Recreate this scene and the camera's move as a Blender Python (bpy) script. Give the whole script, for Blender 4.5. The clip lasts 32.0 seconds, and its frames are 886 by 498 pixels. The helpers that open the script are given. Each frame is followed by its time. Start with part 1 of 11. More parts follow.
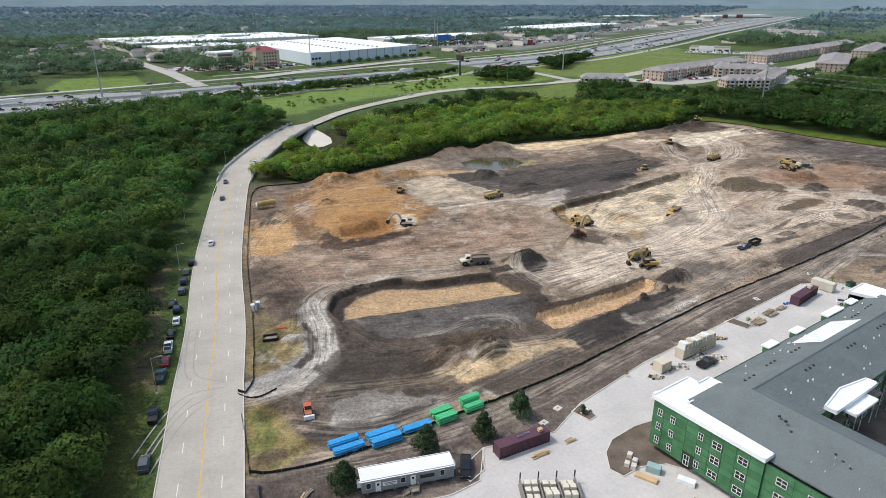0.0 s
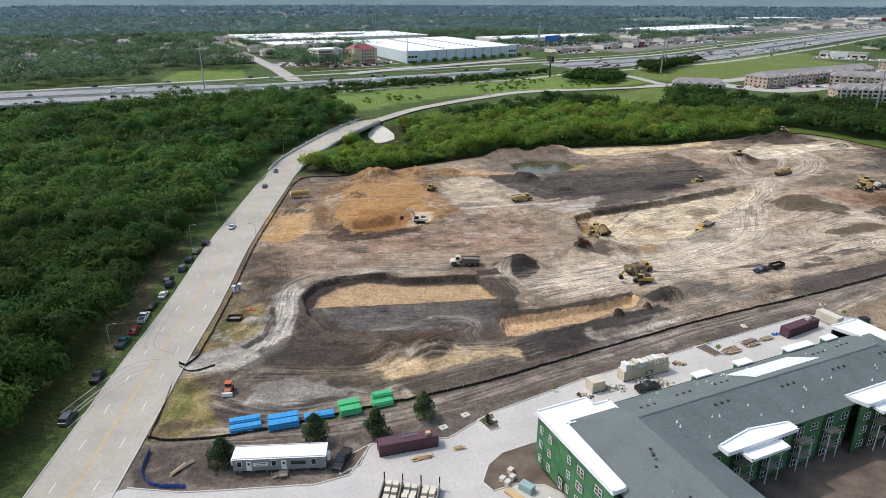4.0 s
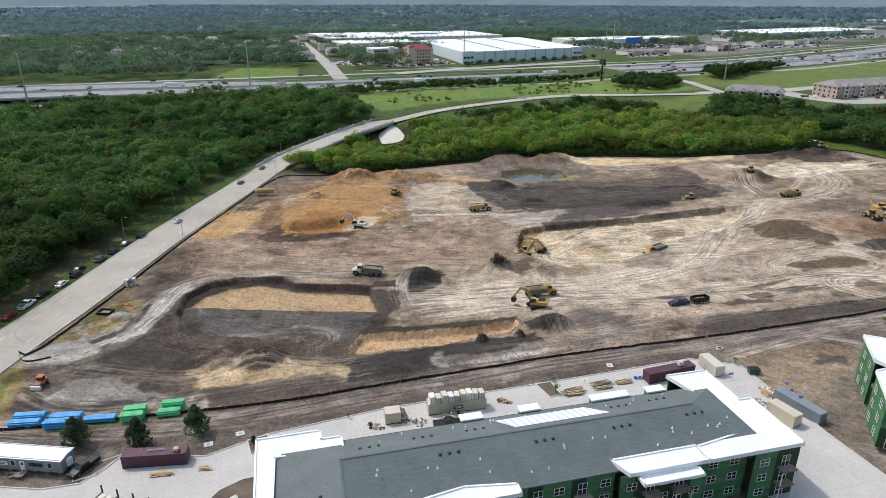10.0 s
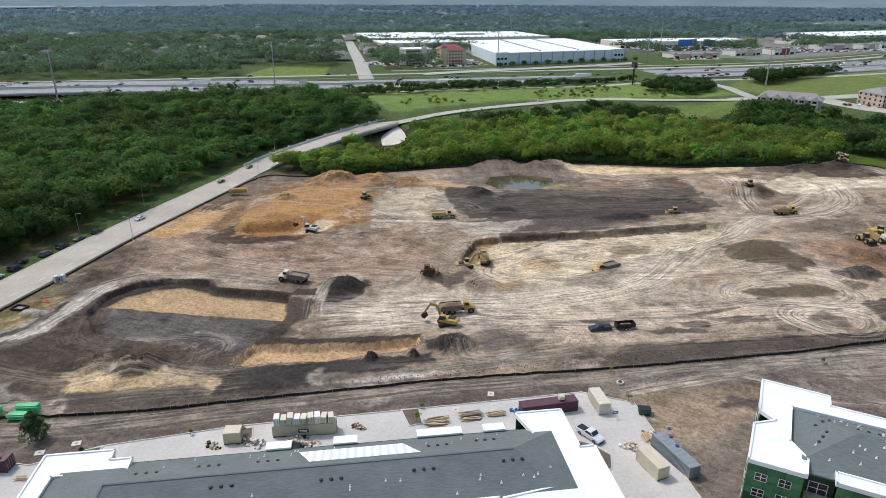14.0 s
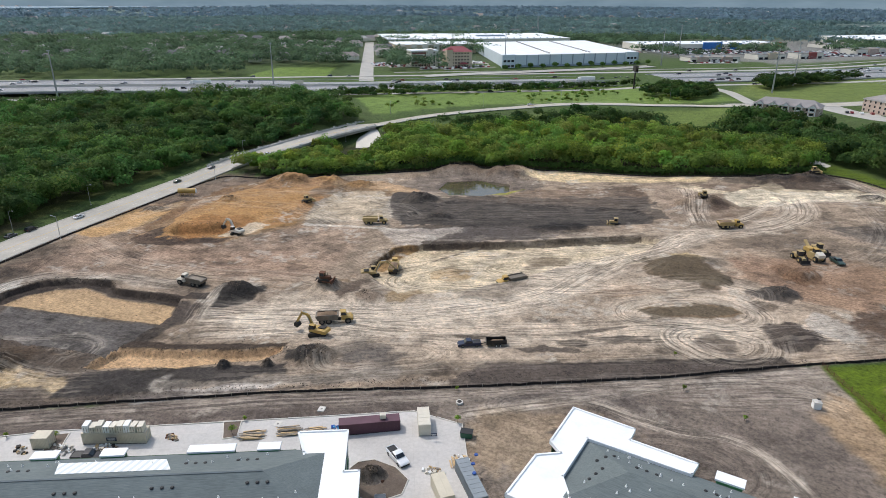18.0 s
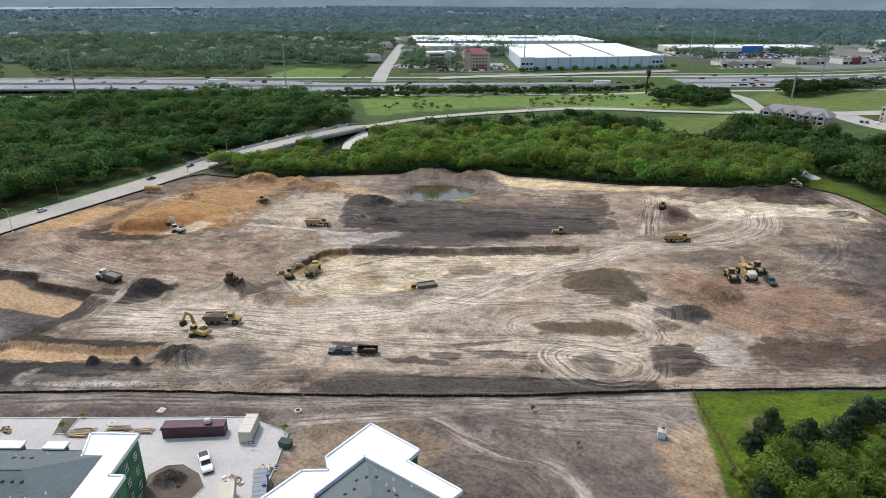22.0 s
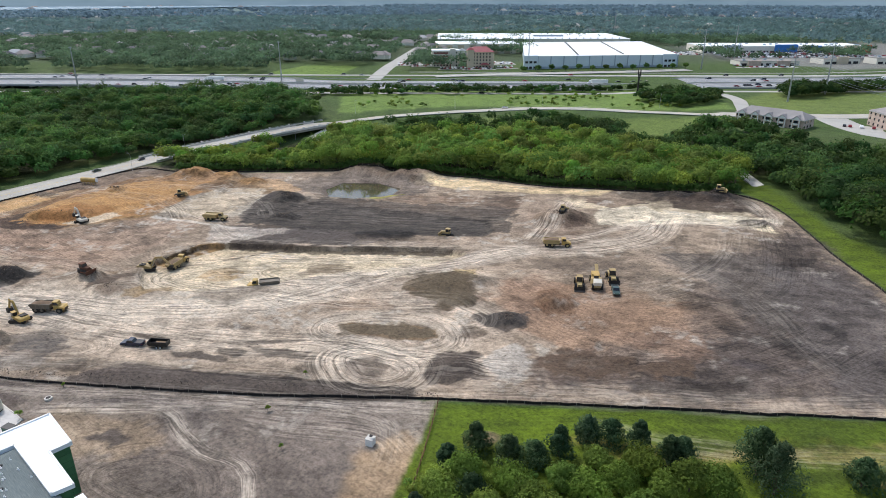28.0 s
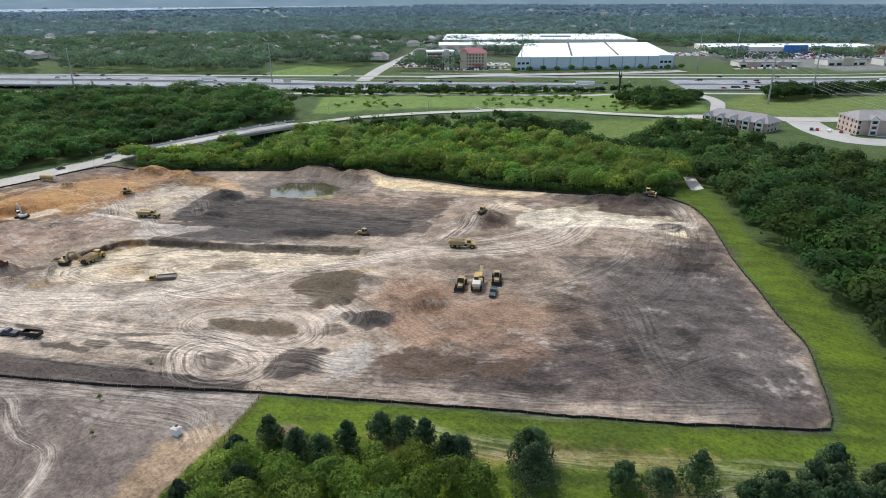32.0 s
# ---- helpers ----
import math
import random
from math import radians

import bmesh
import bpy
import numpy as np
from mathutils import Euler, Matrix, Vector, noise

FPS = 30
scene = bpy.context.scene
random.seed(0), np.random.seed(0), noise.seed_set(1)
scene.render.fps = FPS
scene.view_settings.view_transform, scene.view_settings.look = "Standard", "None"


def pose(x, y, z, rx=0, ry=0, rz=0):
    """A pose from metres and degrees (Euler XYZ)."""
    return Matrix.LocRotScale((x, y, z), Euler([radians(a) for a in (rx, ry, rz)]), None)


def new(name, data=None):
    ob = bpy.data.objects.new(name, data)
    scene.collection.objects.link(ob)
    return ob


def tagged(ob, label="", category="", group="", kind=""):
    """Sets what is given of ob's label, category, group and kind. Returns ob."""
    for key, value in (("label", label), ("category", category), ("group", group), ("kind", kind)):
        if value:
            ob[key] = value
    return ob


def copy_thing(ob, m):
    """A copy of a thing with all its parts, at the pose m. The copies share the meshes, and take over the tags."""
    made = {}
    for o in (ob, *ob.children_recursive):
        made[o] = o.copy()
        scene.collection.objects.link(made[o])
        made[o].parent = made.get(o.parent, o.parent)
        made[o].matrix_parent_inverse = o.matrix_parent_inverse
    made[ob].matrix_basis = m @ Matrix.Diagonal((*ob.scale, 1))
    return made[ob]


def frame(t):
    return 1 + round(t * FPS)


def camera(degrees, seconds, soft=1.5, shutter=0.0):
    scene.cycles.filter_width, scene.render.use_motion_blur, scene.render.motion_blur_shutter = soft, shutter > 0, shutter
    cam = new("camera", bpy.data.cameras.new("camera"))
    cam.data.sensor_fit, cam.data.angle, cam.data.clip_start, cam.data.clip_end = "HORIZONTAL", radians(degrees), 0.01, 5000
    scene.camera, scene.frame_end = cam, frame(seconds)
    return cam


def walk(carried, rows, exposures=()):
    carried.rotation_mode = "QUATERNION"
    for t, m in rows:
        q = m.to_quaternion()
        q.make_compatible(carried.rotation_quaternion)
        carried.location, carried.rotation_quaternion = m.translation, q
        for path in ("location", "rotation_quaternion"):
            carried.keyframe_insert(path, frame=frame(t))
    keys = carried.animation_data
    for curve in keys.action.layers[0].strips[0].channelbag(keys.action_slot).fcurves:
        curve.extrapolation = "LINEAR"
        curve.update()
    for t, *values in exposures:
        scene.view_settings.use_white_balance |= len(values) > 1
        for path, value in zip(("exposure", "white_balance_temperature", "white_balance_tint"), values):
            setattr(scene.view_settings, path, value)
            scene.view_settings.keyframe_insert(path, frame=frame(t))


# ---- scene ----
cam = camera(69.3, 32.0, 0.7)
METRES, EYE, TILT, LEAN, TURN = 352.0, 79.6, -21.5, 0.0, 0.0
ROWS = [
    (0.0, 0.0, 0.0, 0.0, 0.0, 0.0, -0.0),
    (0.5, 0.0151, -0.0011, -0.0003, 1.34, 0.0, -0.54),
    (1.0, 0.0302, -0.0016, -0.0004, 2.62, -0.02, -1.05),
    (1.5, 0.0454, -0.0016, -0.0004, 3.9, -0.04, -1.57),
    (2.0, 0.0604, -0.001, -0.0002, 5.2, -0.09, -2.09),
    (2.5, 0.0754, 0.0004, 0.0001, 6.58, -0.13, -2.64),
    (3.0, 0.0901, 0.0027, 0.0009, 7.96, -0.2, -3.19),
    (3.5, 0.1045, 0.0062, 0.0019, 9.33, -0.29, -3.75),
    (5.5, 0.1605, 0.0275, 0.0096, 13.22, -0.59, -5.25),
    (6.0, 0.1743, 0.033, 0.012, 13.96, -0.66, -5.52),
    (6.5, 0.1882, 0.0383, 0.0145, 14.62, -0.71, -5.77),
    (7.0, 0.202, 0.0437, 0.0168, 15.2, -0.76, -5.99),
    (7.5, 0.2158, 0.0493, 0.0188, 15.82, -0.81, -6.21),
    (8.0, 0.2297, 0.055, 0.021, 16.57, -0.9, -6.53),
    (8.5, 0.2436, 0.0612, 0.0232, 17.33, -0.99, -6.8),
    (9.0, 0.2576, 0.0674, 0.0257, 18.1, -1.09, -7.08),
    (9.5, 0.2713, 0.0739, 0.0285, 18.85, -1.21, -7.37),
    (10.0, 0.2847, 0.0808, 0.0313, 19.61, -1.32, -7.67),
    (10.5, 0.2979, 0.0879, 0.0342, 20.54, -1.46, -8.03),
    (11.0, 0.3107, 0.0956, 0.0371, 21.47, -1.6, -8.36),
    (11.5, 0.3227, 0.1042, 0.0403, 22.34, -1.72, -8.69),
    (12.0, 0.3343, 0.1133, 0.0439, 23.13, -1.85, -8.99),
    (12.5, 0.346, 0.1225, 0.0472, 23.77, -1.93, -9.22),
    (13.0, 0.3579, 0.1315, 0.0507, 24.27, -2.02, -9.41),
    (13.5, 0.3701, 0.14, 0.0542, 24.82, -2.1, -9.6),
    (15.5, 0.4219, 0.1729, 0.0688, 26.82, -2.45, -10.3),
    (16.0, 0.4349, 0.1812, 0.0725, 27.26, -2.53, -10.46),
    (16.5, 0.448, 0.1894, 0.0761, 27.75, -2.6, -10.62),
    (17.0, 0.4611, 0.1977, 0.0798, 28.29, -2.7, -10.8),
    (17.5, 0.4737, 0.206, 0.0836, 28.75, -2.76, -10.99),
    (18.0, 0.4867, 0.2145, 0.0872, 29.21, -2.83, -11.14),
    (18.5, 0.4997, 0.2231, 0.0907, 29.68, -2.89, -11.32),
    (19.0, 0.5126, 0.2317, 0.0943, 30.31, -3.02, -11.5),
    (19.5, 0.5252, 0.2408, 0.0985, 31.0, -3.15, -11.76),
    (20.0, 0.5379, 0.2495, 0.1021, 31.65, -3.28, -11.98),
    (20.5, 0.5505, 0.2585, 0.106, 32.29, -3.38, -12.19),
    (21.0, 0.5628, 0.2674, 0.1098, 32.9, -3.49, -12.37),
    (21.5, 0.5752, 0.2765, 0.1135, 33.52, -3.61, -12.56),
    (22.0, 0.5874, 0.2858, 0.1176, 34.13, -3.75, -12.76),
    (22.5, 0.5996, 0.2953, 0.1213, 34.7, -3.87, -12.93),
    (23.0, 0.6119, 0.3047, 0.1253, 35.22, -3.98, -13.08),
    (23.5, 0.6239, 0.3143, 0.1291, 35.73, -4.1, -13.24),
    (24.0, 0.6358, 0.3238, 0.1329, 36.24, -4.2, -13.4),
    (24.5, 0.6479, 0.3333, 0.1365, 36.73, -4.33, -13.53),
    (25.0, 0.6599, 0.3429, 0.1403, 37.2, -4.47, -13.64),
    (25.5, 0.6721, 0.3527, 0.1442, 37.65, -4.61, -13.73),
    (27.5, 0.7213, 0.3919, 0.1594, 39.37, -5.11, -14.04),
    (28.0, 0.7338, 0.4014, 0.1635, 39.78, -5.23, -14.13),
    (28.5, 0.7463, 0.4108, 0.1675, 40.2, -5.36, -14.2),
    (29.0, 0.7589, 0.42, 0.1717, 40.6, -5.48, -14.28),
    (29.5, 0.7713, 0.4293, 0.1758, 41.0, -5.57, -14.34),
    (30.0, 0.7838, 0.4385, 0.1799, 41.41, -5.69, -14.42),
    (30.5, 0.7963, 0.448, 0.1842, 41.81, -5.8, -14.49),
    (31.0, 0.8087, 0.4575, 0.1885, 42.2, -5.89, -14.58),
    (31.5, 0.8212, 0.4669, 0.1927, 42.53, -5.93, -14.66),
    (32.0, 0.8339, 0.4762, 0.1966, 42.85, -5.99, -14.72),
]
walk(cam, [(t, pose(0, 0, EYE, TILT, LEAN, TURN) @ pose(METRES * x, METRES * y, METRES * z, 90 + pitch, roll, yaw)) for t, x, y, z, yaw, pitch, roll in ROWS], exposures=[(0, -0.02, 6480, 10), (6, -0.06, 6480, 10), (12, -0.1, 6420, 10), (20, -0.1, 6380, 10), (26, 0.0, 6260, 10), (32, 0.07, 6180, 10)])

# ---- light ----
SUN_AZ, SUN_EL = radians(171.0), radians(55.0)   # the way towards the sun, from +x
sun_way = Vector((math.cos(SUN_AZ) * math.cos(SUN_EL), math.sin(SUN_AZ) * math.cos(SUN_EL), math.sin(SUN_EL)))
sun = new("sun", bpy.data.lights.new("sun", "SUN"))
sun.data.energy, sun.data.angle, sun.data.color = 2.1, radians(1.5), (1.0, 0.98, 0.975)
sun.rotation_euler = (-sun_way).to_track_quat("-Z", "Y").to_euler()
world = bpy.data.worlds.new("world")
scene.world = world
world.use_nodes = True
wn, wl = world.node_tree.nodes, world.node_tree.links
sky = wn.new("ShaderNodeTexSky")
sky.sky_type, sky.sun_disc = "NISHITA", False
sky.sun_elevation, sky.sun_rotation = SUN_EL, math.pi / 2 - SUN_AZ
sky.air_density, sky.dust_density = 1.4, 3.0
wl.new(sky.outputs[0], wn["Background"].inputs[0])
wn["Background"].inputs[1].default_value = 0.175


# ---- materials ----
def c(r, g, b):
    """A linear colour from an sRGB one of 0 to 255."""
    return tuple(((v / 255) / 12.92 if v <= 10 else ((v / 255 + 0.055) / 1.055) ** 2.4) for v in (r, g, b))


class Mat:
    """A node material under construction."""
    def __init__(self, name, rough=0.8, metal=0.0, spec=0.5):
        self.m = bpy.data.materials.new(name)
        self.m.use_nodes = True
        self.n, self.l = self.m.node_tree.nodes, self.m.node_tree.links
        self.b = self.n["Principled BSDF"]
        self.b.inputs["Roughness"].default_value = rough
        self.b.inputs["Metallic"].default_value = metal
        self.b.inputs["Specular IOR Level"].default_value = spec

    def coords(self, kind="Object"):
        return self.n.new("ShaderNodeTexCoord").outputs[kind]

    def where(self):
        return self.n.new("ShaderNodeNewGeometry").outputs["Position"]

    def noise(self, size, detail=4, rough=0.6, vec=None, stretch=None):
        t = self.n.new("ShaderNodeTexNoise")
        t.inputs["Scale"].default_value, t.inputs["Detail"].default_value, t.inputs["Roughness"].default_value = 1 / size, detail, rough
        vec = vec or self.where()
        if stretch:
            mp = self.n.new("ShaderNodeMapping")
            mp.inputs["Scale"].default_value, mp.inputs["Rotation"].default_value = stretch[0], stretch[1]
            self.l.new(vec, mp.inputs[0])
            vec = mp.outputs[0]
        self.l.new(vec, t.inputs["Vector"])
        return t.outputs["Fac"]

    def ramp(self, fac, stops):
        r = self.n.new("ShaderNodeValToRGB")
        e = r.color_ramp.elements
        while len(e) < len(stops):
            e.new(0.5)
        for k, (p, col) in zip(e, stops):
            k.position, k.color = p, (*col, 1) if isinstance(col, tuple) else (col, col, col, 1)
        self.l.new(fac, r.inputs[0])
        return r.outputs[0]

    def mix(self, a, b, fac, how="MIX"):
        x = self.n.new("ShaderNodeMix")
        x.data_type, x.blend_type = "RGBA", how
        for sock, v in ((x.inputs[6], a), (x.inputs[7], b), (x.inputs[0], fac)):
            if isinstance(v, (int, float)):
                sock.default_value = v
            elif isinstance(v, tuple):
                sock.default_value = (*v, 1)
            else:
                self.l.new(v, sock)
        return x.outputs[2]

    def math(self, how, a, b):
        x = self.n.new("ShaderNodeMath")
        x.operation = how
        for sock, v in zip(x.inputs, (a, b)):
            if isinstance(v, (int, float)):
                sock.default_value = v
            else:
                self.l.new(v, sock)
        return x.outputs[0]

    def attr(self, name):
        a = self.n.new("ShaderNodeAttribute")
        a.attribute_name = name
        return a.outputs["Color"]

    def rnd(self, island=False):
        if island:
            return self.n.new("ShaderNodeNewGeometry").outputs["Random Per Island"]
        return self.n.new("ShaderNodeObjectInfo").outputs["Random"]

    def base(self, col):
        if isinstance(col, tuple):
            self.b.inputs["Base Color"].default_value = (*col, 1)
        else:
            self.l.new(col, self.b.inputs["Base Color"])
        return self

    def bump(self, h, dist, strength=0.6):
        bp = self.n.new("ShaderNodeBump")
        bp.inputs["Strength"].default_value, bp.inputs["Distance"].default_value = strength, dist
        self.l.new(h, bp.inputs["Height"])
        self.l.new(bp.outputs[0], self.b.inputs["Normal"])
        return self


def plain(name, col, rough=0.6, metal=0.0, vary=0.18, size=0.8, bump=0.0, spec=0.5):
    """One worn surface: its colour with a coarse and a fine variation."""
    m = Mat(name, rough, metal, spec)
    dark = tuple(v * (1 - vary) for v in col)
    lite = tuple(min(1, v * (1 + vary * 0.6)) for v in col)
    big = m.ramp(m.noise(size * 4, 3), [(0.3, dark), (0.7, lite)])
    fine = m.ramp(m.noise(size * 0.25, 5), [(0.3, 1 - vary * 0.7), (0.7, 1.0)])
    m.base(m.mix(big, fine, 1.0, "MULTIPLY"))
    if bump:
        m.bump(m.noise(size * 0.3, 5), bump)
    return m.m


def soil_material():
    m = Mat("soil", 0.95, 0, 0.2)
    col = m.attr("soil")
    coarse = m.ramp(m.noise(9, 6, 0.65), [(0.3, 0.82), (0.72, 1.12)])
    fine = m.ramp(m.noise(0.9, 8, 0.82), [(0.36, 0.5), (0.5, 0.98), (0.64, 1.36)])
    graded = m.ramp(m.noise(2.2, 5, 0.6, stretch=((0.12, 1.6, 1), (0, 0, radians(-38)))), [(0.38, 0.74), (0.62, 1.16)])
    scraped = m.ramp(m.noise(0.7, 4, 0.6, stretch=((0.09, 1.3, 1), (0, 0, radians(-34)))), [(0.38, 0.72), (0.62, 1.18)])
    col = m.mix(m.mix(m.mix(col, coarse, 1.0, "MULTIPLY"), fine, 1.0, "MULTIPLY"), graded, 0.3, "MULTIPLY")
    col = m.mix(col, scraped, 0.28, "MULTIPLY")
    damp = m.ramp(m.noise(5.5, 9, 0.74), [(0.40, 0.74), (0.455, 1.0), (0.6, 1.05)])
    col = m.mix(col, damp, 0.8, "MULTIPLY")
    relief = m.noise(1.0, 7, 0.7)
    for name in ("lane_a", "lane_b", "lane_c"):     # across, along, worn
        sep = m.n.new("ShaderNodeSeparateColor")
        m.l.new(m.attr(name), sep.inputs[0])
        vec = m.n.new("ShaderNodeCombineXYZ")
        for k, f in ((0, 1.0), (1, 0.045)):
            mul = m.math("MULTIPLY", sep.outputs[k], f)
            m.l.new(mul, vec.inputs[k])
        lines = m.noise(0.95, 4, 0.68, vec=vec.outputs[0])
        breaks = m.ramp(m.noise(4.5, 5, 0.65), [(0.36, 0.3), (0.55, 1.0)])
        light = m.math("MULTIPLY", m.math("MULTIPLY", m.ramp(lines, [(0.475, 0.0), (0.55, 1.0)]), m.math("MAXIMUM", sep.outputs[2], 0.0)), breaks)
        dark = m.math("MULTIPLY", m.ramp(lines, [(0.41, 1.0), (0.475, 0.0)]), m.math("ABSOLUTE", sep.outputs[2], 0.0))
        pale = m.mix(m.mix(col, (1.6, 1.57, 1.52), 1.0, "MULTIPLY"), c(219, 205, 185), 0.55)
        col = m.mix(col, pale, m.math("MULTIPLY", light, 0.88))
        col = m.mix(col, m.mix(col, (0.42, 0.41, 0.4), 1.0, "MULTIPLY"), m.math("MULTIPLY", dark, 0.85))
        thin = m.ramp(m.noise(0.3, 2, 0.6, vec=vec.outputs[0]), [(0.36, 0.66), (0.5, 0.98), (0.64, 1.18)])
        col = m.mix(col, thin, m.math("MINIMUM", m.math("ABSOLUTE", sep.outputs[2], 0.0), 0.9), "MULTIPLY")
        relief = m.math("SUBTRACT", relief, m.math("MULTIPLY", dark, 0.25))
    m.base(col)
    m.bump(relief, 0.7, 0.9)
    return m.m


def leaf_material(name, cols, tone=True):
    m = Mat(name, 0.8, 0, 0.12)
    col = m.ramp(m.rnd(True), [(0.0, cols[0]), (0.5, cols[1]), (1.0, cols[2])])
    if tone:
        col = m.mix(col, m.attr("tone"), 1.0, "MULTIPLY")
    m.base(col)
    tr = m.n.new("ShaderNodeBsdfTranslucent")
    m.l.new(col, tr.inputs[0])
    mx = m.n.new("ShaderNodeMixShader")
    mx.inputs[0].default_value = 0.5
    m.l.new(m.b.outputs[0], mx.inputs[1])
    m.l.new(tr.outputs[0], mx.inputs[2])
    m.l.new(mx.outputs[0], m.n["Material Output"].inputs[0])
    return m.m


def concrete(name, col, tint=0.12, slab=0.0, turn=0.0):
    """Cast concrete with stains, and sawn joints every slab metres."""
    m = Mat(name, 0.85, 0, 0.3)
    dark = tuple(v * (1 - tint * 1.6) for v in col)
    lite = tuple(min(1, v * (1 + tint)) for v in col)
    a = m.ramp(m.noise(14, 6, 0.62), [(0.3, dark), (0.68, lite)])
    b = m.ramp(m.noise(0.7, 6, 0.7), [(0.2, 0.82), (0.6, 1.03)])
    colour = m.mix(a, b, 1.0, "MULTIPLY")
    if slab:
        bt = m.n.new("ShaderNodeTexBrick")
        bt.offset = 0.0
        bt.inputs["Scale"].default_value = 1.0
        bt.inputs["Mortar Size"].default_value = 0.035
        bt.inputs["Brick Width"].default_value, bt.inputs["Row Height"].default_value = slab, slab
        bt.inputs["Color1"].default_value, bt.inputs["Color2"].default_value = (0.96, 0.96, 0.96, 1), (1.02, 1.01, 1.0, 1)
        bt.inputs["Mortar"].default_value = (0.9, 0.89, 0.87, 1)
        mp = m.n.new("ShaderNodeMapping")
        mp.inputs["Rotation"].default_value = (0, 0, turn)
        m.l.new(m.where(), mp.inputs[0])
        m.l.new(mp.outputs[0], bt.inputs["Vector"])
        colour = m.mix(colour, bt.outputs["Color"], 1.0, "MULTIPLY")
    m.base(colour)
    m.bump(m.noise(0.25, 4), 0.02)
    return m.m


def shingle_material():
    m = Mat("asphalt_shingle", 0.92, 0, 0.25)
    courses = m.ramp(m.noise(0.35, 3, 0.6, vec=m.coords("Object"), stretch=((0.25, 3.0, 3.0), (0, 0, 0))), [(0.3, c(94, 102, 102)), (0.7, c(116, 124, 122))])
    patch = m.ramp(m.noise(5, 4), [(0.3, 0.88), (0.7, 1.08)])
    m.base(m.mix(courses, patch, 1.0, "MULTIPLY"))
    m.bump(m.noise(0.2, 3), 0.03)
    return m.m


def membrane_material():
    m = Mat("white_membrane", 0.55, 0, 0.4)
    a = m.ramp(m.noise(6, 5), [(0.3, c(226, 229, 229)), (0.7, c(246, 247, 246))])
    m.base(m.mix(a, m.ramp(m.noise(0.6, 4), [(0.25, 0.94), (0.6, 1.0)]), 1.0, "MULTIPLY"))
    return m.m


def water_material():
    m = Mat("pond_water", 0.06, 0, 0.5)
    m.base(m.ramp(m.noise(8, 4), [(0.3, c(74, 68, 52)), (0.7, c(90, 82, 64))]))
    m.bump(m.noise(0.5, 3), 0.01, 0.3)
    return m.m


def glass_material(name, col=(0.02, 0.025, 0.03)):
    m = Mat(name, 0.08, 0, 0.6)
    m.base(col)
    return m.m


M = {
    "soil": soil_material(),
    "road": concrete("road_concrete", c(178, 172, 160), 0.09, 4.5, radians(-17)),
    "hwy": concrete("highway_concrete", c(142, 142, 142), 0.1),
    "frontage": concrete("frontage_concrete", c(174, 170, 161), 0.08),
    "lot": concrete("lot_concrete", c(194, 190, 184), 0.08, 4.6, radians(-35)),
    "kerb": concrete("kerb_concrete", c(205, 200, 190), 0.06),
    "conc": concrete("wall_concrete", c(200, 196, 188), 0.08),
    "slope": concrete("slope_concrete", c(216, 209, 195), 0.08),
    "darkconc": concrete("weathered_concrete", c(140, 136, 128), 0.14),
    "shingle": shingle_material(),
    "membrane": membrane_material(),
    "water": water_material(),
    "lake": plain("lake_water", c(190, 205, 215), 0.15, vary=0.05, size=300),
    "leaf": leaf_material("broad_leaves", [c(76, 104, 50), c(87, 117, 58), c(99, 131, 66)]),
    "leaf_lite": leaf_material("light_leaves", [c(112, 134, 54), c(122, 146, 62), c(133, 158, 70)]),
    "leaf_dark": leaf_material("juniper_needles", [c(60, 82, 54), c(76, 98, 66), c(100, 120, 84)]),
    # Distance haze is mixed into these three leaf colours, paler and bluer farther off.
    "leaf_far": leaf_material("hazed_far_leaves", [c(82, 104, 74), c(86, 108, 78), c(90, 112, 82)]),
    "leaf_mid": leaf_material("hazed_mid_leaves", [c(98, 122, 116), c(101, 125, 119), c(104, 128, 122)]),
    "leaf_pale": leaf_material("hazed_pale_leaves", [c(116, 140, 148), c(118, 142, 150), c(121, 145, 153)]),
    "bark": plain("bark", c(92, 78, 64), 0.95, vary=0.3, size=0.3, bump=0.03),
    "mark_white": plain("road_paint_white", c(222, 220, 212), 0.7, vary=0.1),
    "mark_yellow": plain("road_paint_yellow", c(205, 172, 96), 0.7, vary=0.14),
    "green": None,
    "glass": glass_material("dark_glass"),
    "black": plain("black_plastic", c(28, 28, 28), 0.55),
    "silt": plain("black_silt_fabric", c(44, 38, 34), 0.85, vary=0.3),
    "rust": plain("rusted_steel", c(112, 74, 54), 0.85, 0.2, vary=0.3),
    "steel": plain("galvanised_steel", c(168, 172, 174), 0.45, 0.7, vary=0.12),
    "white": plain("white_paint", c(232, 232, 228), 0.45, vary=0.06),
    "offwhite": plain("cream_paint", c(214, 206, 188), 0.6, vary=0.1),
    "tyre": plain("tyre_rubber", c(38, 37, 36), 0.9, vary=0.2, size=0.3),
    "rim": plain("painted_rim", c(150, 148, 142), 0.5, 0.4),
    "cat": plain("machine_yellow", c(190, 156, 84), 0.6, vary=0.25),
    "dustyyellow": plain("dusty_machine_yellow", c(178, 154, 104), 0.7, vary=0.25),
    "greybody": plain("worn_grey_dump_body", c(128, 118, 104), 0.75, 0.2, vary=0.25),
    "iron": plain("dark_iron", c(58, 54, 50), 0.75, 0.3, vary=0.25),
    "dirtload": plain("loose_dirt", c(140, 116, 92), 0.98, vary=0.3, size=1.0, bump=0.2),
    "wood": plain("sawn_lumber", c(206, 176, 132), 0.8, vary=0.2, size=0.4),
    "greywood": plain("weathered_wood", c(150, 140, 126), 0.85, vary=0.25, size=0.4),
}


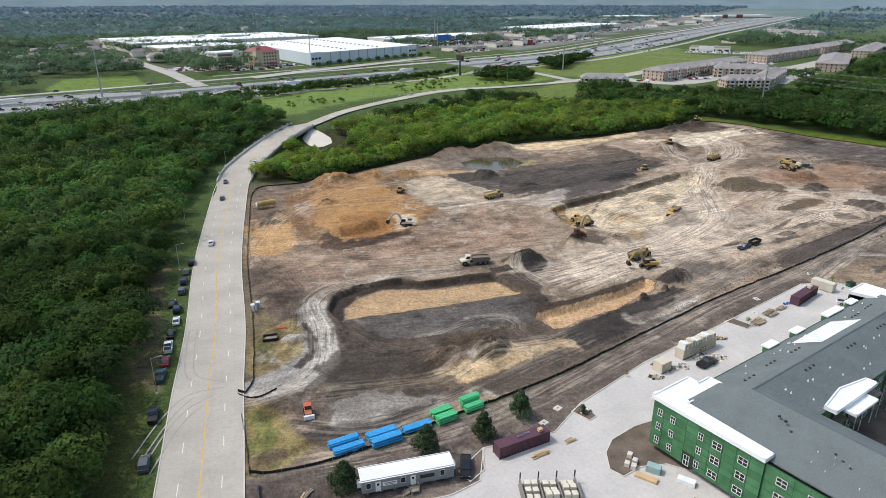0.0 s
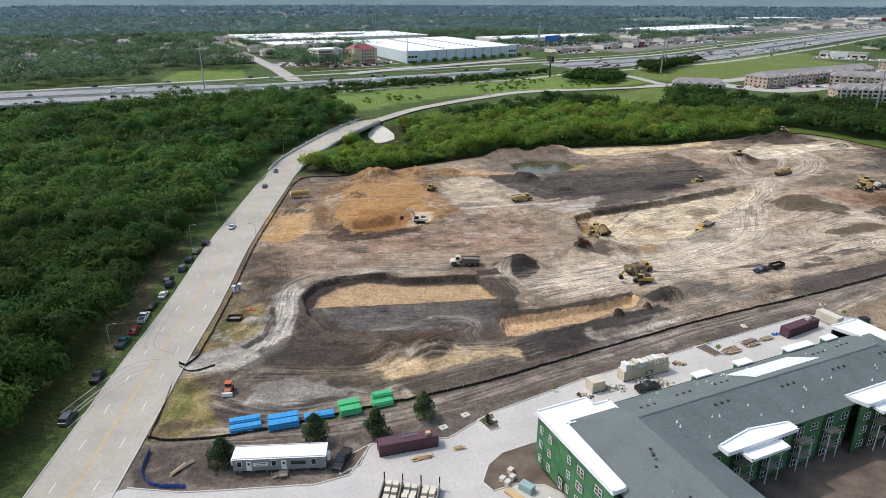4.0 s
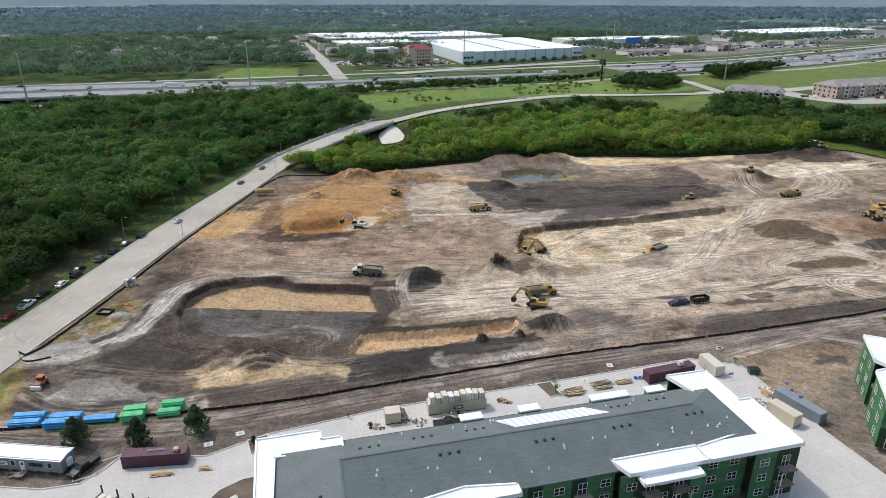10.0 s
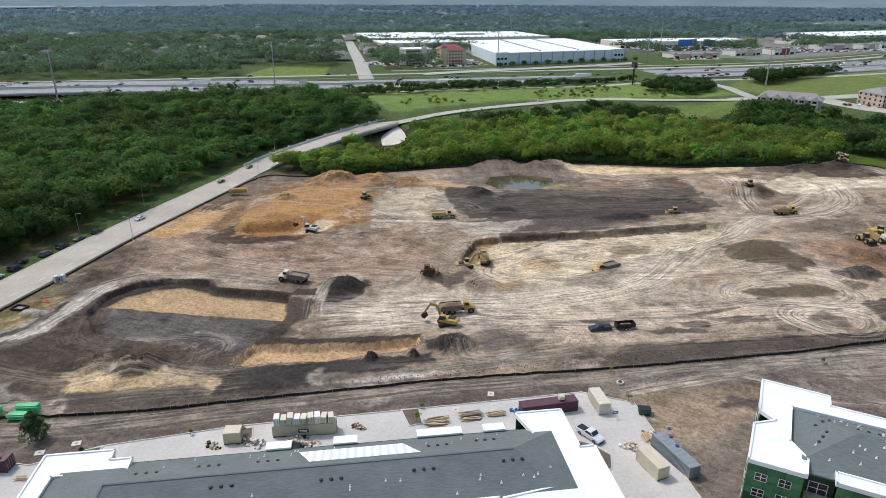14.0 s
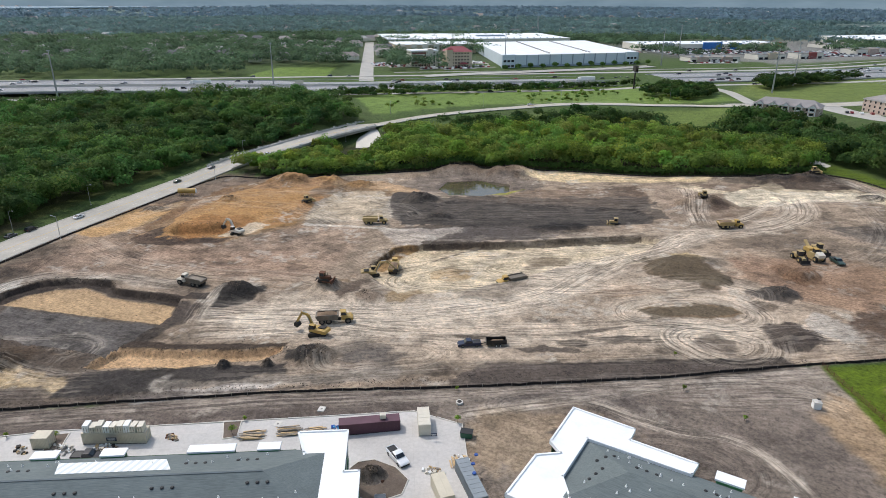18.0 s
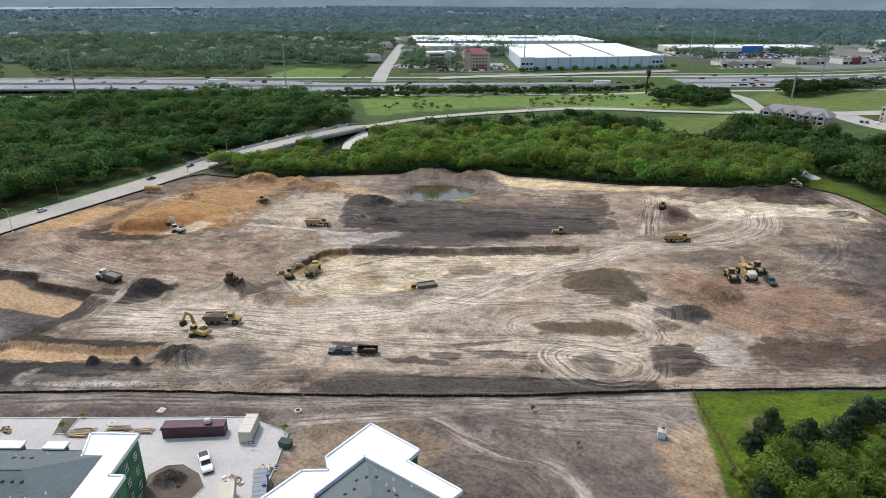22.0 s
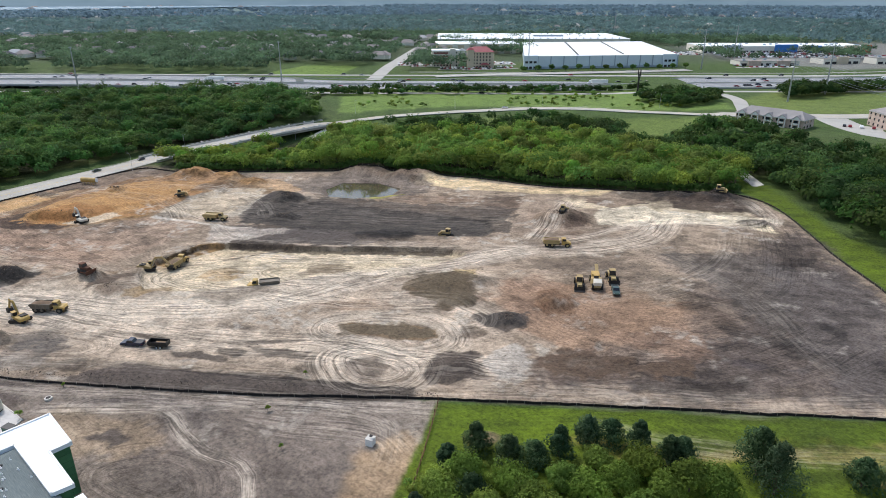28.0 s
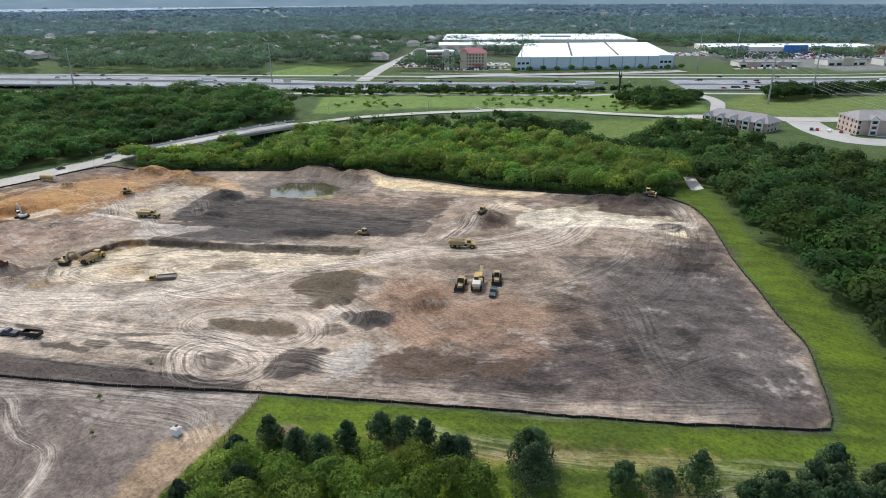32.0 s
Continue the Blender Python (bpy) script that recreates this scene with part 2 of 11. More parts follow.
# ---- mesh tools ----
class MB:
    """Collects vertices and faces of one mesh."""
    def __init__(self):
        self.v, self.f = [], []

    def add(self, vs, fs):
        o = len(self.v)
        self.v += [tuple(p) for p in vs]
        self.f += [tuple(i + o for i in q) for q in fs]
        return self

    def box(self, cx, cy, z0, sx, sy, h, rot=0.0, top=1.0, topy=None):
        """A box on z0; top, topy: how much its top is narrowed."""
        topy = top if topy is None else topy
        co, si = math.cos(rot), math.sin(rot)
        vs = []
        for z, kx, ky in ((z0, 1, 1), (z0 + h, top, topy)):
            for x, y in ((-1, -1), (1, -1), (1, 1), (-1, 1)):
                X, Y = x * sx / 2 * kx, y * sy / 2 * ky
                vs.append((cx + X * co - Y * si, cy + X * si + Y * co, z))
        return self.add(vs, [(3, 2, 1, 0), (4, 5, 6, 7), (0, 1, 5, 4), (1, 2, 6, 5), (2, 3, 7, 6), (3, 0, 4, 7)])

    def prism(self, pts, z0, z1):
        """An upright prism over a counter-clockwise outline; z1 may be a list."""
        n = len(pts)
        z1 = z1 if isinstance(z1, (list, tuple)) else [z1] * n
        vs = [(x, y, z0) for x, y in pts] + [(x, y, z) for (x, y), z in zip(pts, z1)]
        return self.add(vs, [tuple(range(n - 1, -1, -1)), tuple(range(n, 2 * n))] + [(i, (i + 1) % n, (i + 1) % n + n, i + n) for i in range(n)])

    def side(self, prof, y0, y1, inset=0.0):
        """An outline in x and z, drawn across from y0 to y1; the ends pulled in by inset."""
        n = len(prof)
        cx, cz = sum(p[0] for p in prof) / n, sum(p[1] for p in prof) / n
        k = 1 - inset
        rings = [(y0, k), (y0 + (y1 - y0) * 0.06, 1), (y1 - (y1 - y0) * 0.06, 1), (y1, k)] if inset else [(y0, 1), (y1, 1)]
        vs = [((x - cx) * s + cx, y, (z - cz) * s + cz) for y, s in rings for x, z in prof]
        fs = [tuple(range(n)), tuple(range(len(vs) - 1, len(vs) - 1 - n, -1))]
        for r in range(len(rings) - 1):
            fs += [(r * n + i, r * n + n + i, r * n + n + (i + 1) % n, r * n + (i + 1) % n) for i in range(n)]
        return self.add(vs, [q[::-1] for q in fs])

    def rod(self, p, q, r, r2=None, n=8):
        p, q = Vector(p), Vector(q)
        r2 = r if r2 is None else r2
        t = (q - p).to_track_quat("Z", "Y").to_matrix()
        vs = [tuple(o + t @ Vector((k * math.cos(2 * math.pi * i / n), k * math.sin(2 * math.pi * i / n), 0))) for o, k in ((p, r), (q, r2)) for i in range(n)]
        return self.add(vs, [tuple(range(n - 1, -1, -1)), tuple(range(n, 2 * n))] + [(i, (i + 1) % n, (i + 1) % n + n, i + n) for i in range(n)])

    def beam(self, p, q, w, h):
        """A square bar from p to q."""
        p, q = Vector(p), Vector(q)
        d = (q - p).normalized()
        s = d.cross(Vector((0, 0, 1)))
        s = s.normalized() if s.length > 1e-4 else Vector((1, 0, 0))
        u = s.cross(d)
        vs = [tuple(o + s * a * w / 2 + u * b * h / 2) for o in (p, q) for a, b in ((-1, -1), (1, -1), (1, 1), (-1, 1))]
        return self.add(vs, [(0, 1, 2, 3), (7, 6, 5, 4), (1, 0, 4, 5), (2, 1, 5, 6), (3, 2, 6, 7), (0, 3, 7, 4)])


def mesh_of(name, mb, mat, smooth=False):
    me = bpy.data.meshes.new(name)
    me.from_pydata(mb.v, [], mb.f)
    me.materials.append(mat)
    if smooth:
        me.shade_smooth()
    return me


def part(name, mb, mat, parent=None, label="", at=None, smooth=False):
    ob = new(name, mb if isinstance(mb, bpy.types.Mesh) else mesh_of(name, mb, mat, smooth))
    if parent:
        ob.parent = parent
    if at:
        ob.matrix_basis = at
    return tagged(ob, label)


def thing(name, label, category, x=0, y=0, z=None, turn=0.0, group="", kind=""):
    """An Empty at a thing's base, to hold its parts."""
    ob = new(name)
    ob.empty_display_size = 0.5
    ob.matrix_basis = pose(x, y, ground_z(x, y) if z is None else z, 0, 0, turn)
    return tagged(ob, label, category, group, kind)


def raw_mesh(name, verts, faces, mat, attrs=None, smooth=False, normals=None):
    """A mesh straight from arrays: faces of one size. attrs: colour per vertex."""
    me = bpy.data.meshes.new(name)
    k = faces.shape[1]
    me.vertices.add(len(verts))
    me.vertices.foreach_set("co", np.ascontiguousarray(verts, np.float32).ravel())
    me.loops.add(faces.size)
    me.loops.foreach_set("vertex_index", np.ascontiguousarray(faces, np.int32).ravel())
    me.polygons.add(len(faces))
    me.polygons.foreach_set("loop_start", np.arange(0, faces.size, k, dtype=np.int32))
    for key, col in (attrs or {}).items():
        a = me.color_attributes.new(key, "FLOAT_COLOR", "POINT")
        a.data.foreach_set("color", np.c_[col, np.ones(len(col))].astype(np.float32).ravel())
    me.update(calc_edges=True)
    me.materials.append(mat)
    if smooth or normals is not None:
        me.shade_smooth()
    if normals is not None:
        me.normals_split_custom_set_from_vertices(normals)
    return me


# ---- the lie of the land ----
GRID = 0.68                                     # metres between points on the building site
CA, SA = math.cos(radians(38)), math.sin(radians(38))


def to_ud(x, y):
    """Along the site's fence, and away from it."""
    return x * CA + y * SA, -x * SA + y * CA


def from_ud(u, d):
    return u * CA - d * SA, u * SA + d * CA


def step(a, b, v):
    t = np.clip((v - a) / (b - a), 0, 1)
    return t * t * (3 - 2 * t)


LATTICE = np.random.RandomState(7).rand(256, 256)


def patch(x, y, size, seed=0):
    """Smooth noise of that size, 0 to 1."""
    x, y = np.asarray(x) / size + seed * 17.3, np.asarray(y) / size + seed * 5.7
    i, j = np.floor(x).astype(int), np.floor(y).astype(int)
    fx, fy = x - i, y - j
    fx, fy = fx * fx * (3 - 2 * fx), fy * fy * (3 - 2 * fy)
    g = lambda a, b: LATTICE[(i + a) % 256, (j + b) % 256]  # noqa: E731
    return (g(0, 0) * (1 - fx) + g(1, 0) * fx) * (1 - fy) + (g(0, 1) * (1 - fx) + g(1, 1) * fx) * fy


def rough(x, y, size, seed=0, octaves=4):
    return sum(patch(x, y, size / 2 ** k, seed + k) / 2 ** k for k in range(octaves)) / sum(1 / 2 ** k for k in range(octaves)) - 0.5


def inside(x, y, pts):
    """Metres into (plus) or out of (minus) an outline."""
    x, y = np.asarray(x, float), np.asarray(y, float)
    best, odd = np.full(x.shape, 1e12), np.zeros(x.shape, bool)
    for (ax, ay), (bx, by) in zip(pts, pts[1:] + pts[:1]):
        ex, ey = bx - ax, by - ay
        t = np.clip(((x - ax) * ex + (y - ay) * ey) / (ex * ex + ey * ey), 0, 1)
        best = np.minimum(best, (x - ax - t * ex) ** 2 + (y - ay - t * ey) ** 2)
        if ey:
            odd ^= ((ay > y) != (by > y)) & (x < (y - ay) / ey * ex + ax)
    return np.where(odd, 1, -1) * np.sqrt(best)


# outlines of the plan
ROAD_LINE = [(12, -100), (-15, -8), (-33, 54), (-44.3, 93.5), (-53, 123), (-61.3, 153), (-75.3, 197), (-87, 240), (-96, 275), (-102.5, 303), (-106.2, 330), (-105, 362), (-101.5, 392), (-96, 416), (-89, 434), (-78, 461), (-66, 482), (-47, 510), (-36, 524), (-8, 559.5), (29, 585), (68, 597), (98, 601), (120, 609), (147, 628), (172, 647), (198, 674), (240, 722), (300, 790)]
SITE = [(-35.6, 94.5), (-21, 98.8), (6, 115), (26, 127.5), (53, 148), (81, 168.8), (113, 189.7), (146.5, 213), (180.5, 238.8), (217.5, 265), (245, 284), (267, 302.5), (272.5, 307.5), (273, 313), (260, 341.4), (250.6, 352.9), (238.1, 369.6), (222.6, 389.4), (201.1, 419.4), (186.7, 434.4), (170.9, 440.7), (153.8, 429.8), (117.9, 416.9), (91.7, 407.6), (68, 403), (51, 397.9), (9.9, 378.7), (-2.1, 368.8), (-25, 350), (-46, 329), (-60, 311), (-72.5, 304), (-87, 298), (-88, 292), (-87, 277), (-78, 242.4), (-66.4, 199.7), (-52.4, 155.6), (-44.1, 125.5)]
PIT_ONE = [(-27, 152.8), (-32.8, 163.4), (-32.8, 173.4), (-27.1, 180.3), (-13, 185.6), (-6.9, 183.3), (15.6, 189.3), (18, 186.9), (24, 180.2), (25.5, 173.6), (26.3, 162.4), (27.6, 156.9), (5.4, 149.4), (-14.5, 146.4)]
TAN_ONE = [(-27.6, 160.2), (-28.6, 167.3), (-25.6, 174.7), (-18.9, 180.1), (-11.3, 180.6), (-6.1, 179.9), (16.5, 186), (19.1, 182.9), (22.9, 180.7), (23.8, 176.9), (7.8, 172.1), (-13.8, 165)]
TERRACE = [(-24.9, 160.3), (23.8, 175.8), (26.6, 165.9), (27.2, 158.7), (15.6, 155.1), (4.8, 150.5), (-5.7, 148.5), (-14.9, 149.6), (-21, 154.7)]
TAN_TWO = [(26.2, 161.3), (36.9, 166.3), (50.8, 173.2), (63.1, 182.9), (65, 180.2), (63.5, 175.2), (55, 167.7), (48.8, 162), (39.6, 157.4), (33, 152.4), (29.6, 150.8), (27.6, 154.7)]
SAND_PIT = [(52.1, 232.6), (48.8, 239.4), (46.9, 247.6), (45.6, 256.8), (54, 264.9), (73, 277.5), (89.4, 292.2), (108.4, 308.1), (117.7, 313.5), (125.9, 313.6), (125.1, 298), (116.9, 283.2), (107.7, 274.8), (96.7, 251.6), (83.4, 234.3), (72, 223.2), (61.4, 227.1)]
ORANGE_PIT = [(-39.1, 224.9), (-40.4, 231.3), (-31.6, 239), (-26.6, 246.1), (-19.4, 242.1), (-18.1, 235), (-25.9, 223), (-34, 223.3)]
POND = [(12.7, 339.9), (10.2, 353.6), (24.2, 366.3), (39.6, 366.4), (46.6, 353.3), (39.3, 338), (26.3, 329.9)]
ORANGE = [(-67.6, 261.7), (-64.6, 292.9), (-52.1, 312.6), (-24.1, 316.8), (-12.5, 302.7), (-13.6, 273.6), (-21.6, 256.2), (-16.6, 237.4), (-28.5, 220.7), (-43.7, 224.2), (-55.8, 241.5)]
DARK_ROLL = [(28.8, 308.7), (32.3, 323.4), (48.8, 330.3), (72.9, 337.7), (107, 349.8), (117.3, 340.2), (117.9, 332.3), (100.6, 320.4), (85, 304.2), (64.8, 295.5), (44.2, 286.5), (32.3, 279.9), (25.1, 289.1)]
MOUNDS = [  # x, y, height, radius, soil
    (27.3, 199.7, 2.4, 5.5, 0), (72.9, 182.7, 2.0, 4.5, 0), (173.1, 297, 2.2, 4.6, 5), (139.8, 292.9, 1.1, 8, 5), (149, 280.9, 0.8, 5, 5),
    (-54.2, 308.3, 3.2, 9, 2), (-37.2, 317, 2.4, 7, 2), (-19.8, 320, 1.8, 6, 2), (20.2, 313.4, 2.6, 6, 0), (130.3, 368.4, 2.6, 9, 1), (11.5, 140.6, 1.8, 5, 0), (1.2, 136.6, 1.4, 5, 1),
    (48.3, 217.2, 1.6, 4, 1), (63.1, 216.7, 1.2, 5, 1), (-38.9, 145.7, 1.1, 2.8, 4), (174, 251.8, 0.9, 6, 5), (168.1, 279.9, 1.1, 4.5, 0), (-69.8, 241.8, 1.0, 4, 0), (39.2, 297.7, 1.3, 5, 0),
    (58.3, 168.2, 1.2, 1.4, 0), (66.5, 174.2, 1.2, 1.2, 0), (168.1, 430, 1.8, 8, 0), (152, 423, 1.2, 8, 0), (192.9, 404.4, 1.0, 5, 0), (-50.5, 267, 1.4, 4, 0), (5.7, 373.2, 2.6, 10, 1), (31.7, 381.4, 2.8, 11, 1),
    (118.3, 139.1, 0.0, 1, 0), (111.9, 154.8, 1.5, 2.5, 0), (196.5, 233.6, 0.8, 4, 1), (87, 311.3, 0.9, 9, 0), (-33.5, 98.9, 0.8, 3, 1),
]


def land(x, y):
    """The broad lie of the land: the site falls away to the creek in the north-west, the country rises past it."""
    x, y = np.asarray(x, float), np.asarray(y, float)
    u = np.clip((x * 0.788 + y * 0.616 - 200) / 100, -1.9, 1.6)
    v = np.clip((-x * 0.616 + y * 0.788 - 150) / 100, -1.2, 2.4)
    site = -2.98 + 0.983 * u - 2.438 * v + 0.517 * u * u - 0.718 * u * v - 0.177 * v * v
    site = site - 1.3 * np.exp(-((x - 115) ** 2 + (y - 325) ** 2) / 35 ** 2) + 3.2 * np.exp(-((x - 185) ** 2 + (y - 440) ** 2) / 55 ** 2)
    d = -0.643 * x + 0.766 * y
    far = 4.5 * step(300, 480, d) + 4.5 * step(530, 690, d)
    w = np.maximum(step(250, 430, d), step(240, 520, x * 0.766 + y * 0.643 - 200))
    low = site * (1 - w) + far * w
    along = x * 0.766 + y * 0.643
    q = step(400, 480, along) * step(280, 340, d + 0.7 * np.clip(along - 470, 0, 110)) * (1 - step(560, 700, d))
    return low * (1 - q) + 6.8 * q          # the level ground under the brick flats


def land_z(x, y):
    return float(land(x, y))


ROUGH = [(8.5, 143.7, 9, 0.9), (18.4, 148.8, 7, 0.6), (40.9, 148.5, 7, 0.7), (198.8, 270.1, 14, 0.5), (208, 279.6, 14, 0.5), (137.4, 281.7, 8, 0.8), (165.3, 276.7, 5, 1), (66, 282.5, 8, 0.8), (152.8, 413.4, 9, 0.9), (-12.2, 324.6, 10, 1.2), (-41.6, 304.6, 12, 0.9), (19, 310.6, 8, 1), (172.9, 251, 7, 0.7), (66.7, 167.9, 8, 0.6), (-24.6, 148.3, 8, 0.8), (-4.5, 138.8, 9, 0.6)]   # tumbled soil: x, y, radius, height


def height(x, y):
    x, y = np.asarray(x, float), np.asarray(y, float)
    z = land(x, y)
    z = z - 4.0 * np.exp(-((y - 362) / 30) ** 2) * np.exp(-((x + 100) / 60) ** 2)
    z = z - 4.2 * step(0, 6, inside(x, y, [(-104, 420), (-88, 428), (-70, 414), (-64, 400), (-74, 378), (-104, 376)]))
    near = (x > -120) & (x < 290) & (y > 60) & (y < 460)
    if not np.any(near):
        return z
    xs, ys = x[near], y[near]
    site = step(-1, 4, inside(xs, ys, SITE))
    wob = rough(xs, ys, 6, 3) * 3.0
    h = np.zeros(xs.shape)
    h += site * (rough(xs, ys, 22, 1) * 1.5 + rough(xs, ys, 3.2, 2, 3) * 0.5)
    h -= 1.7 * step(0, 0.8, inside(xs, ys, PIT_ONE) + wob * 0.6)
    h -= 0.5 * step(0, 0.8, inside(xs, ys, TAN_ONE))
    h -= 2.0 * step(0, 1.2, inside(xs, ys, TAN_TWO) + wob * 0.25)
    h -= 1.7 * step(0, 0.8, inside(xs, ys, SAND_PIT) + wob * 0.3)
    h -= 3.4 * step(0, 5.0, inside(xs, ys, ORANGE_PIT) + wob)
    h += 1.2 * step(0, 6.0, inside(xs, ys, ORANGE) + wob)
    h -= 2.6 * step(-3, 4.0, inside(xs, ys, POND) + wob * 0.5)
    h -= 0.8 * step(0, 3.0, inside(xs, ys, DARK_ROLL))
    lumps = rough(xs, ys, 2.6, 9, 3)
    for mx, my, mr, mh in ROUGH:
        h += mh * np.exp(-((xs - mx) ** 2 + (ys - my) ** 2) / mr ** 2) * (1.6 * rough(xs, ys, 2.2, 14, 3) + 0.25)
    for mx, my, mh, mr, _ in MOUNDS:
        du, dd = to_ud(xs - mx, ys - my)
        r2 = (du * du * 0.6 + dd * dd * 1.2) / mr ** 2
        h += mh * 1.3 * np.exp(-r2 * r2 * 1.6) * (1 + 0.7 * lumps)
        # rough ground of the cleared land on the near side of the fence
    h += (1 - site) * step(40, 90, xs) * rough(xs, ys, 12, 5) * 0.7 * (inside(xs, ys, LOT) < -1)
    z = z.copy()
    z[near] += h
    return z


LOT = [(-39.1, 61.7), (-38.2, 76.1), (-31, 81.8), (-20.8, 82.7), (-13.7, 84.7), (1.5, 89.2), (6.7, 92.7), (7.9, 101.9), (22.6, 106.8), (29.6, 116.5), (48.4, 133.1), (77.9, 154.3), (107.6, 175.8), (118.8, 176.9), (127, 165), (133.9, 154.5), (146.1, 138.4), (149.9, 118.2), (99.5, 74.4), (40, 30), (-20, 36)]


def ground_z(x, y):
    return float(height(np.array([float(x)]), np.array([float(y)]))[0])


# ---- the ground: one sheet out to the horizon ----
def axis(lo, hi, fine, ends, mid, mid_step):
    """Even steps of fine from lo to hi, steps of mid_step out to mid, then ever longer ones to ends."""
    a = list(np.arange(lo, hi + fine, fine))
    for way, stop, far in ((-1, mid[0], ends[0]), (1, mid[1], ends[1])):
        v, s, out = (lo if way < 0 else a[-1]), fine, []
        while abs(v - far) > 1 and (far - v) * way > 0:
            s = min(s * 1.35, mid_step) if (stop - v) * way > 0 else s * 1.3
            v += way * s
            out.append(v)
        a = out[::-1] + a if way < 0 else a + out
    return np.array(a)


def refine(a, lo, hi):
    """More lines between lo and hi."""
    keep = a[(a < lo) | (a > hi)]
    return np.sort(np.r_[keep, np.arange(lo + 0.2, hi - 0.2, 0.5)])


AU = refine(axis(0, 416, GRID, (-6500, 6500), (-420, 1150), 9), 60, 270)
AD = refine(axis(24, 272, GRID, (-3500, 6500), (-60, 760), 7), 84, 150)
UU, DD = np.meshgrid(AU, AD)
GX, GY = from_ud(UU, DD)
GXF, GYF = GX.ravel(), GY.ravel()
GZ = height(GXF, GYF)
SOIL = np.zeros((GXF.size, 3))
WOB = rough(GXF, GYF, 8, 11) * 5 + rough(GXF, GYF, 2.0, 13, 3) * 2.8


def lay(col, w):
    SOIL[:] = SOIL * (1 - w[:, None]) + np.array(col) * w[:, None]


def spread(pts, col, soft=1.5, amount=1.0, edge=0.6, mottle=0.0, seed=1):
    """Soil of one kind over an outline with an uneven edge."""
    soft = soft * 0.6
    xs, ys = [p[0] for p in pts], [p[1] for p in pts]
    m = 8 + soft
    k = np.nonzero((GXF > min(xs) - m) & (GXF < max(xs) + m) & (GYF > min(ys) - m) & (GYF < max(ys) + m))[0]
    w = step(-soft, soft, inside(GXF[k], GYF[k], pts) + WOB[k] * edge) * amount
    if mottle:
        w = w * np.clip(1 - mottle + 2 * mottle * (rough(GXF[k], GYF[k], 7, seed) + 0.5), 0, 1)
    SOIL[k] = SOIL[k] * (1 - w[:, None]) + np.array(col) * w[:, None]


S = {"verge": c(84, 90, 46), "woods": c(58, 62, 34), "meadow": c(76, 94, 48), "dirt": c(152, 134, 114), "brown": c(138, 112, 88), "dark": c(66, 59, 52), "black": c(50, 47, 44), "tan": c(188, 160, 120), "orange": c(160, 122, 78),
     "sand": c(205, 187, 156), "pale": c(182, 163, 141), "red": c(176, 126, 90), "gravel": c(152, 147, 139), "grass": c(88, 105, 22), "dry": c(158, 138, 86), "lane": c(142, 129, 116), "field": c(84, 96, 56), "town": c(84, 94, 68)}
DH = -0.643 * GXF + 0.766 * GYF
lay(S["meadow"], np.ones(GXF.size))
lay(S["field"], step(0.0, 0.2, rough(GXF, GYF, 60, 21)) * 0.5)
lay(S["woods"], step(0, 3, inside(GXF, GYF, [(-500, -300), (-65, -60), (-54.6, 61.8), (-70.5, 129.4), (-90.5, 185.3), (-111.6, 236.1), (-127.3, 302.6), (-122, 404.8), (-150, 440), (-170, 490), (-500, 300)])) )
lay(S["woods"], step(-3, 1, inside(GXF, GYF, [(-103.6, 310.5), (-66.9, 309.1), (-22.1, 362.2), (44.8, 405.7), (118.6, 425.5), (165.2, 450.9), (170, 540), (110, 540), (60, 540), (20, 510), (-20, 470), (-51.5, 445), (-70.5, 437.4), (-86.7, 391.7)]) + WOB * 2))
lay(S["town"], step(690, 760, DH) * 0.8)
lay(c(74, 88, 60), step(690, 760, DH) * step(-0.05, 0.1, rough(GXF, GYF, 140, 31)) * 0.8)
lay(S["dry"], step(900, 1400, DH) * step(0.12, 0.25, rough(GXF, GYF, 260, 37)) * 0.6)
# Haze put into the soil colour: far ground goes pale blue-green with distance.
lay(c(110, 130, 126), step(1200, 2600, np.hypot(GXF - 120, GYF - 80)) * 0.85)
UH = GXF * 0.766 + GYF * 0.643
DB = DH - 0.145 * ((UH - 690) + np.hypot(UH - 690, 70))
lay(c(132, 130, 124), step(585, 640, UH) * step(640, 660, DB) * (1 - step(940, 1000, DB)) * step(-0.12, -0.02, rough(GXF, GYF, 130, 39)) * 0.9)
spread([(-63.9, 72.2), (-54.7, 88.6), (-66, 122.1), (-86.2, 182.1), (-107.6, 235.9), (-121.1, 293), (-135, 302), (-113.3, 224.5), (-90.6, 157.9), (-73, 93)], S["verge"], 2, 0.9, 0.8, 0.2)
spread([(-74.5, 128.4), (-63.9, 122.1), (-94.6, 204.2), (-100.3, 200.1)], c(120, 110, 82), 2, 0.7, 0.8, 0.4)
spread([(-106.1, 446.6), (-165, 500), (-250, 480), (-100, 600), (20, 690), (90, 660), (108, 625), (70, 603), (30, 585), (-4, 565), (-36, 541), (-62, 518), (-84, 486.1)], c(116, 138, 68), 4, 0.9, 1.0, 0.3)
spread([(95, 669), (105, 780), (156, 832), (277, 980), (358, 1021), (334, 917), (371, 832), (213, 702), (177, 652), (133, 640)], c(112, 126, 64), 4, 0.9, 1.0, 0.3)
spread([(-72, 440), (-40, 470), (-10, 520), (40, 560), (95, 590), (118, 600), (116, 556), (106, 520), (90, 515), (60, 545), (10, 500), (-30, 455)], c(106, 122, 60), 3, 0.9, 1.0, 0.3)
spread([(-330, 540), (-300, 535), (-262, 580), (-300, 640), (-345, 600)], c(112, 134, 62), 4, 0.9, 1.0, 0.3)
